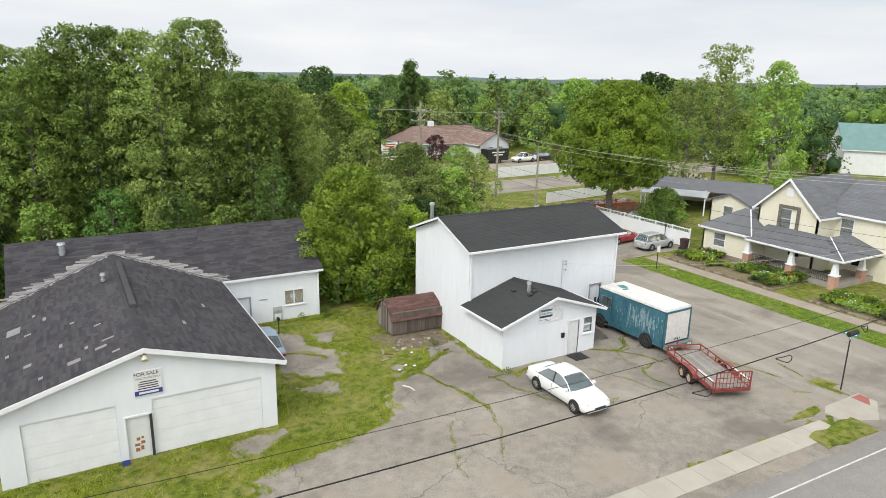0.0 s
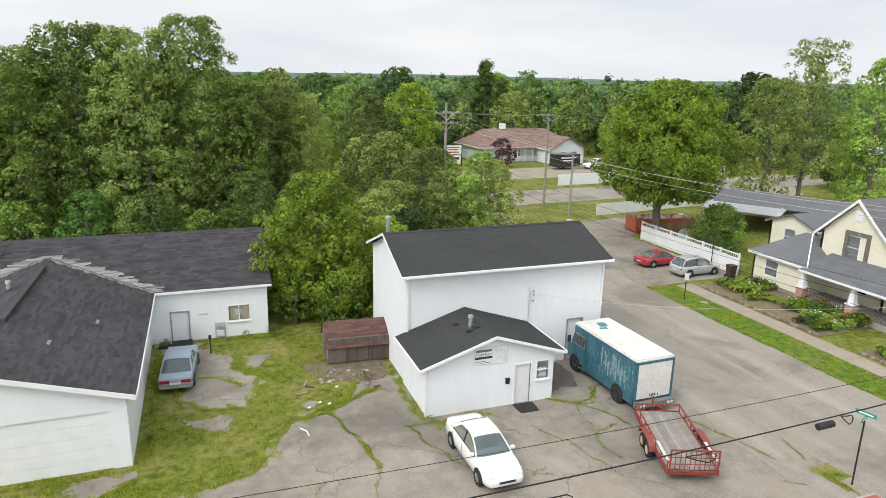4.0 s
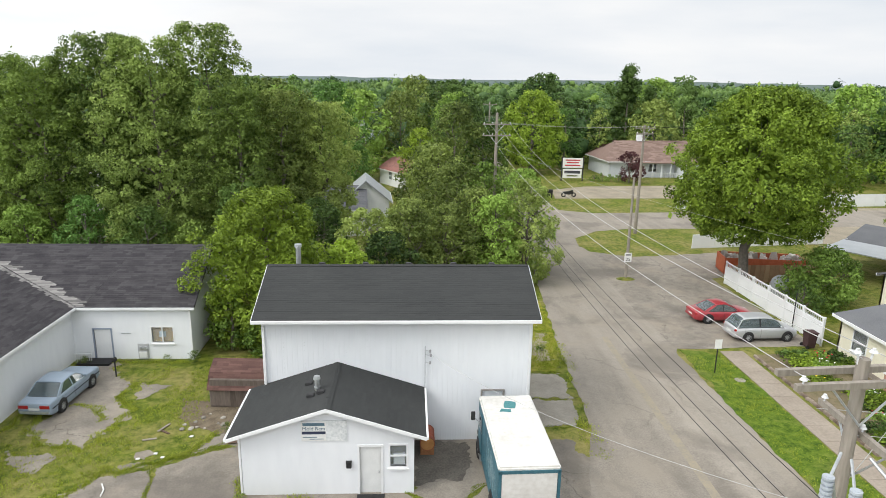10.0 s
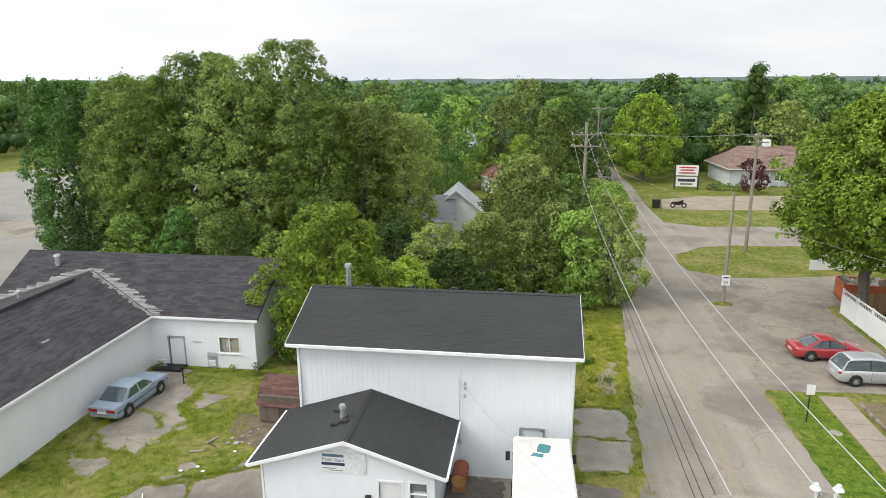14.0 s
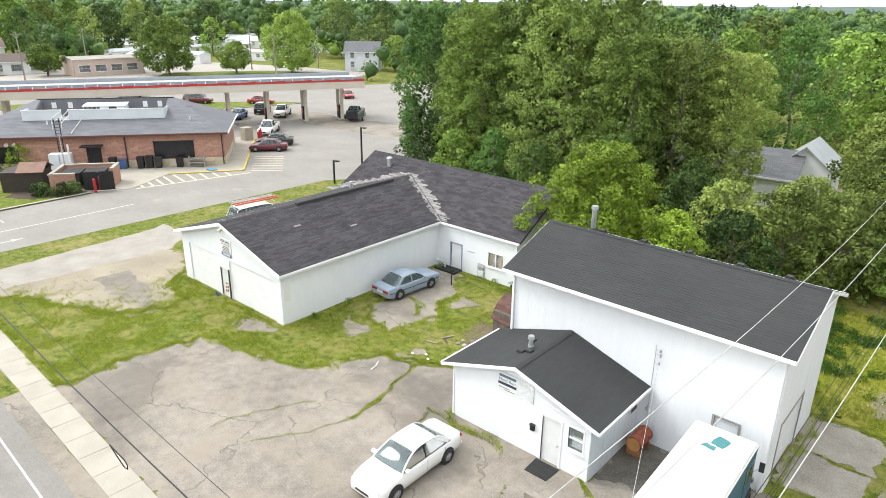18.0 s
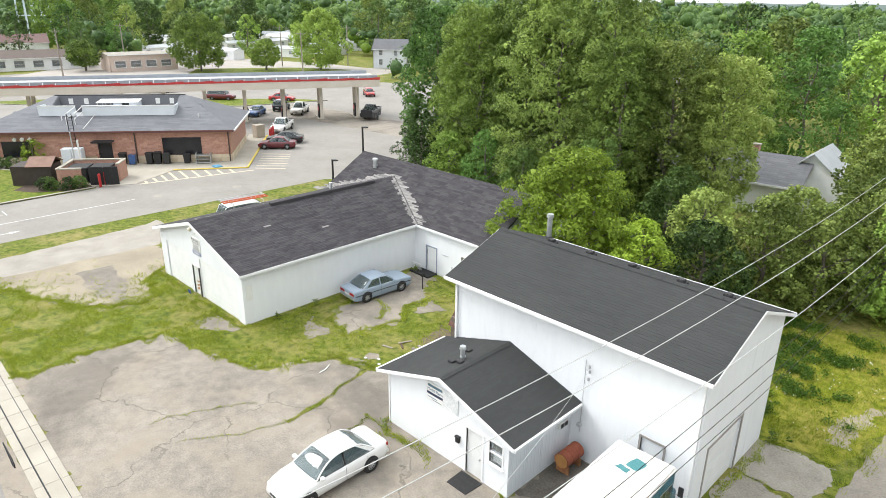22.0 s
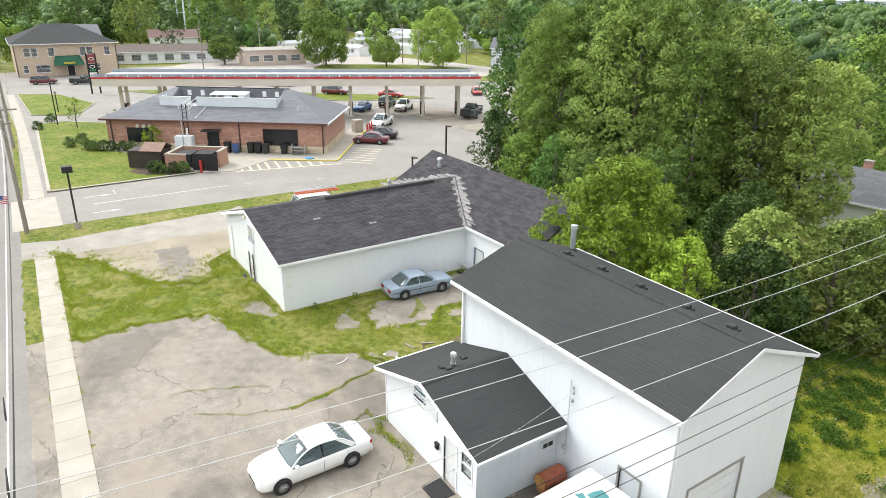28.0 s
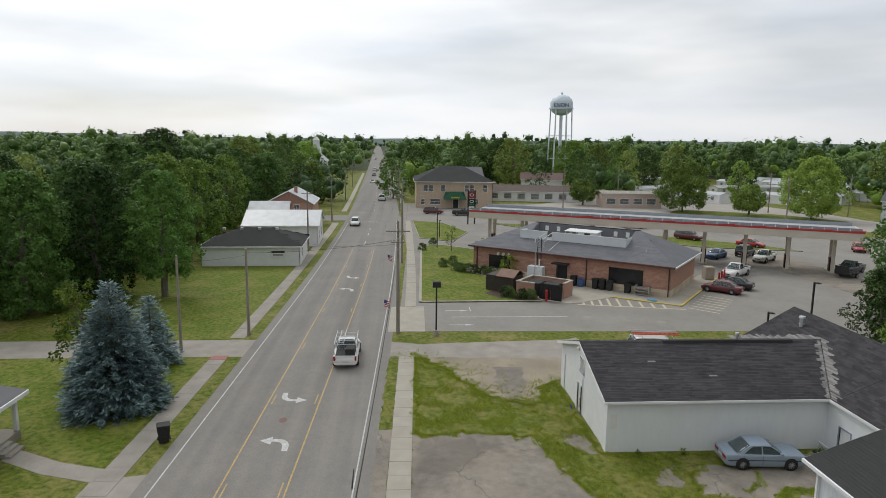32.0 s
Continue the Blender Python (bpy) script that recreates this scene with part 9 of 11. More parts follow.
# price sign and forecourt lamps
ps = thing("price_sign", "tall dark price sign with red, black and green panels", "sign", -94.6, 31.9, 0, 100)
for x in (-0.75, 0.75):
    part("post", M().box(x - 0.12, x + 0.12, -0.12, 0.12, 0, 7.2), IRON, ps)
DRED = mat("dark_red_sign", (0.20, 0.035, 0.04), (0.28, 0.06, 0.06), 1.0, 0.5)
for z0, z1, mt in ((5.5, 7.0, DRED), (3.9, 5.4, IRON), (2.6, 3.75, SCR)):
    part("panel", M().box(-0.63, 0.63, -0.1, 0.1, z0, z1), mt, ps)
for z, mt in ((6.25, SIGNW), (4.85, SIGNW)):
    m = M()
    m.loft([[(0.48 * f * math.cos(q), y, z + 0.3 * f * math.sin(q)) for q in [6.283 * j / 16 for j in range(16)]] for f, y in ((1, -0.09), (1, -0.13))])
    em = part("emblem", m, mt, ps, "pale oval sign emblem")
    m = M()
    m.loft([[(0.36 * f * math.cos(q), y, z + 0.2 * f * math.sin(q)) for q in [6.283 * j / 16 for j in range(16)]] for f, y in ((1, -0.12), (1, -0.15))])
    part("emblem_field", m, DRED if z > 6 else IRON, em)
for x in (-0.38, 0.0, 0.38):
    part("digit_panel", M().box(x - 0.12, x + 0.12, -0.13, -0.1, 4.05, 4.4), plain("green_digit", (0.03, 0.30, 0.12)) if x < -0.1 else bpy.data.materials["green_digit"], ps)
for z in (3.3, 3.0, 2.75):
    part("text_line", M().box(-0.5, 0.5, -0.12, -0.1, z, z + 0.09), INK, ps)
for k, (x, y) in enumerate(((-26.6, 33.2), (-27.1, 33.9), (-31.8, 32.6), (-31.0, 33.6))):
    bo = thing("bollard", "red steel bollard guarding the bin enclosure", "bollard", x, y, 0.04, group="red bollards")
    part("post", M().rod((0, 0, -0.05), (0, 0, 1.25), 0.13, 0.13, 12), bpy.data.materials["bollard_red"], bo)
    part("cap", M().rod((0, 0, 1.25), (0, 0, 1.33), 0.13, 0.05, 12), bpy.data.materials["bollard_red"], bo)


def yard_lamp(x, y, hh, label, box=True, base=True):
    t = thing("yard_lamp", label, "lamp", x, y)
    if base:
        part("footing", M().rod((0, 0, -0.1), (0, 0, 0.55), 0.28, 0.26, 14), CONC, t)
    part("post", M().box(-0.07, 0.07, -0.07, 0.07, 0.4 if base else 0, hh), IRON, t)
    if box:
        part("head", M().box(-0.32, 0.32, -0.38, 0.38, hh, hh + 0.5), IRON, t, bevel=0.03)
        part("lens", M().box(-0.22, 0.22, -0.385, -0.38, hh + 0.1, hh + 0.4), LAMP_W, t)
    else:
        part("arm", M().box(-0.06, 0.5, -0.06, 0.06, hh - 0.08, hh), IRON, t)
        part("head", M().box(0.2, 0.75, -0.18, 0.18, hh - 0.05, hh + 0.05), IRON, t)
    return t


yard_lamp(-13.85, 20.15, 4.6, "black yard lamp with a square head on a concrete footing")
yard_lamp(-14.5, 56.2, 4.85, "tall thin black forecourt lamp", False, False)
yard_lamp(-12.9, 51.0, 2.4, "short dark post at the edge of the drive", False, False)
yard_lamp(-63, 22.9, 6.0, "tall black street lamp by the station lawn", False, False)
yard_lamp(-75, 24, 3.2, "black post lamp on the grass corner", False, False)
for k, (x, y) in enumerate(((-15.2, 36.0), (-15.0, 43.0))):
    solo("manhole", M().rod((-20.0 + 2 * k, y, 0.0), (-20.0 + 2 * k, y, 0.02), 0.45, 0.45, 16), CONC_OLD, "round pale manhole cover in the drive", "manhole")
# ---- utility poles and wires ----
POLE = mat("grey_pole_wood", (0.20, 0.175, 0.145), (0.34, 0.305, 0.26), 3, 0.9, 0.4, fine=16, stretch=(1, 1, 0.15))
WIRE_W = plain("pale_wire", (0.46, 0.46, 0.45))
WIRE_B = plain("black_cable", (0.012, 0.012, 0.013))
PORC = plain("white_porcelain", (0.66, 0.67, 0.68), 0.2)
PORC_B = plain("brown_porcelain", (0.10, 0.045, 0.03), 0.2)


def sag(p, q, drop, n=18):
    return [(p[0] + (q[0] - p[0]) * t, p[1] + (q[1] - p[1]) * t, p[2] + (q[2] - p[2]) * t - drop * 4 * t * (1 - t)) for t in (k / n for k in range(n + 1))]


def wire(p, q, drop, r, material, label, n=18):
    return solo("wire", M().pipe(sag(p, q, drop, n), r, 5), material, label, "wire")


def utility_pole(x, y, h, label, arms=(), turn=0, r=0.15, lamp=False):
    """arms: (height, half length, turn, insulators)."""
    t = thing("utility_pole", label, "utility pole", x, y, 0, turn)
    part("shaft", M().rod((0, 0, -0.5), (0, 0, h), r * 1.25, r * 0.8, 12), POLE, t)
    for z, half, tn, ins in arms:
        c, s = math.cos(radians(tn)), math.sin(radians(tn))
        m = M()
        m.obox((-c * half + s * 0.16, -s * half - c * 0.16), (c, s), 2 * half, -0.09, z - 0.055, z + 0.055)
        arm = part("crossarm", m, POLE, t)
        for k in range(ins):
            d = -half + 0.12 + (2 * half - 0.24) * k / max(1, ins - 1)
            px, py = c * d + s * 0.2, s * d - c * 0.2
            im = M().rod((px, py, z + 0.05), (px, py, z + 0.17), 0.016, 0.016, 6)
            for j in range(2):
                im.rod((px, py, z + 0.12 + 0.035 * j), (px, py, z + 0.155 + 0.03 * j), 0.060 - 0.025 * j, 0.040 - 0.010 * j, 12)
            part("insulator", im, PORC, arm)
        for e in (-1, 1):
            part("brace", M().rod((c * half * 0.5 * e + s * 0.2, s * half * 0.5 * e - c * 0.2, z - 0.05), (s * 0.15, -c * 0.15, z - 0.75), 0.02, 0.02, 5), STEEL, t)
    if lamp:
        part("lamp_arm", M().rod((0, 0, h - 3), (0.0, -2.0, h - 2.2), 0.04, 0.04, 6), STEEL, t)
        part("lamp_head", M().rod((0, -1.9, h - 2.2), (0, -2.5, h - 2.25), 0.14, 0.1, 8), STEEL, t)
    return t


cpole = utility_pole(35.75, 15.0, 11.85, "weathered corner utility pole with double crossarms and switches", ((11.5, 1.25, 4, 2), (10.5, 1.2, 88, 3), (9.3, 1.1, 4, 0)), r=0.125)
m = M()
m.obox((-1.25, 0.28), (1, 0.07), 2.5, -0.09, 11.455, 11.565)
part("crossarm", m, POLE, cpole)
for k, (x, y, z) in enumerate(((-0.75, -0.7, 10.1), (-0.5, -1.0, 10.05), (0.15, -1.15, 10.1), (0.75, -0.6, 10.1))):
    f = M().rod((x, y, z - 0.28), (x, y, z + 0.12), 0.05, 0.05, 8)
    for j in range(5):
        f.rod((x, y, z - 0.25 + 0.08 * j), (x, y, z - 0.21 + 0.08 * j), 0.09, 0.09, 10)
    fo = part("fuse_switch", f, plain("grey_porcelain_b", (0.42, 0.46, 0.50), 0.3) if k == 0 else bpy.data.materials["grey_porcelain_b"], cpole)
    part("fuse_tube", M().rod((x + 0.16, y, z - 0.3), (x + 0.06, y, z + 0.12), 0.025, 0.025, 6), STEEL, fo)
    part("bracket", M().rod((x, y, z), (x * 0.4, y * 0.4, z + 0.25), 0.025, 0.025, 6), STEEL, cpole)
for x in (-0.12, 0.14):
    im = M().rod((x * 0.7, 0, 11.75), (x, 0, 11.98), 0.02, 0.02, 6).rod((x, 0, 11.95), (x, 0, 11.985), 0.068, 0.045, 12).rod((x, 0, 11.985), (x, 0, 12.02), 0.034, 0.028, 10)
    part("top_insulator", im, PORC, cpole)
for z, x in ((8.4, 0.3), (8.1, 0.25)):
    part("strain_insulator", M().rod((x, -0.5, z), (x, -0.75, z - 0.02), 0.07, 0.07, 8), PORC_B, cpole)
part("guy_brace", M().rod((0.05, -0.1, 8.6), (-1.0, -3.4, 6.0), 0.06, 0.06, 8), STEEL, cpole)
part("splice_box", M().rod((0.2, 0.5, 7.4), (0.2, 1.1, 7.38), 0.12, 0.12, 10), BLACK, cpole)
utility_pole(36.35, 65.65, 13.2, "utility pole with two crossarms beside the street", ((12.2, 1.3, 2, 4), (11.2, 1.3, 2, 4)))
utility_pole(53.2, 74.9, 11.7, "pale utility pole with two crossarms on the grass island", ((11.4, 1.2, 10, 4), (10.8, 1.0, 10, 3)))
utility_pole(42.3, 121.9, 12.4, "distant utility pole with a crossarm", ((12.0, 1.2, 0, 3),))
utility_pole(36.8, 118.0, 11.5, "distant utility pole among the trees", ((11.0, 1.0, 0, 2),))
spole = utility_pole(46.65, 57.8, 8.6, "bare wooden pole carrying a speed sign", (), r=0.11)
sp = part("speed_plate", M().box(-0.30, 0.30, -0.20, -0.17, 1.55, 2.35), SIGNW, spole, "white speed limit plate")
part("text_line", M().box(-0.2, 0.2, -0.205, -0.20, 2.12, 2.22), INK, sp)
words("25", 0.38, 0, -0.204, 1.66, INK, sp)
solo("pole_weeds", M().loft([[(46.65 + r * math.cos(a), 57.8 + 0.7 * r * math.sin(a), z) for a in [k * math.pi / 6 for k in range(12)]] for r, z in ((0.8, 0.02), (0.5, 0.12), (0.1, 0.2))]), GRASS, "tuft of grass round the pole's foot", "grass")
utility_pole(-14.65, 16.65, 10.5, "tall utility pole at the station drive", ((9.6, 1.1, 88, 3), (8.6, 0.6, 88, 2)))
for k, x in enumerate((-50, -84, -120, -155, -195, -240)):
    utility_pole(x, cl(x) + 6.3, 10.5, "utility pole along the main road", ((9.8, 1.1, 88, 3),), r=0.14, lamp=k % 2 == 1)
utility_pole(-9.8, -1.4, 8.2, "dark bare pole on the far verge", (), r=0.11)
utility_pole(-14.5, 3.1, 8.0, "grey bare pole on the far verge", (), r=0.12)
for x in (-62, -100, -150, -200):
    utility_pole(x, cl(x) - 8.9, 9.5, "utility pole on the south side of the road", ((9.0, 0.9, 88, 2),), r=0.13)
for x, y in ((-92, 100), (-112, 128), (-128, 60), (-150, 82), (-120, 112)):
    utility_pole(x, y, 10.5, "utility pole behind the station", ((9.9, 1.1, 50, 3),), r=0.14)
# three pale conductors over the barn roof, and lower dark cables
ends = (((34.78, 14.8, 11.58), (35.15, 65.65, 12.3)), ((35.72, 15.0, 11.85), (36.35, 65.65, 12.4)), ((36.85, 14.9, 11.55), (37.55, 65.65, 12.3)))
for p, q in ends:
    wire(p, q, 1.35, 0.0085, WIRE_W, "pale bare conductor strung along the side street")
for (p, q) in (((35.9, 15.2, 8.9), (36.4, 65.6, 9.3)), ((35.9, 15.2, 8.3), (36.5, 65.6, 8.6)), ((35.9, 15.2, 7.9), (36.5, 65.6, 8.0))):
    wire(p, q, 1.0, 0.009, WIRE_B, "thin dark cable along the side street")
for dx in (-0.9, 0, 0.9):
    wire((36.35 + dx, 65.65, 12.4), (53.2 + dx * 0.5, 74.9, 11.6), 0.3, 0.0065, WIRE_W, "conductor between two poles")
    wire((53.2 + dx * 0.6, 74.9, 11.6), (110, 84 + dx, 11.5), 0.8, 0.009, WIRE_B, "conductor along the far road")
    wire((36.35 + dx, 65.65, 12.4), (42.3 + dx, 121.9, 12.1), 0.8, 0.0065, WIRE_W, "conductor along the street beyond")
    wire((35.75, 15.0 + dx, 10.5), (90, 12.9 + dx, 10.6), 1.0, 0.0065, WIRE_W, "conductor along the main road")
    for xa, xb in ((-14.65, -50), (-50, -84), (-84, -120), (-120, -155), (-155, -195), (-195, -240)):
        wire((xa, cl(xa) + 6.3 + dx, 9.95), (xb, cl(xb) + 6.3 + dx, 9.95), 0.5, 0.010, WIRE_B, "conductor along the main road", 8)
# thick communication cable along the main road, with slack loops
wire((35.75, 15.0, 6.1), (-14.65, 16.4, 6.4), 0.95, 0.022, WIRE_B, "thick black communication cable", 28)
wire((35.75, 15.0, 6.1), (92, 13.0, 6.6), 0.8, 0.022, WIRE_B, "thick black communication cable", 24)
wire((35.75, 15.2, 6.9), (-14.65, 16.6, 7.4), 0.75, 0.009, WIRE_B, "thin black cable along the main road", 28)
for x, z, w in ((25.7, 5.35, 0.6), (31.3, 5.62, 0.3), (21.0, 5.0, 0.6)):
    # a slack loop: two strands spreading from the cable to a round end
    pts = [(x - w, 15.1, z + 0.16), (x - w * 0.2, 15.1, z + 0.12), (x + w * 0.5, 15.1, z + 0.12), (x + w * 0.8, 15.1, z), (x + w * 0.75, 15.1, z - 0.14), (x + w * 0.4, 15.1, z - 0.2), (x - w * 0.3, 15.1, z - 0.04), (x - w, 15.1, z + 0.14)]
    solo("cable_loop", M().pipe(pts, 0.018, 6), WIRE_B, "slack loop of black cable hung on the line", "cable")
sc = solo("splice_case", M().rod((30.0, 15.05, 5.6), (30.6, 15.04, 5.63), 0.11, 0.11, 10), BLACK, "black splice case hung on the cable", "splice case")
# service drops
wire((29.45, 32.6, 4.3), (35.75, 15.1, 9.0), 0.5, 0.006, WIRE_W, "service drop to the barn mast", 14)
wire((10.2, 41.7, 3.4), (15.3, 47.5, 10), 0.1, 0.008, WIRE_B, "service drop over the wing roof", 8)
wire((55.0, 44.0, 6.2), (36.35, 65.65, 10.3), 0.6, 0.0065, WIRE_W, "service drop to the cream house")
wire((57.0, 36.0, 6.0), (36.0, 15.2, 9.5), 0.7, 0.0065, WIRE_W, "service drop to the cream house")
wire((-14.65, 16.6, 8.8), (-14.5, 3.1, 7.6), 0.3, 0.013, WIRE_B, "cable over the main road", 10)
wire((-14.65, 16.6, 8.4), (-47.5, 2.0, 3.6), 0.5, 0.010, WIRE_B, "service drop over the main road", 10)
wire((-9.8, -1.4, 7.6), (-14.5, 3.1, 7.4), 0.1, 0.010, WIRE_B, "cable between two bare poles", 8)

# street signs
ssg = thing("street_sign", "green street name sign on a dark post", "sign", 36.8, 18.3)
part("post", M().rod((0, 0, -0.2), (0, 0, 2.9), 0.035, 0.035, 8), IRON, ssg)
SGREEN = plain("sign_green", (0.02, 0.26, 0.20))
for z, tn in ((2.92, 20), (3.12, 105)):
    pl = part("name_plate", M().box(-0.38, 0.38, -0.01, 0.01, 0, 0.18), SGREEN, ssg)
    pl.matrix_local = pose(0, 0, z, 0, 0, tn)
    part("text_line", M().box(-0.28, 0.28, -0.016, 0.016, 0.06, 0.12), SIGNW, pl)
ns = thing("notice_post", "small white notice sign on a dark post in the verge", "sign", 46.0, 39.6)
part("post", M().rod((0, 0, -0.2), (0, 0, 2.0), 0.035, 0.035, 8), IRON, ns)
part("plate", M().box(-0.2, 0.2, -0.05, -0.03, 1.5, 2.05), SIGNW, ns)
solo("valve_cover", M().rod((47.0, 38.6, 0.0), (47.0, 38.6, 0.03), 0.3, 0.3, 12), CONC_OLD, "round pale valve cover in the verge", "cover")
for k, x in enumerate((-14.9, -37.0)):
    fg = thing("flag", "small striped flag on an angled stick at the road", "flag", x - 6.5 * (1 - k) * 0, 16.0 - 0.1 * k, 2.0 + 0.3 * k, group="flags along the road")
    part("stick", M().rod((0, 0, 0), (0, -0.7, 1.5), 0.02, 0.02, 6), STEEL, fg)
    for j in range(7):
        part("stripe", M().add([(q * 0.012, y, z - 0.35 * (y + 0.62)) for q in (-1, 1) for y, z in ((-0.62, 0.55 + 0.09 * j), (-0.05, 0.55 + 0.09 * j), (-0.05, 0.64 + 0.09 * j), (-0.62, 0.64 + 0.09 * j))], [(0, 1, 2, 3), (7, 6, 5, 4), (0, 4, 5, 1), (1, 5, 6, 2), (2, 6, 7, 3), (3, 7, 4, 0)]), SRED if j % 2 == 0 else SIGNW, fg)
    part("canton", M().add([(q * 0.017, y, z - 0.35 * (y + 0.62)) for q in (-1, 1) for y, z in ((-0.62, 0.86), (-0.38, 0.86), (-0.38, 1.18), (-0.62, 1.18))], [(0, 1, 2, 3), (7, 6, 5, 4), (0, 4, 5, 1), (1, 5, 6, 2), (2, 6, 7, 3), (3, 7, 4, 0)]), BLUE, fg)
# ---- trees ----
LEAF_MID = leaf_mat("leaf_mid", (0.041, 0.085, 0.014), (0.356, 0.528, 0.102))
LEAF_LIGHT = leaf_mat("leaf_light", (0.043, 0.078, 0.007), (0.338, 0.467, 0.053))
LEAF_DARK = leaf_mat("leaf_dark", (0.021, 0.044, 0.010), (0.149, 0.244, 0.057))
LEAF_OLIVE = leaf_mat("leaf_olive", (0.067, 0.101, 0.019), (0.396, 0.493, 0.125))
# maple green, taken darker to hold the backlit shade south of the road
LEAF_MAPLE_DIM = leaf_mat("leaf_maple_dim", (0.013, 0.034, 0.008), (0.177, 0.338, 0.074))
LEAF_GROVE = leaf_mat("leaf_grove", (0.054, 0.098, 0.018), (0.424, 0.579, 0.121))
# darker grove green: the unlit side of the edge trees is put into the colour
LEAF_SHADED = leaf_mat("leaf_shaded", (0.033, 0.064, 0.012), (0.274, 0.386, 0.078))
LEAF_POPLAR = leaf_mat("leaf_poplar", (0.072, 0.120, 0.024), (0.496, 0.640, 0.164))
LEAF_GOLD = leaf_mat("leaf_gold", (0.076, 0.129, 0.013), (0.427, 0.588, 0.070))
LEAF_RED = leaf_mat("leaf_red", (0.050, 0.018, 0.022), (0.125, 0.050, 0.052))
WOOD_MID = leaf_mat("wood_mid", (0.072, 0.142, 0.035), (0.243, 0.365, 0.100), True)
WOOD_DARK = leaf_mat("wood_dark", (0.039, 0.085, 0.029), (0.134, 0.224, 0.074), True)
WOOD_OLIVE = leaf_mat("wood_olive", (0.113, 0.166, 0.048), (0.325, 0.406, 0.138), True)
WOOD_LIGHT = leaf_mat("wood_light", (0.115, 0.209, 0.029), (0.343, 0.484, 0.086), True)
SPRUCE = leaf_mat("blue_spruce", (0.033, 0.060, 0.057), (0.391, 0.540, 0.546))


def leaf_cloud(rng, centres, radii, per_area, size, flat=0.8):
    """Leaf sprays on the shells of many overlapping clumps."""
    quads = []
    c, r = np.array(centres), np.array(radii)
    for i in range(len(c)):
        n = max(6, int(per_area * 4 * math.pi * r[i] ** 2))
        d = rng.normal(size=(n, 3))
        d /= np.linalg.norm(d, axis=1)[:, None]
        flip = (d[:, 2] < -0.3) & (rng.random(n) < 0.7)
        d[:, 2] = np.where(flip, -d[:, 2], d[:, 2])
        rad = r[i] * (0.35 + 0.85 * rng.random((n, 1)) ** 0.7)
        p = c[i] + d * rad * np.array([1, 1, flat])
        nn = d * 0.6 + rng.normal(size=(n, 3)) * 0.6
        nn[:, 2] += 0.45
        nn /= np.linalg.norm(nn, axis=1)[:, None]
        a = np.cross(nn, rng.normal(size=(n, 3)))
        a /= np.linalg.norm(a, axis=1)[:, None] + 1e-9
        b = np.cross(nn, a)
        s = size * (0.5 + 0.9 * rng.random((n, 1)))
        b = b * 0.6
        bend = nn * s * 0.25
        quads.append(np.stack([p - a * s, p - b * s + bend, p + a * s, p + b * s + bend], 1))
    return np.concatenate(quads)


def quad_mesh(name, q, material):
    n = len(q)
    me = bpy.data.meshes.new(name)
    me.vertices.add(n * 4)
    me.vertices.foreach_set("co", q.reshape(-1).astype(np.float32))
    me.loops.add(n * 4)
    me.loops.foreach_set("vertex_index", np.arange(n * 4, dtype=np.int32))
    me.polygons.add(n)
    me.polygons.foreach_set("loop_start", np.arange(0, n * 4, 4, dtype=np.int32))
    me.update()
    me.materials.append(material)
    return me


def cores(rng, centres, radii, scale=0.78):
    """Uneven dark hearts of far crowns, one for each clump: triangles."""
    p = (1 + 5 ** 0.5) / 2
    v = np.array([(-1, p, 0), (1, p, 0), (-1, -p, 0), (1, -p, 0), (0, -1, p), (0, 1, p), (0, -1, -p), (0, 1, -p), (p, 0, -1), (p, 0, 1), (-p, 0, -1), (-p, 0, 1)]) / math.sqrt(1 + p * p)
    f = np.array([(0, 11, 5), (0, 5, 1), (0, 1, 7), (0, 7, 10), (0, 10, 11), (1, 5, 9), (5, 11, 4), (11, 10, 2), (10, 7, 6), (7, 1, 8), (3, 9, 4), (3, 4, 2), (3, 2, 6), (3, 6, 8), (3, 8, 9), (4, 9, 5), (2, 4, 11), (6, 2, 10), (8, 6, 7), (9, 8, 1)])
    c, r = np.array(centres), np.array(radii)
    n = len(c)
    verts = c[:, None, :] + v[None] * (r[:, None, None] * scale) * (0.72 + 0.5 * rng.random((n, 12, 1)))
    return verts.reshape(-1, 3), (f[None] + 12 * np.arange(n)[:, None, None]).reshape(-1, 3)


def far_mesh(name, q, centres, radii, rng, material, scale=0.78):
    """Leaf sprays and crown hearts in one mesh."""
    cv, cf = cores(rng, centres, radii, scale)
    nq = len(q)
    me = bpy.data.meshes.new(name)
    co = np.concatenate([q.reshape(-1, 3), cv]).astype(np.float32)
    loops = np.concatenate([np.arange(nq * 4), cf.reshape(-1) + nq * 4]).astype(np.int32)
    starts = np.concatenate([np.arange(0, nq * 4, 4), nq * 4 + 3 * np.arange(len(cf))]).astype(np.int32)
    me.vertices.add(len(co))
    me.vertices.foreach_set("co", co.reshape(-1))
    me.loops.add(len(loops))
    me.loops.foreach_set("vertex_index", loops)
    me.polygons.add(len(starts))
    me.polygons.foreach_set("loop_start", starts)
    me.update()
    me.materials.append(material)
    return me


def branchwork(rng, h, r, spread, first=0.25, limbs=2, lean=0.0):
    m = M()
    prev, pr, n = Vector((0, 0, -0.3)), r, 8
    for k in range(1, n + 1):
        t = k / n
        p = Vector((rng.normal() * 0.012 * h + lean * t, rng.normal() * 0.012 * h, h * 0.86 * t))
        nr = r * (1 - t) ** 0.8 + 0.03
        m.rod(prev, p, pr, nr, 8, False)
        if t > first:
            for j in range(limbs):
                a = rng.random() * 6.283
                ln = spread * (0.55 + 0.45 * rng.random()) * (1.1 - 0.7 * t)
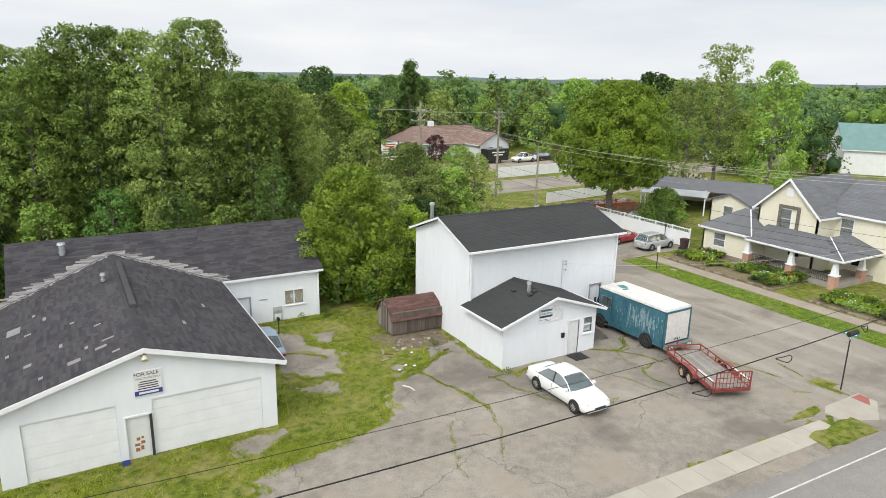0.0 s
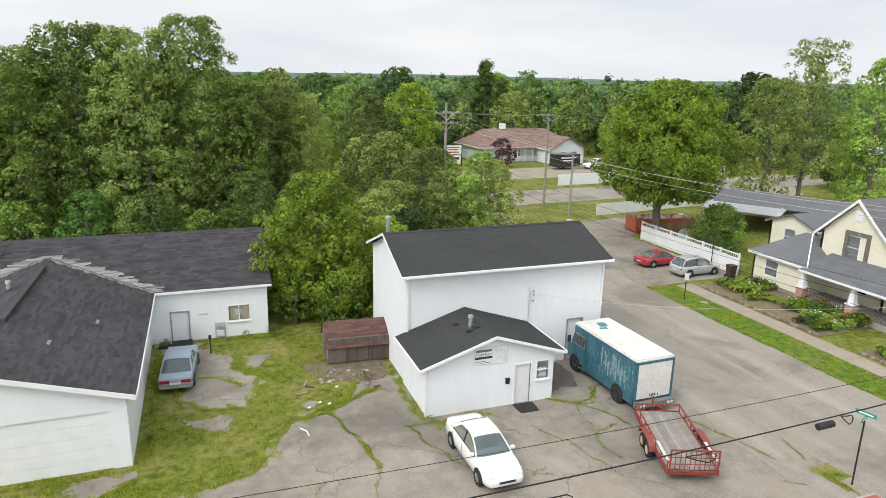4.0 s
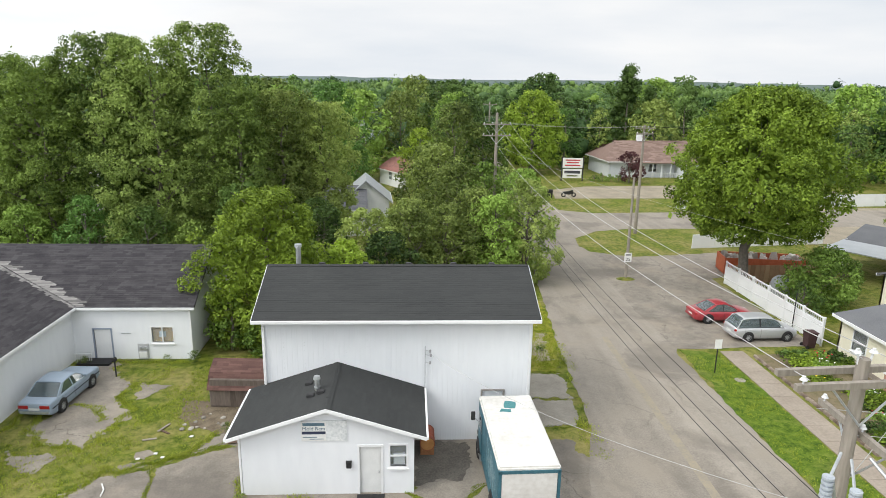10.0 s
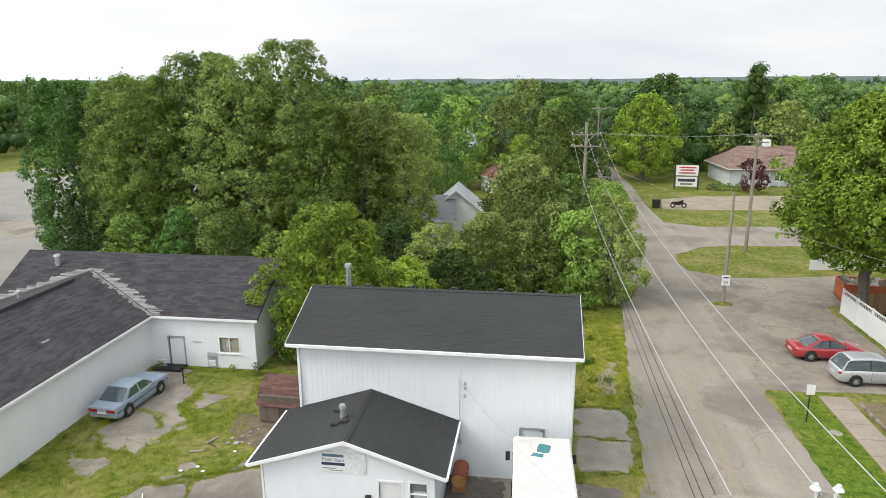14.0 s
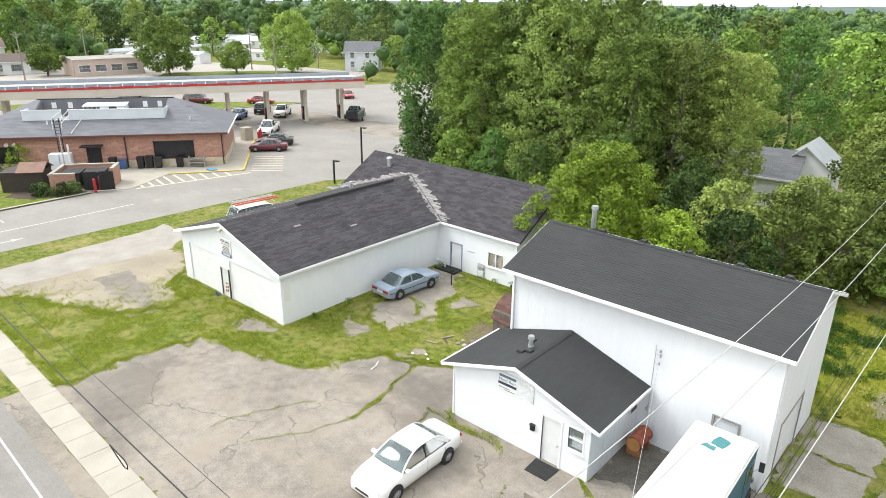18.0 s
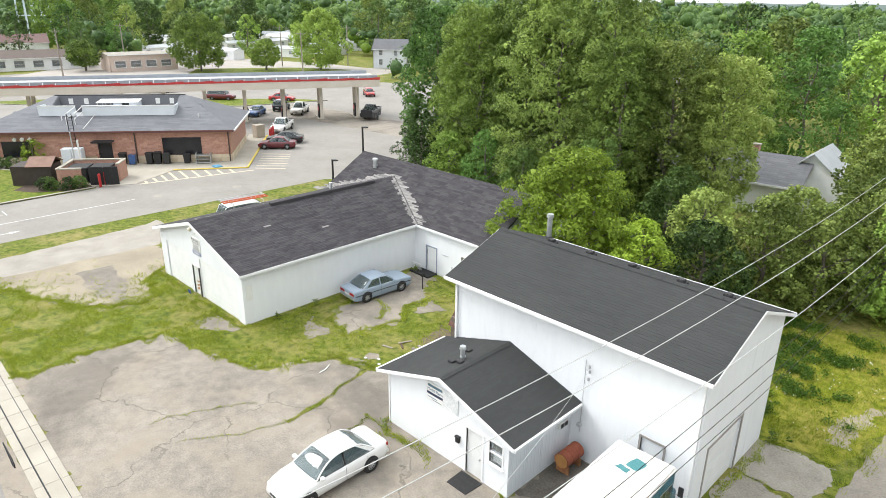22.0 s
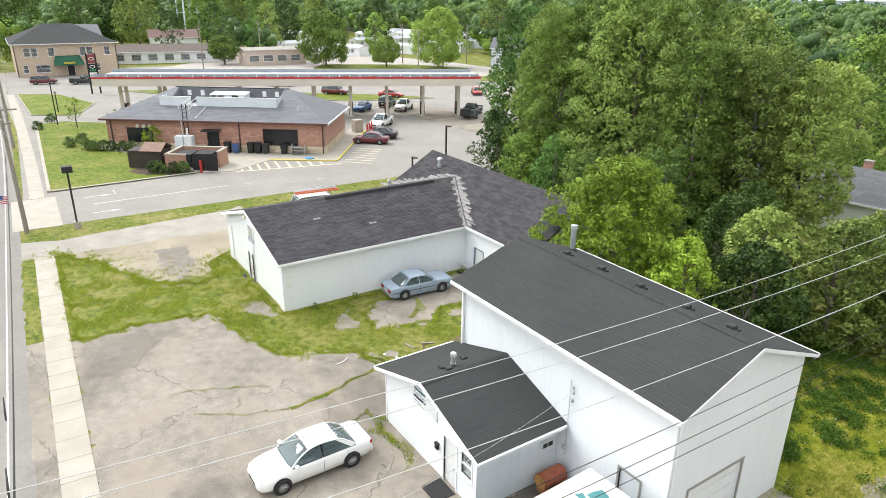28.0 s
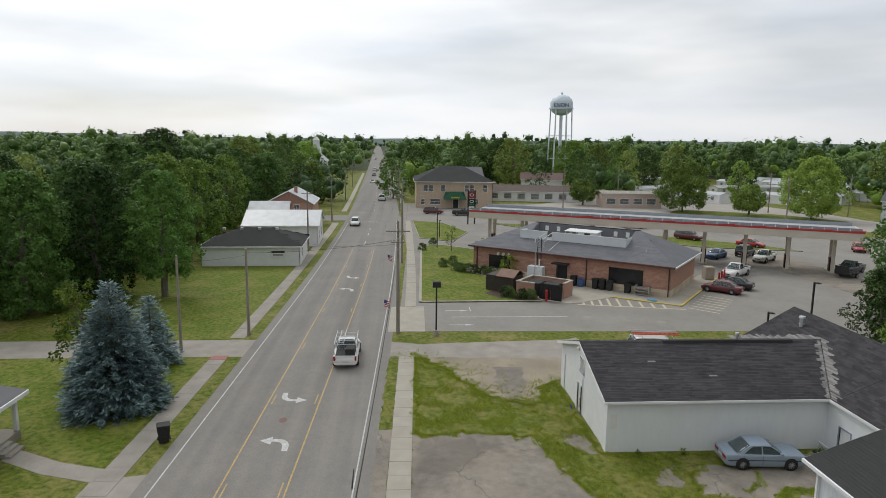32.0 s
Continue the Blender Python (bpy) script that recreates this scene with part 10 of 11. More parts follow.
                mid = p + Vector((math.cos(a) * ln * 0.5, math.sin(a) * ln * 0.5, ln * 0.28))
                end = p + Vector((math.cos(a) * ln, math.sin(a) * ln, ln * 0.62))
                m.rod(p, mid, nr * 0.5, nr * 0.3, 6, False)
                m.rod(mid, end, nr * 0.3, 0.02, 5, False)
                for _ in range(2):
                    b = a + rng.normal() * 0.8
                    e2 = mid + Vector((math.cos(b) * ln * 0.4, math.sin(b) * ln * 0.4, ln * 0.35))
                    m.rod(mid, e2, nr * 0.18, 0.015, 4, False)
        prev, pr = p, nr
    return m


def profile(shape, t):
    """How wide a crown is at height t (0 to 1)."""
    if shape == "tall":
        return (1 - t ** 4.2) ** 0.55 * (0.80 + 0.2 * math.sin(3.0 * t + 0.4))
    if shape == "egg":
        return math.sin(math.pi * (0.20 + 0.74 * t)) ** 0.55
    if shape == "vase":
        return 0.45 + 0.55 * math.sin(math.pi * (0.15 + 0.8 * t))
    if shape == "column":
        return (0.72 + 0.28 * math.sin(math.pi * (0.1 + 0.8 * t))) * (1 - t ** 6) ** 0.6
    return math.sin(math.pi * (0.14 + 0.83 * t)) ** 0.6


def crown_clumps(rng, h, low, radius, n, shape="round", clump=0.28, lean=0.0, lobes=3):
    """Boughs on the rim of a crown between low and h, each leaning outwards, and the way each one faces."""
    cs, rs, outs = [], [], []
    turn = rng.random() * 6.283
    knots = rng.random((6, 3))
    for k in range(n):
        t = (k + rng.random()) / n
        t = 1 - (1 - t) ** (1.15 if shape == "tall" else 1.3)
        a = rng.random() * 6.283
        # uneven outline: slow swells and hollows round the crown
        swell = 0.86 + 0.13 * math.sin(lobes * a + turn + 2.2 * t) + 0.14 * noise.noise((2.2 * math.cos(a) + knots[0, 0] * 9, 2.2 * math.sin(a), 4.0 * t + knots[1, 0] * 9)) * 2
        f = 0.45 + 0.55 * rng.random() ** 0.55
        q = radius * profile(shape, t) * f * swell
        rc = radius * clump * (0.6 + 0.7 * rng.random()) * (1.0 - 0.3 * t)
        cs.append((q * math.cos(a) + lean * t, q * math.sin(a), low + (h - low - rc * 0.6) * t + rc * 0.25))
        rs.append(rc)
        v = Vector((math.cos(a), math.sin(a), 1.7 * t - 0.35)).normalized()
        outs.append(tuple(v))
    return cs, rs, outs


def bough_leaves(rng, centres, radii, outs, per_area, size, flat=0.8):
    """Leaf sprays on the outer half of every bough."""
    quads = []
    for c, r, o in zip(np.array(centres), radii, np.array(outs)):
        n = max(6, int(per_area * 2 * math.pi * r * r))
        d = rng.normal(size=(n, 3))
        d /= np.linalg.norm(d, axis=1)[:, None]
        dot = d @ o
        d = np.where((dot < -0.25)[:, None], d - 2 * dot[:, None] * o, d)
        p = c + d * (r * (0.66 + 0.44 * rng.random((n, 1)) ** 0.8)) * np.array([1, 1, flat])
        nn = d * 0.85 + rng.normal(size=(n, 3)) * 0.5
        nn[:, 2] += 0.4
        nn /= np.linalg.norm(nn, axis=1)[:, None]
        a = np.cross(nn, rng.normal(size=(n, 3)))
        a /= np.linalg.norm(a, axis=1)[:, None] + 1e-9
        b = np.cross(nn, a) * 0.6
        s = size * (0.5 + 0.9 * rng.random((n, 1)))
        bend = nn * s * 0.22
        quads.append(np.stack([p - a * s, p - b * s + bend, p + a * s, p + b * s + bend], 1))
    return np.concatenate(quads)


def sprays(rng, centres, radii, size):
    """Leafy twigs lying every way near the given points."""
    n = len(centres)
    r = radii[:, None]
    p = centres + rng.normal(size=(n, 3)) * r * 0.45
    a = rng.normal(size=(n, 3))
    a /= np.linalg.norm(a, axis=1)[:, None]
    b = np.cross(a, rng.normal(size=(n, 3)))
    b /= np.linalg.norm(b, axis=1)[:, None] + 1e-9
    s = r * size * (0.6 + 0.7 * rng.random((n, 1)))
    return np.stack([p - a * s, p - b * s * 0.62, p + a * s, p + b * s * 0.62], 1)


def tree(x, y, h, radius, low, material, label, seed, shape="round", clumps=60, dens=9.0, leaf=0.15, trunk=0.28, name="tree", clump=0.26, lean=0.0, z=0.0, limbs=2, category="tree", group="", core=0.85, heart=0.6, lobes=3):
    """A tree: trunk with limbs, and a crown of leafy boughs. heart: how far the inner mass of leaves reaches."""
    rng = np.random.default_rng(seed)
    t = thing(name, label, category, x, y, z, group=group)
    part("trunk", branchwork(rng, h, trunk, radius * 0.8, lean=lean, limbs=limbs), BARK, t)
    cs, rs, outs = crown_clumps(rng, h, low, radius * 0.92, clumps, shape, clump, lean, lobes)
    leaves = [bough_leaves(rng, cs, rs, outs, dens, leaf)]
    # larger sprays inside every bough and through the middle of the crown close it against the light
    leaves.append(sprays(rng, np.repeat(np.array(cs), 9, axis=0), np.repeat(np.array(rs), 9) * core, 0.36))
    if heart:
        n = int(clumps * 6)
        u = rng.random(n) * 0.9
        a = rng.random(n) * 6.283
        q = np.array([radius * heart * profile(shape, k) for k in u]) * rng.random(n) ** 0.4
        mid = np.stack([q * np.cos(a) + lean * u, q * np.sin(a), low + (h - low) * u], 1)
        leaves.append(sprays(rng, mid, np.full(n, 0.09 * radius), 0.5))
    ob = new("crown", quad_mesh("crown", np.concatenate(leaves), material))
    ob.parent = t
    return t


# tall grove behind the garage: separate crowns, close together
for k, (x, y, h, r, lo, mt, sh) in enumerate((
        (0.0, 58.6, 17.2, 5.2, 0.5, LEAF_SHADED, "egg"), (4.4, 60.2, 18.9, 5.6, 0.5, LEAF_POPLAR, "egg"), (8.8, 58.0, 18.6, 5.2, 0.5, LEAF_POPLAR, "egg"), (12.6, 59.6, 19.8, 5.0, 0.5, LEAF_POPLAR, "egg"), (15.6, 57.0, 15.2, 3.6, 0.5, LEAF_SHADED, "egg"), (18.2, 59.8, 15.0, 4.0, 1.5, LEAF_OLIVE, "vase"), (21.0, 62.4, 14.0, 3.8, 3.5, LEAF_OLIVE, "vase"), (-4.0, 61.6, 16.8, 5.0, 0.4, LEAF_SHADED, "egg"), (6.0, 66.5, 16.6, 5.2, 1.0, LEAF_GROVE, "egg"), (14.0, 66.0, 16.0, 5.4, 1.0, LEAF_GROVE, "egg"),
        # mostly darker greens: shade low in the grove is put into the leaf colour
        (-4.0, 55.0, 8.0, 3.0, 0.3, LEAF_DARK, "round"), (0.4, 54.2, 6.6, 2.7, 0.2, LEAF_MID, "round"), (4.8, 54.2, 7.4, 2.6, 0.2, LEAF_MAPLE_DIM, "round"), (9.2, 53.8, 6.6, 2.5, 0.2, LEAF_DARK, "round"), (12.6, 53.8, 5.6, 2.2, 0.2, LEAF_GROVE, "round"), (16.4, 53.2, 8.6, 2.4, 0.2, LEAF_DARK, "egg"), (21.4, 56.0, 7.0, 2.8, 0.2, LEAF_DARK, "round"))):
    big = h > 10
    back = y > 64
    tree(x, y, h, r, lo, mt, "tall leafy green tree in the grove behind the garage" if big else "bushy young tree at the foot of the grove", 100 + k, sh, 150 if back else 400 if big else 130, 12 if back else 38, 0.15 if back else 0.086, 0.24 if big else 0.12, clump=0.155 if big else 0.2, limbs=3 if big else 2)
tree(-11.2, 64.0, 16.8, 5.4, 0.3, LEAF_MAPLE_DIM, "dark green broad maple beside the forecourt", 131, "egg", 330, 24, 0.125, 0.35, clump=0.15)
tree(-9.0, 74.0, 16.0, 6.0, 0.5, LEAF_DARK, "dark green broad maple behind the grove", 132, "round", 110, 8, 0.2, 0.35, clump=0.24)
# round tree between garage and barn, young bright one behind it
tree(19.8, 45.1, 9.4, 5.2, 0.1, LEAF_LIGHT, "dense round green tree beside the white barn", 140, "round", 340, 52, 0.074, 0.2, clump=0.14, lobes=5)
tree(17.9, 43.3, 3.4, 1.5, 0.1, LEAF_MID, "leafy bush against the garage wing", 142, "round", 40, 50, 0.085, 0.08)
tree(24.6, 45.2, 6.2, 2.5, 0.2, LEAF_GOLD, "bushy bright green young tree behind the barn", 141, "round", 120, 54, 0.085, 0.12, clump=0.2)
tree(22.2, 42.8, 4.6, 2.0, 0.1, LEAF_LIGHT, "low bright bush behind the barn", 143, "round", 40, 50, 0.085, 0.08)
tree(20.6, 42.2, 3.4, 1.9, 0.0, LEAF_MID, "low bush under the round tree", 144, "round", 36, 48, 0.085, 0.08)
# thicket behind the barn, towards the street
for k, (x, y, h, r, mt) in enumerate(((27.0, 47.8, 6.2, 2.9, LEAF_DARK), (31.4, 54.6, 6.8, 3.2, LEAF_OLIVE), (35.2, 56.4, 7.2, 3.0, LEAF_MID), (38.0, 57.0, 8.4, 3.2, LEAF_OLIVE), (33.8, 58.0, 7.6, 3.2, LEAF_OLIVE), (28.6, 53.0, 7.0, 3.2, LEAF_OLIVE), (25.6, 50.6, 7.2, 3.0, LEAF_OLIVE), (38.2, 60.4, 8.8, 3.0, LEAF_MID), (32.5, 61.0, 9.2, 3.8, LEAF_OLIVE), (28.6, 58.0, 6.6, 3.2, LEAF_OLIVE), (22.4, 52.4, 7.0, 2.8, LEAF_DARK))):
    tree(x, y, h, r, 0.2, mt, "tangled shrubby tree in the thicket behind the barn", 150 + k, "round", 150, 34, 0.1, 0.13, clump=0.18, limbs=3)
for k, (x, y, h, r, mt) in enumerate(((35.4, 66.0, 8.6, 3.6, LEAF_MID), (31.0, 68.6, 10.0, 4.2, LEAF_OLIVE), (38.0, 70.8, 7.6, 3.0, LEAF_OLIVE), (30.2, 72.4, 9.4, 3.8, LEAF_OLIVE), (34.2, 90.0, 13.0, 5.2, LEAF_OLIVE), (38.2, 93.5, 10.5, 4.0, LEAF_MID), (36.6, 101.0, 13.5, 4.8, LEAF_DARK), (19.2, 87.0, 15.5, 5.2, LEAF_MAPLE_DIM), (14.6, 82.0, 15.0, 5.2, LEAF_MID), (31.8, 84.4, 8.0, 3.4, LEAF_OLIVE), (35.6, 111.0, 14.0, 5.0, LEAF_MID), (36.2, 121.0, 15.0, 5.4, LEAF_DARK), (27.0, 116.0, 14.0, 5.6, LEAF_OLIVE))):
    tree(x, y, h, r, 0.2, mt, "leafy tree along the side street" if x > 30 else "leafy tree beside the half-hidden house", 650 + k, "round", 130, 14, 0.15, 0.16, clump=0.19, limbs=2)
# bright shade tree by the fence, and a taller ragged group by the carport
tree(55.4, 55.0, 15.6, 7.8, 4.7, LEAF_GOLD, "big bright green shade tree standing behind the white fence", 170, "round", 470, 32, 0.105, 0.42, clump=0.135, limbs=4, lobes=5)
tree(80.5, 61.5, 20.6, 5.4, 5.0, LEAF_OLIVE, "tall thin-crowned tree behind the carport", 171, "vase", 150, 22, 0.10, 0.26, clump=0.17, limbs=5, heart=0.25)
tree(86.6, 57.6, 18.6, 5.4, 1.5, LEAF_MID, "leafy green tree behind the carport", 172, "tall", 150, 14, 0.15, 0.3, clump=0.21, limbs=3)
tree(77.6, 64.2, 16.2, 4.6, 2.0, LEAF_OLIVE, "feathery olive green tree behind the carport", 177, "vase", 110, 14, 0.14, 0.22, clump=0.21, heart=0.3, limbs=3)
tree(106.0, 76.0, 10.6, 5.4, 1.0, LEAF_LIGHT, "round bright green tree near the hall", 173, "round", 90, 8, 0.2, 0.26)
tree(59.6, 51.4, 4.2, 3.2, 0.0, LEAF_MID, "dark leafy shrub behind the white fence", 174, "round", 90, 36, 0.095, 0.08)
tree(56.4, 48.6, 2.6, 1.3, 0.1, LEAF_DARK, "small dark shrub behind the white fence", 175, "round", 34, 44, 0.09, 0.06)
tree(64.6, 112.0, 5.0, 2.8, 0.5, LEAF_RED, "dark red-leaved ornamental tree before the ranch house", 176, "round", 50, 12, 0.17, 0.12)
tree(50.0, 122.4, 14.2, 6.6, 1.6, LEAF_GOLD, "broad yellow-green tree beside the side street", 178, "round", 150, 9, 0.2, 0.32, clump=0.2, lobes=5)
tree(57.6, 129.0, 11.0, 3.6, 0.3, LEAF_MAPLE_DIM, "dark dense tree beside the ranch house", 179, "egg", 70, 8, 0.2, 0.2)
for k, (x, y, h) in enumerate(((60.4, 113.0, 1.4), (61.8, 113.2, 1.1), (59.2, 113.4, 1.0), (63.0, 112.6, 1.2))):
    tree(x, y, h, 0.9, 0.02, LEAF_MID, "low green shrub before the ranch house", 680 + k, "round", 20, 24, 0.12, 0.04, name="shrub", category="shrub")
# blue spruces and maples south of the road
def spruce(x, y, h, r, label, seed):
    rng = np.random.default_rng(seed)
    t = thing("spruce_tree", label, "tree", x, y)
    part("trunk", M().rod((0, 0, -0.2), (0, 0, h * 0.97), 0.16, 0.03, 8), BARK, t)
    qs, mb = [], M()
    tiers = int(h / 0.34)
    for k in range(tiers):
        z = 0.35 + (h - 0.5) * k / tiers
        rad = r * (1 - (z / h) ** 1.3) + 0.1
        nb = max(5, int(rad * 7))
        for j in range(nb):
            a = 6.283 * (j + rng.random() * 0.7) / nb + k * 0.9
            ln = rad * (0.8 + 0.3 * rng.random())
            u = np.array([math.cos(a), math.sin(a), -0.12 + 0.25 * z / h])
            mb.rod((0, 0, z), tuple(np.array([0, 0, z]) + u * ln * 0.9), 0.025, 0.01, 4, False)
            n = max(8, int(ln * 46))
            s = (rng.random((n, 1)) ** 0.6) * ln
            base = np.array([0, 0, z]) + u * s + rng.normal(size=(n, 3)) * np.array([0.10, 0.10, 0.05]) * (0.5 + s / ln)
            side = np.stack([-np.sin(a + rng.normal(size=n) * 0.9), np.cos(a + rng.normal(size=n) * 0.9), 0.25 * rng.normal(size=n)], 1)
            out = u + rng.normal(size=(n, 3)) * 0.3
            w, l2 = 0.075, 0.16 + 0.1 * rng.random((n, 1))
            qs.append(np.stack([base, base + side * w + out * l2 * 0.6, base + out * l2 * 1.4, base - side * w + out * l2 * 0.6], 1))
    part("branchwork", mb, BARK, t)
    ob = new("needles", quad_mesh("needles", np.concatenate(qs), SPRUCE))
    ob.parent = t


spruce(1.5, -2.0, 8.8, 3.3, "large blue spruce with branches to the ground", 200)
spruce(-6.6, -2.6, 5.9, 1.9, "smaller blue spruce beside the large one", 201)
tree(-3.4, -6.4, 7.4, 2.2, 0.5, LEAF_LIGHT, "bright green young tree behind the spruces", 202, "vase", 50, 24, 0.11, 0.1, heart=0.3)
for k, (x, y, h, r) in enumerate(((-29.8, -9.6, 14.0, 4.8), (-29.0, -16.4, 14.6, 5.2), (-22.5, -20.5, 14.2, 5.8), (-36.0, -21.0, 14.8, 6.0), (-26.0, -28.0, 15.5, 6.2), (-14.0, -26.0, 13.0, 5.8), (-46.0, -24.0, 14.0, 6.2), (-38.0, -32.0, 15.5, 6.4))):
    tree(x, y, h, r, 2.4 if k < 1 else 0.3, LEAF_MAPLE_DIM, "big maple in darkened green at the edge of the open lawn", 210 + k, "round", 280, 15, 0.155, 0.38, clump=0.155, lobes=5)
for k, (x, y, h, r) in enumerate(((-47.0, -17.5, 14.0, 5.6), (-57.0, -19.0, 15.0, 6.0), (-67.0, -17.0, 14.0, 5.6), (-77.0, -20.0, 15.5, 6.2), (-88.0, -17.5, 14.0, 5.6), (-62.0, -27.0, 16.5, 6.4), (-82.0, -29.0, 16.5, 6.4), (-100.0, -19.0, 15.0, 6.0), (-112.0, -15.0, 14.0, 5.6))):
    tree(x, y, h, r, 0.3, LEAF_MID if k in (1, 2, 4) else LEAF_MAPLE_DIM, "big green tree behind the white workshops" if k in (1, 2, 4) else "big dark maple behind the white workshops", 260 + k, "round", 110, 6, 0.24, 0.36, clump=0.24)
for k, (x, y, h) in enumerate(((-14.5, -11.5, 2.2), (-18.0, -12.8, 1.6), (-21.0, -13.0, 1.8), (-24.0, -12.0, 2.4))):
    tree(x, y, h, 1.6, 0.05, LEAF_DARK, "loose green shrub along the wire fence", 222 + k, "round", 30, 28, 0.11, 0.05, name="shrub", category="shrub")
for k, (x, y, h, r) in enumerate(((-122.0, 90.0, 13.4, 8.0), (-106, 114.5, 14.7, 8.2), (-114, 103.5, 7.5, 4.6), (-138, 68.0, 7.0, 4.4), (-90.0, 136.0, 9.0, 4.6))):
    tree(x, y, h, r, 1.5, LEAF_GROVE, "round green street tree beyond the canopy", 230 + k, "round", 150, 8, 0.23, 0.25, clump=0.2)
for k, (x, y) in enumerate(((-43.8, 24.3), (-43.2, 25.1), (-42.6, 26.0), (-41.9, 26.9), (-41.1, 27.9), (-40.4, 28.9), (-28.8, 28.8), (-28.4, 29.3), (-27.4, 30.6), (-27.1, 31.5), (-60.6, 20.4), (-66.0, 22.4), (-46.6, 22.9), (-48.5, 24.4))):
    tree(x, y, 1.2, 0.8, 0.02, LEAF_DARK, "small clipped round shrub on the station lawn", 240 + k, "round", 30, 60, 0.065, 0.04, name="shrub", category="shrub", group="clipped shrubs by the station", z=0.1, clump=0.42)
tree(-39.9, 31.0, 2.9, 1.5, 0.4, LEAF_LIGHT, "small bright ornamental tree by the shop", 253, "round", 40, 34, 0.09, 0.06, heart=0.3)
tree(-59.5, 25.0, 4.2, 1.5, 1.4, LEAF_LIGHT, "thin young tree in a mulch ring", 254, "round", 18, 14, 0.12, 0.06, heart=0.0)
tree(-50.0, 29.0, 3.6, 1.3, 1.2, LEAF_LIGHT, "thin young tree on the station lawn", 255, "round", 18, 14, 0.12, 0.06, heart=0.0)

# ---- mid-distance trees, built a few times and then copied ----
near_kinds, far_kinds = [], []
for k, (h, r, sh, mt, lab) in enumerate(((13, 5.4, "round", LEAF_MID, "full green broadleaf tree"), (15, 5.2, "tall", WOOD_MID, "tall green broadleaf tree"), (12, 5.6, "round", LEAF_DARK, "dark green broadleaf tree"), (11, 4.8, "round", LEAF_LIGHT, "bright green broadleaf tree"), (14, 5.0, "tall", LEAF_OLIVE, "olive green feathery tree"), (16, 5.6, "egg", LEAF_DARK, "tall dark green tree"), (14, 6.2, "round", LEAF_MAPLE_DIM, "broad dark green maple"))):
    near_kinds.append(tree(300 + 14 * k, -400, h, r, 0.2, mt, lab, 300 + 10 * k, sh, 110, 7.5, 0.22, 0.28, clump=0.19, limbs=1))
    for v in range(2):
        far_kinds.append(tree(300 + 14 * k, -420 - 20 * v, h, r, 0.2, mt, lab, 301 + 10 * k + v, sh, 64, 3.4, 0.33, 0.28, clump=0.21, limbs=1))
pine = thing("conifer_tree", "dark pointed pine rising over the wood", "tree", 70.9, 135.4)
rng = np.random.default_rng(77)
part("trunk", M().rod((0, 0, -0.2), (0, 0, 18.8), 0.3, 0.05, 8), BARK, pine)
cs, rs = [], []
for k in range(90):
    z = 3 + 15.5 * rng.random()
    a, rad = rng.random() * 6.283, 4.6 * (1 - ((z - 3) / 16.6) ** 1.4) * rng.random() ** 0.4
    cs.append((rad * math.cos(a), rad * math.sin(a), z))
    rs.append(0.9 + 0.5 * rng.random())
ob = new("crown", far_mesh("crown", leaf_cloud(rng, cs, rs, 5, 0.2), cs, rs, rng, LEAF_DARK, 0.6))
ob.parent = pine
for k, (x, y) in enumerate(((77.0, 140), (84, 137))):
    copy_thing(pine, pose(x, y, 0, 0, 0, 70 * k) @ Matrix.Scale(0.8, 4))


def free_spot(x, y, pad=5.0):
    """Whether a tree may stand here: off roads, yards, houses and the open lawns."""
    if abs(y - cl(x)) < 13 + pad * 0.4 and -2000 < x < 1500:
        return False
    for x0, x1, y0, y1 in ((-66, 48, -16, 66), (-60, 90, 66, 101), (39, 62, 60, 126), (44, 88, 40, 128), (88, 112, 40, 108), (-125, -8, 15, 125), (-160, -100, 12, 130), (-102, -44, -16, 14), (14, 34, 70, 82), (22, 33, 106, 118), (-112, -92, -80, 14), (-135, -95, 120, 145), (-200, -160, 25, 75), (-282, -140, 92, 155), (-230, -144, 150, 212), (-300, -270, -32, -15), (-20, 30, -18, 10), (15, 25, 168, 182)):
        if x0 - pad < x < x1 + pad and y0 - pad < y < y1 + pad:
            return False
    return True


rr = random.Random(99)
spots = [(5, 78), (-4, 84), (10, 92), (20, 98), (30, 104), (30, 134), (52, 134), (50, 144), (58, 148), (66, 136), (74, 138), (82, 134), (88, 126), (72, 146), (80, 150), (94, 138), (100, 132), (92, 116), (100, 110), (108, 104), (116, 100), (36, 134), (34, 146), (38, 156), (52, 156), (62, 158), (112, 114), (122, 104), (124, 118), (134, 110), (64, 142), (58, 138), (90, 134), (98, 126), (104, 116), (86, 146), (5, 72), (-18, 78), (-22, 88), (-6, 96), (-62, -22), (-70, -28), (-80, -20), (-58, -34), (-75, -40), (-88, -32), (-112, -18), (-120, -26), (-132, -16), (-145, -20), (-118, -40), (-160, -14), (-172, -24), (-155, 14.5), (-168, 22), (-190, 12), (-205, 20), (-160, 84), (-172, 92), (-178, 112), (-166, 128), (-195, 124), (-186, 140), (-210, 104), (-220, 130), (-168, 62), (-178, 78), (-150, 72), (-228, 84), (-236, 110), (-262, 98), (-255, 76), (-120, 150), (-135, 158), (-108, 148), (-98, 160), (-148, 150), (-160, 160)]
tries = 0
while len(spots) < 150 and tries < 30000:
    tries += 1
    d = 48 + 150 * rr.random() ** 0.75
    a = radians(rr.uniform(15, 218))
    x, y = 15 + d * math.cos(a), 20 + d * math.sin(a)
    if free_spot(x, y) and all((x - p) ** 2 + (y - q) ** 2 > 34 for p, q in spots):
        spots.append((x, y))
for x, y in spots:
    s = 0.72 + 0.38 * rr.random()
    kinds = near_kinds if math.hypot(x - 10, y - 25) < 105 else far_kinds
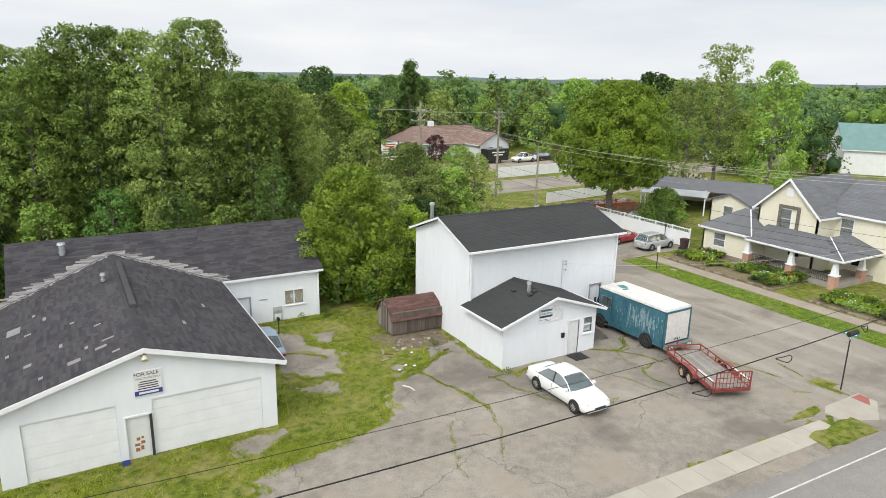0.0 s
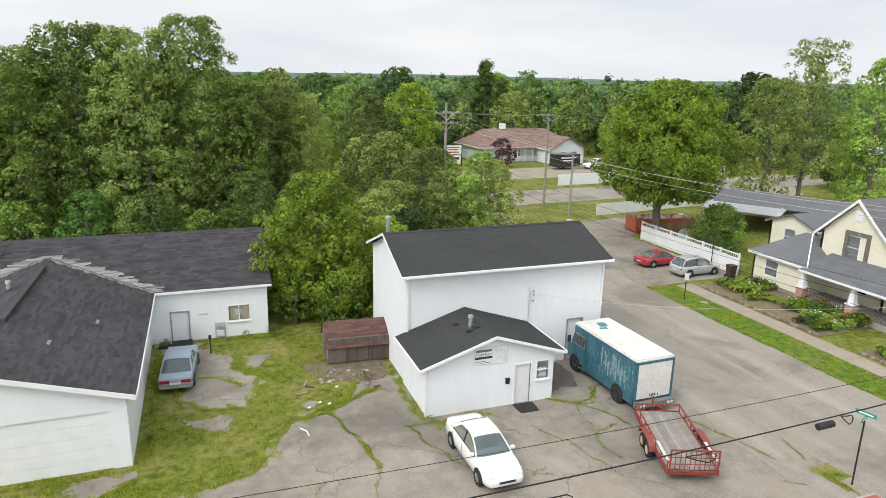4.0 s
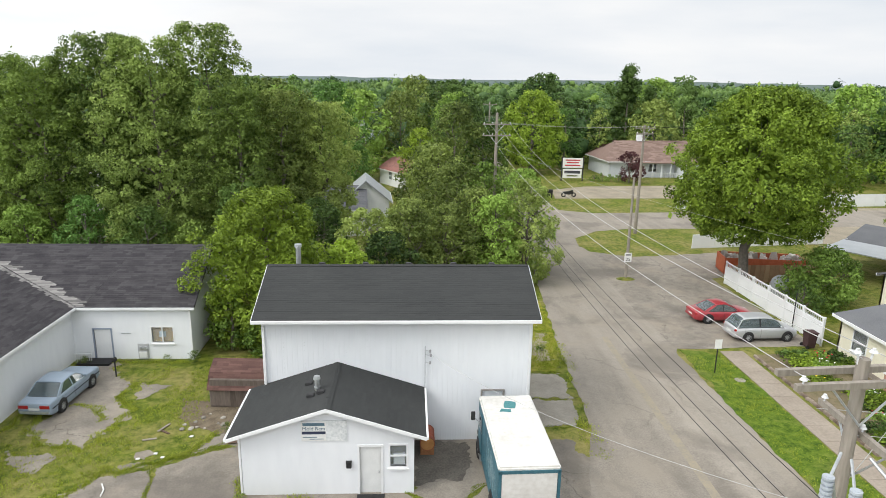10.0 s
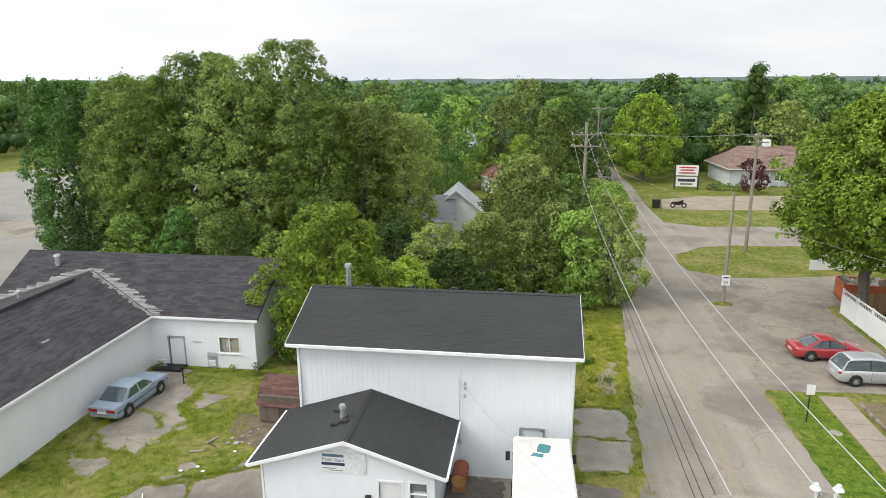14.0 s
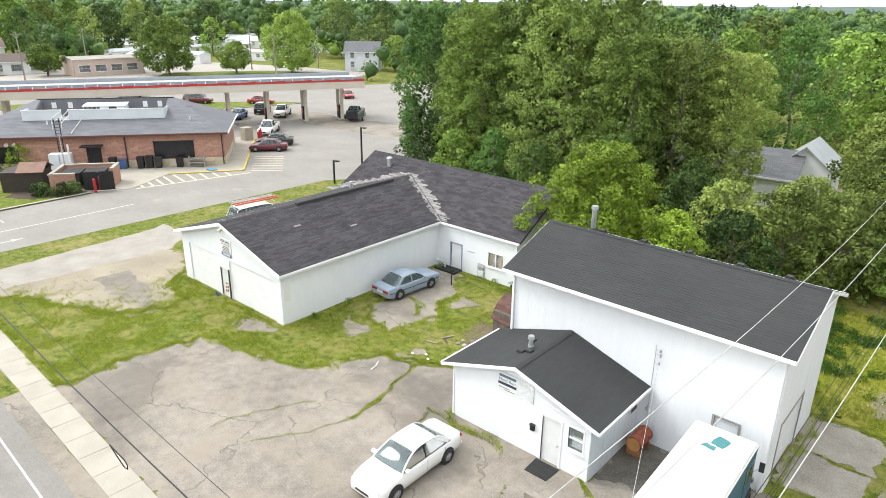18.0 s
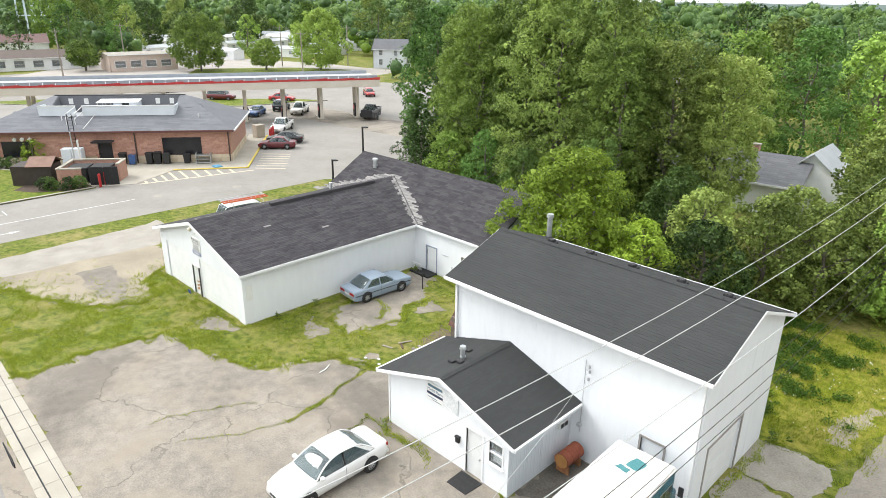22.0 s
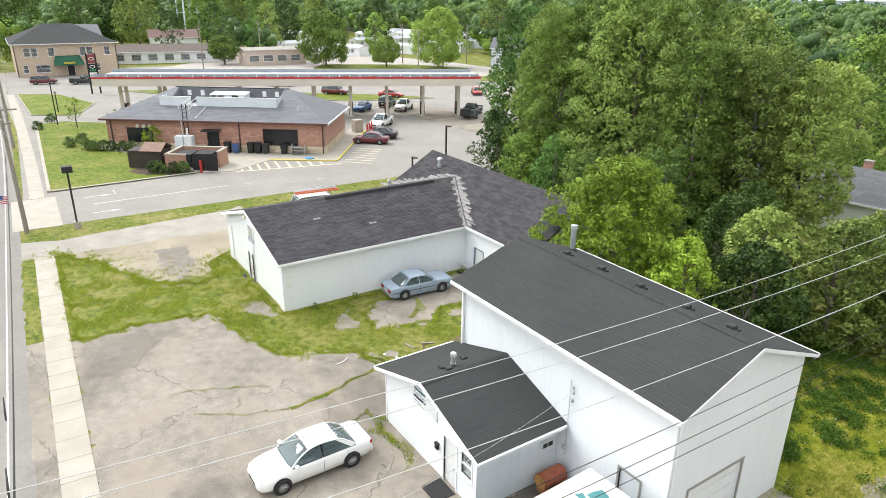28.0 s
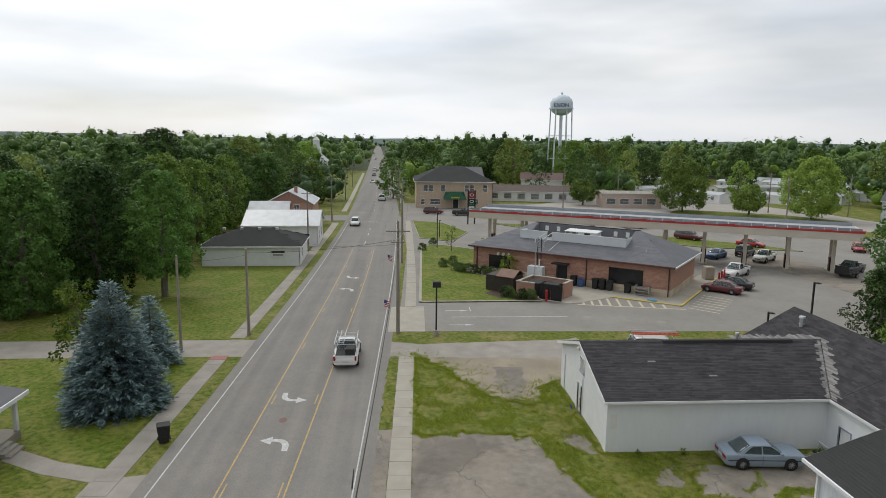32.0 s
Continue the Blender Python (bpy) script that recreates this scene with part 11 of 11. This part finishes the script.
    copy_thing(rr.choice(kinds), pose(x, y, 0, 0, 0, rr.uniform(0, 360)) @ Matrix.Scale(s, 4))

# tall old trees over the roofs of the town
old_dark = tree(-216, 44, 18.6, 9.0, 2.0, LEAF_DARK, "tall old dark green tree over the town roofs", 501, "round", 110, 2.6, 0.36, 0.4, clump=0.2)
old_olive = tree(-197, 58, 18.4, 8.4, 2.5, LEAF_OLIVE, "tall old olive green tree over the town roofs", 502, "round", 110, 2.6, 0.36, 0.4, clump=0.2)
old_green = tree(-205, 82, 17.6, 9.0, 2.0, LEAF_MID, "tall old green tree over the town roofs", 503, "round", 110, 2.6, 0.36, 0.4, clump=0.2)
for k, (ob, x, y, s) in enumerate(((old_dark, -213, 55, 0.95), (old_olive, -210, 93, 0.9), (old_dark, -187, 104, 0.84), (old_dark, -242, 62, 1.0), (old_green, -236, 112, 0.95), (old_olive, -216, 128, 0.9), (old_dark, -184, 138, 0.9), (old_green, -166, 152, 0.9), (old_olive, -150, 168, 0.95), (old_dark, -136, 176, 0.95), (old_green, -250, 88, 1.0), (old_dark, -120, 186, 0.9), (old_green, -262, 30, 0.9), (old_dark, -190, -24, 0.95), (old_green, -160, -30, 1.0), (old_olive, -140, -26, 0.95), (old_dark, -128, -44, 1.05), (old_green, -230, -22, 0.9), (old_dark, -200, 22, 0.8),
        (old_green, 20, 112, 0.8), (old_olive, 6, 118, 0.85), (old_dark, 36, 140, 0.85), (old_olive, 74, 128, 0.7), (old_green, 108, 122, 0.9), (old_dark, 122, 112, 0.95), (old_green, 140, 126, 0.95), (old_olive, -14, 106, 0.9), (old_dark, 60, 166, 0.95), (old_green, 90, 172, 0.95), (old_olive, 30, 160, 0.9))):
    copy_thing(ob, pose(x, y, 0, 0, 0, 47 * k) @ Matrix.Scale(s, 4))

# ---- far woods: one object of many crowns, thinning to the horizon ----
rng = np.random.default_rng(5)
def wood_band(n, d0, d1, size, dens, leaf, tall=0.0):
    cs, rs = [], []
    for _ in range(n):
        d = d0 + (d1 - d0) * rng.random() ** 0.8
        a = radians(rng.uniform(15, 218))
        x, y = 15 + d * math.cos(a), 20 + d * math.sin(a)
        if abs(y - cl(x)) < 14 or (abs(x - (50 + 0.06 * (y - 160))) < 6 and y > 0):
            continue
        if d < 330 and not free_spot(x, y, 2):
            continue
        k = size * (0.75 + 0.55 * rng.random())
        h = k * (1.15 + 0.95 * rng.random() ** 1.6 + tall)
        if d > 290:
            h *= 1 + 0.38 * min(1, max(0, (a - 1.7) / 0.5))
        for j in range(4):
            z = h * (0.36 + 0.15 * j + 0.05 * rng.normal())
            wide = 0.66 - 0.07 * j
            cs.append((x + rng.normal() * k * wide, y + rng.normal() * k * wide, z))
            rs.append(k * (0.44 + 0.26 * rng.random()))
    return cs, rs, leaf_cloud(rng, cs, rs, dens, leaf)


for n, d0, d1, size, dens, leaf, tall, mt, lab in (
        (300, 95, 200, 5.2, 0.5, 0.36, 0.1, WOOD_DARK, "dark green trees round the edge of the town"), (330, 140, 330, 5.6, 0.30, 0.46, 0.0, WOOD_MID, "green woods between the houses"), (250, 140, 330, 5.4, 0.30, 0.46, 0.1, WOOD_DARK, "dark green trees between the houses"), (170, 140, 330, 5.0, 0.30, 0.46, 0.0, WOOD_OLIVE, "olive green trees between the houses"), (110, 140, 330, 4.6, 0.30, 0.46, 0.0, WOOD_LIGHT, "bright green trees between the houses"),
        (600, 290, 480, 6.4, 0.12, 0.7, -0.2, WOOD_DARK, "dark green woods beyond the town"), (480, 290, 480, 6.0, 0.12, 0.7, -0.2, WOOD_MID, "green woods beyond the town"), (1250, 420, 850, 7.6, 0.05, 1.0, -0.25, WOOD_MID, "wide green woods towards the horizon"), (1000, 760, 1500, 9.5, 0.02, 1.6, -0.4, WOOD_DARK, "distant dark green woods")):
    cs, rs, q = wood_band(n, d0, d1, size, dens, leaf, tall)
    tagged(new("wood", far_mesh("wood", q, cs, rs, rng, mt, 0.6)), lab, "woods", kind="stuff")
# wooded ridge on the horizon, its blue-green colour carrying the distance haze
HILL = mat("haze_tinted_ridge", (0.060, 0.092, 0.082), (0.105, 0.145, 0.125), 0.01, 0.95, fine=0.06)
m = M()
n = 220
ring_pts = []
for k in range(n):
    a = 2 * math.pi * k / n
    hh = 19 + 11 * noise.noise((math.cos(a) * 3, math.sin(a) * 3, 2)) + 4 * noise.noise((math.cos(a) * 25, math.sin(a) * 25, 5))
    ring_pts.append((a, hh))
v, f = [], []
for a, hh in ring_pts:
    for d, z in ((1500, -1), (1750, hh * 0.45), (2300, hh), (2900, hh * 0.9), (4200, -2)):
        v.append((d * math.cos(a), d * math.sin(a), z))
for k in range(n):
    for j in range(4):
        p, q = k * 5 + j, ((k + 1) % n) * 5 + j
        f.append((p, q, q + 1, p + 1))
solo("backdrop_ridge", M().add(v, f), HILL, "low wooded ridge along the horizon with haze mixed into its colour", "backdrop", "structure", smooth=True)
# ---- grass in the cracks, tufts, flower beds, litter ----
def blades(rng, pts, per, spread, h0, h1, w=0.012):
    """Short upright grass blades round each point."""
    p = np.repeat(np.array(pts, dtype=float), per, axis=0)
    n = len(p)
    p[:, :2] += rng.normal(size=(n, 2)) * spread
    a = rng.random(n) * 6.283
    h = h0 + (h1 - h0) * rng.random((n, 1)) ** 1.5
    side = np.stack([np.cos(a), np.sin(a), np.zeros(n)], 1) * w
    lean = rng.normal(size=(n, 3)) * h * 0.45
    lean[:, 2] = 0
    tip = p + lean + np.concatenate([np.zeros((n, 2)), h], 1)
    mid = p + lean * 0.35 + np.concatenate([np.zeros((n, 2)), h * 0.6], 1)
    return np.stack([p - side, p + side, mid + side * 0.8, tip], 1)


def along(line, step, wob, rng, z=0.012):
    """Points strewn along a broken line, wandering off it."""
    out = []
    for p, q in zip(line, line[1:]):
        n = max(1, int(math.dist(p, q) / step))
        for k in range(n):
            t = (k + rng.random()) / n
            x, y = p[0] + (q[0] - p[0]) * t, p[1] + (q[1] - p[1]) * t
            out.append((x + wob * noise.noise((x * 1.3, y * 1.3, 3)), y + wob * noise.noise((x * 1.3, y * 1.3, 9)), z))
    return out


BLADE = leaf_mat("grass_blade", (0.126, 0.186, 0.012), (0.394, 0.450, 0.062))
rng = np.random.default_rng(808)
# strips of grass that fill the joints of the old yard
strips = (([(17.9, 30.6), (18.3, 28.6), (18.7, 27.2), (18.9, 25.4)], 0.16), ([(21.15, 28.2), (21.3, 26.9), (21.9, 25.6)], 0.12), ([(20.8, 28.3), (23.0, 28.2), (24.6, 28.2)], 0.14), ([(28.9, 22.8), (28.7, 23.9), (29.0, 25.1), (30.4, 25.4)], 0.10), ([(15.6, 30.2), (17.6, 30.7), (19.2, 31.6), (20.4, 32.4)], 0.4), ([(21.9, 25.2), (22.4, 24.2)], 0.1), ([(24.8, 22.9), (25.4, 23.2)], 0.1),
          ([(16.4, 25.1), (15.4, 22.9), (14.9, 21.0)], 0.06), ([(18.9, 25.4), (18.2, 23.4), (16.9, 21.4)], 0.05), ([(26.4, 26.6), (27.5, 24.6), (28.2, 21.8)], 0.05), ([(29.5, 27.9), (30.6, 26.6), (31.0, 25.2)], 0.12), ([(28.0, 29.2), (28.6, 28.6), (29.9, 27.8), (30.8, 28.2), (31.6, 29.1), (32.1, 29.3)], 0.15), ([(29.9, 27.8), (29.3, 27.0), (29.1, 25.7)], 0.08), ([(36.3, 19.8), (36.35, 18.8), (36.4, 18.0)], 0.32), ([(36.5, 20.2), (36.9, 22.0)], 0.1), ([(34.4, 19.3), (35.0, 18.8)], 0.1), ([(30.7, 17.5), (33.2, 17.5)], 0.07), ([(34.6, 33.7), (36.9, 33.6)], 0.1), ([(34.4, 36.65), (36.9, 36.5)], 0.12), ([(34.3, 39.6), (37.0, 39.8)], 0.15), ([(33.9, 24.8), (34.8, 22.6), (35.2, 20.8)], 0.1))
clumps, mats = [], []
for line, wide in strips:
    for k in range(max(1, int(wide / 0.05))):
        off = [(x + rng.normal() * wide * 0.5, y + rng.normal() * wide * 0.5) for x, y in line]
        clumps += along(off, 0.06, 0.25, rng)
    edge = [(x + wide * (0.7 if i % 2 else 0.5), y) for i, (x, y) in enumerate(line)] + [(x - wide * 0.6, y) for x, y in reversed(line)]
    if wide >= 0.14:
        mats.append(edge)
for i, poly in enumerate(mats):
    sheet("grass_strip", ragged(poly, 0.2, 0.12, 40 + i), 0.02, GRASS, "strip of grass grown through the broken asphalt", "grass", 0.02)
tagged(new("crack_grass", quad_mesh("crack_grass", blades(rng, clumps, 5, 0.05, 0.02, 0.08), BLADE)), "short grass grown in the cracks of the yard", "grass", kind="stuff")
# rough turf of the yard: uneven blades, thicker along walls and edges
turf = []
for x0, x1, y0, y1, n in ((6.0, 20.5, 24.0, 42.0, 8500), (-1.8, 10.0, 17.6, 28.0, 6500), (-7.4, 7.0, 15.8, 26.5, 4200), (34.2, 38.2, 39.8, 62.0, 3200), (36.6, 37.6, 31.0, 40.0, 700), (29.0, 32.0, 15.0, 16.4, 500), (19.2, 23.5, 39.5, 44.0, 1500), (45.2, 47.6, 20.0, 42.0, 1800)):
    for _ in range(n):
        x, y = rng.uniform(x0, x1), rng.uniform(y0, y1)
        if noise.noise((x * 0.55, y * 0.55, 1.0)) + 0.5 * noise.noise((x * 2.2, y * 2.2, 4.0)) > -0.12 + 0.2 * rng.random():
            turf.append((x, y, 0.005))


def inside(p, poly):
    r = False
    for (ax, ay), (bx, by) in zip(poly, poly[1:] + poly[:1]):
        if (ay > p[1]) != (by > p[1]) and p[0] < (bx - ax) * (p[1] - ay) / (by - ay) + ax:
            r = not r
    return r


paved = [lot_main, [(10.2, 38.6), (11.0, 34.0), (12.2, 32.7), (14.2, 32.2), (15.0, 35.8), (13.6, 37.1), (13.9, 38.8), (11.9, 40.6), (11.8, 41.5), (9.8, 41.4)], [(-1.9, 28.6), (9.5, 28.6), (9.5, 42), (-1.9, 42)], [(21.9, 28.6), (34.2, 28.6), (34.2, 39.7), (21.9, 39.7)], [(-12, 15.9), (-7.6, 15.9), (-7.2, 33), (-12, 33)], gravel_edge]
scatter = [p for p in turf if inside(p, gravel_edge) and rng.random() < 0.16]
seam = []
for _ in range(2600):
    k = int(rng.integers(0, 9))
    f, (ax, ay), (bx, by) = rng.random(), gravel_edge[k], gravel_edge[k + 1]
    x, y = ax + (bx - ax) * f + rng.normal() * 0.75, ay + (by - ay) * f + rng.normal() * 0.75
    if noise.noise((x * 1.1, y * 1.1, 7.0)) > -0.1:
        seam.append((x, y, 0.012))
scatter += seam
turf = scatter + [p for p in turf if not any(inside(p, q) for q in paved) and abs(p[1] - cl(p[0]) - 7.5) > 0.75 and p[1] - cl(p[0]) > 6.2]
for line in ([(9.8, 28.7), (9.8, 41.4)], [(9.9, 41.5), (16.0, 41.5)], [(-1.6, 28.4), (2.6, 28.4)], [(3.6, 28.4), (9.6, 28.4)], [(21.7, 28.6), (21.7, 33.0)], [(34.35, 33.0), (34.35, 41.0)], [(-7.5, 18.2), (6.6, 18.0)], [(6.7, 17.8), (6.4, 21.2), (7.1, 24.9)], [(22.0, 28.3), (25.0, 28.3)], gravel_edge[:10], gravel_edge[:10], [(6.6, 17.5), (6.3, 21), (7.1, 25.0), (10.6, 25.6), (14.0, 26.7), (15.4, 29.4), (16.1, 30.7), (17.6, 30.9), (18.9, 31.8), (19.7, 33.5)], [(10.2, 38.6), (11.0, 34.0), (12.2, 32.7), (14.2, 32.2), (15.0, 35.8), (13.6, 37.1), (13.9, 38.8)], [(12.0, 36.5), (14.0, 35.0)]):
    turf += along(line, 0.035, 0.3, rng) + along(line, 0.05, 0.9, rng)
tagged(new("yard_turf", quad_mesh("yard_turf", blades(rng, turf, 6, 0.09, 0.03, 0.11, 0.016), BLADE)), "uneven tufts of rough grass in the yard", "grass", kind="stuff")
# weeds against the walls
WEED = leaf_mat("weed_leaf", (0.06, 0.10, 0.02), (0.20, 0.27, 0.06))
for x, y, h in ((10.2, 41.2, 0.5), (14.6, 41.45, 0.45), (9.85, 33.2, 0.4), (16.2, 41.3, 0.7), (9.8, 30.6, 0.35), (20.2, 33.5, 0.5), (22.1, 28.3, 0.35), (34.5, 39.6, 0.5)):
    solo("weed", M(), WEED, "leafy weed against the wall", "weed", "stuff").data = quad_mesh("weed", leaf_cloud(rng, [(x + rng.normal() * 0.1, y + rng.normal() * 0.08, h * (0.25 + 0.2 * k)) for k in range(4)], [h * 0.42] * 4, 60, 0.045), WEED)
# planted beds before the yellow house
FL_RED = plain("red_petal", (0.55, 0.02, 0.03))
FL_WHITE = plain("white_petal", (0.75, 0.75, 0.72))
FL_YELLOW = plain("yellow_petal", (0.72, 0.52, 0.04))
rr = random.Random(31)
spots_b = []
for bx0, bx1, by0, by1, n in ((51.2, 54.3, 39.4, 41.7, 15), (50.6, 54.2, 36.4, 39.0, 4), (51.6, 54.4, 33.2, 36.2, 17), (50.2, 54.4, 31.3, 33.2, 16), (50.0, 53.8, 20.4, 27.9, 34)):
    tries = 0
    while n and tries < 900:
        tries += 1
        x, y = rr.uniform(bx0, bx1), rr.uniform(by0, by1)
        if all(math.dist((x, y), q) > 0.62 for q in spots_b):
            spots_b.append((x, y))
            n -= 1
kinds_b = []
for k, (mt, petal, lab) in enumerate(((LEAF_LIGHT, None, "leafy green perennial in the flower bed"), (LEAF_MID, FL_WHITE, "green plant with white blossoms in the bed"), (LEAF_MID, FL_RED, "green plant with red blossoms in the bed"), (LEAF_LIGHT, FL_YELLOW, "low plant with yellow blossoms in the bed"), (LEAF_DARK, None, "dark green leafy plant in the bed"))):
    t = thing("garden_plant", lab, "plant", 400 + 4 * k, -380, 0.03, group="plants in the beds of the yellow house")
    g = np.random.default_rng(900 + k)
    cs = [(g.normal() * 0.17, g.normal() * 0.17, 0.16 + 0.13 * g.random()) for _ in range(9)]
    ob = new("foliage", quad_mesh("foliage", leaf_cloud(g, cs, [0.2] * 9, 70, 0.06), mt))
    ob.parent = t
    if petal:
        m = M()
        for _ in range(6):
            a, q, z = g.random() * 6.283, 0.34 * g.random() ** 0.5, 0.34 + 0.14 * g.random()
            x, y, s = q * math.cos(a), q * math.sin(a), 0.028 + 0.015 * g.random()
            m.loft([[(x + s * math.cos(b) * f, y + s * math.sin(b) * f, z + dz) for b in (0, 1.257, 2.513, 3.77, 5.027)] for f, dz in ((0.4, 0), (1, 0.03), (0.3, 0.045))])
        part("blossom", m, petal, t, kind="stuff")
    kinds_b.append(t)
weights = (7, 2, 1, 1, 6)
for x, y in spots_b:
    copy_thing(rr.choices(kinds_b, (4, 2, 7, 1, 3) if 31 < y < 33.2 else weights)[0], pose(x, y, 0.04, 0, 0, rr.uniform(0, 360)) @ Matrix.Scale(rr.uniform(0.9, 1.65), 4))
edging = tagged(new("bed_edging"), "row of small brown edging stones along the bed", "edging", kind="structure")
st0 = None
for x, y0, y1 in ((49.5, 31.0, 42.0), (49.6, 20.0, 28.2)):
    y = y0
    while y < y1:
        mm = pose(x + rr.uniform(-0.03, 0.03), y, 0.0, 0, 0, rr.uniform(-12, 12))
        if st0 is None:
            st0 = part("stone", M().box(-0.09, 0.09, -0.13, 0.13, -0.03, 0.14), mat("edging_stone", (0.16, 0.12, 0.095), (0.30, 0.245, 0.20), 3, 0.9, objvar=0.5), edging, bevel=0.03)
            st0.matrix_local = mm
        else:
            again("stone", st0, edging, mm)
        y += 0.29
# litter on the ground by the shed
sheet("dirt_litter", ragged([(17.0, 37.0), (18.4, 36.4), (21.8, 35.7), (21.7, 34.0), (20.4, 33.4), (18.6, 34.2), (17.4, 35.2)], 0.12, 0.25, 17), 0.018, mat("leaf_litter", (0.075, 0.055, 0.035), (0.215, 0.175, 0.120), 2.2, 0.95, 0.6, fine=16, detail=8), "brown dirt and dead leaves before the shed", "dirt", 0.02)
RUBBLE = mat("broken_stone", (0.22, 0.20, 0.17), (0.42, 0.39, 0.34), 4, 0.9, objvar=0.4)
rq = random.Random(61)
for k in range(16):
    x, y, q = rq.uniform(17.6, 21.6), rq.uniform(33.8, 35.8), rq.uniform(0.06, 0.16)
    st = solo("stone", M().loft([[(q * math.cos(a) * f * rq.uniform(0.8, 1.2), q * math.sin(a) * f * rq.uniform(0.7, 1.1), z * q) for a in (0, 1.05, 2.1, 3.14, 4.2, 5.24)] for f, z in ((0.8, -0.2), (1.0, 0.25), (0.55, 0.6))]), RUBBLE, "broken piece of stone before the shed", "stone", group="stones before the shed")
    st.matrix_world = pose(x, y, 0.02, 0, 0, rq.uniform(0, 360))
RUST_B = mat("rotten_board", (0.07, 0.045, 0.03), (0.15, 0.10, 0.07), 3, 0.9)
for k, (x, y, l, w, tn) in enumerate(((16.8, 33.0, 0.6, 0.12, 20), (17.3, 33.6, 0.5, 0.1, -30), (17.1, 34.0, 0.8, 0.1, 70), (20.6, 32.6, 0.4, 0.16, 15), (20.2, 33.0, 0.3, 0.15, 60))):
    b = solo("board", M().box(-l / 2, l / 2, -w / 2, w / 2, 0, 0.03), RUST_B if k % 2 else POLE, "short weathered board lying by the shed", "board")
    b.matrix_world = pose(x, y, 0.02 + 0.012 * k, 0, 3, tn)
pb = solo("pipe", M().pipe([(16.2, 29.6, 0.04), (16.45, 29.2, 0.05), (16.5, 28.8, 0.04)], 0.03, 8), SIGNW, "bent white plastic pipe on the asphalt", "pipe")
for x, y in ((17.5, 31.8), (16.9, 31.4), (17.9, 31.5), (18.6, 33.2)):
    solo("paper_scrap", M().loft([[(x - 0.09, y - 0.05, 0.03), (x + 0.08, y - 0.06, 0.025), (x + 0.1, y + 0.05, 0.05), (x - 0.07, y + 0.07, 0.03)], [(x - 0.07, y - 0.03, 0.05), (x + 0.06, y - 0.05, 0.06), (x + 0.07, y + 0.04, 0.07), (x - 0.05, y + 0.05, 0.06)]]), SIGNW, "crumpled white scrap of paper on the grass", "litter")
# mossy bank behind the barn: short yellow-green turf, darker leafy weeds, stones showing near the street
rng = np.random.default_rng(4242)
MOSS = grass_mat("mossy_turf", (0.070, 0.100, 0.006), (0.235, 0.250, 0.016), (0.315, 0.265, 0.070), 0.57)
sheet("bank", ragged([(34.1, 39.6), (36.9, 39.9), (37.5, 42.5), (38.2, 47), (38.3, 52.5), (34, 53.5), (29, 51.5), (27.8, 46), (29, 40.2), (34.0, 40.2)], 0.25, 0.2, 18), 0.014, MOSS, "yellow-green mossy bank behind the barn", "bank", 0.02)
sheet("gravel_bank", ragged([(36.0, 41.0), (36.9, 41.6), (37.3, 43.6), (37.4, 45.6), (36.6, 45.2), (35.9, 43.0)], 0.08, 0.35, 19), 0.019, GRAVEL, "pale stony patch at the street's edge", "gravel", 0.02)
BANK_LEAF = leaf_mat("bank_weed", (0.045, 0.100, 0.010), (0.165, 0.280, 0.035))
low = []
while len(low) < 520:
    x, y = 28.6 + 9.2 * rng.random(), 40.2 + 12.6 * rng.random()
    if noise.noise((x * 0.5, y * 0.5, 7.0)) + 0.4 * noise.noise((x * 1.7, y * 1.7, 2.0)) + 0.10 * (34.5 - x) > 0.10:
        low.append((x, y, 0.05 + 0.10 * rng.random()))
tagged(new("bank_weeds", quad_mesh("bank_weeds", leaf_cloud(rng, low, [0.18 + 0.16 * rng.random() for _ in low], 70, 0.05), BANK_LEAF)), "low leafy green weeds on the bank", "weeds", kind="stuff")
bank = [(29.6 + 8.2 * rng.random(), 40.4 + 13 * rng.random(), 0.01) for _ in range(2400)]
tagged(new("bank_grass", quad_mesh("bank_grass", blades(rng, bank, 6, 0.12, 0.05, 0.18, 0.016), BLADE)), "longer bright grass on the bank by the side street", "grass", kind="stuff")
bloom = [(29.6 + 7.6 * rng.random(), 41.0 + 10 * rng.random(), 0.10 + 0.10 * rng.random()) for _ in range(110)]
tagged(new("wild_flowers", quad_mesh("wild_flowers", leaf_cloud(rng, bloom, [0.05] * 110, 110, 0.02), FL_WHITE)), "small white wild flowers in the long grass", "flowers", kind="stuff")
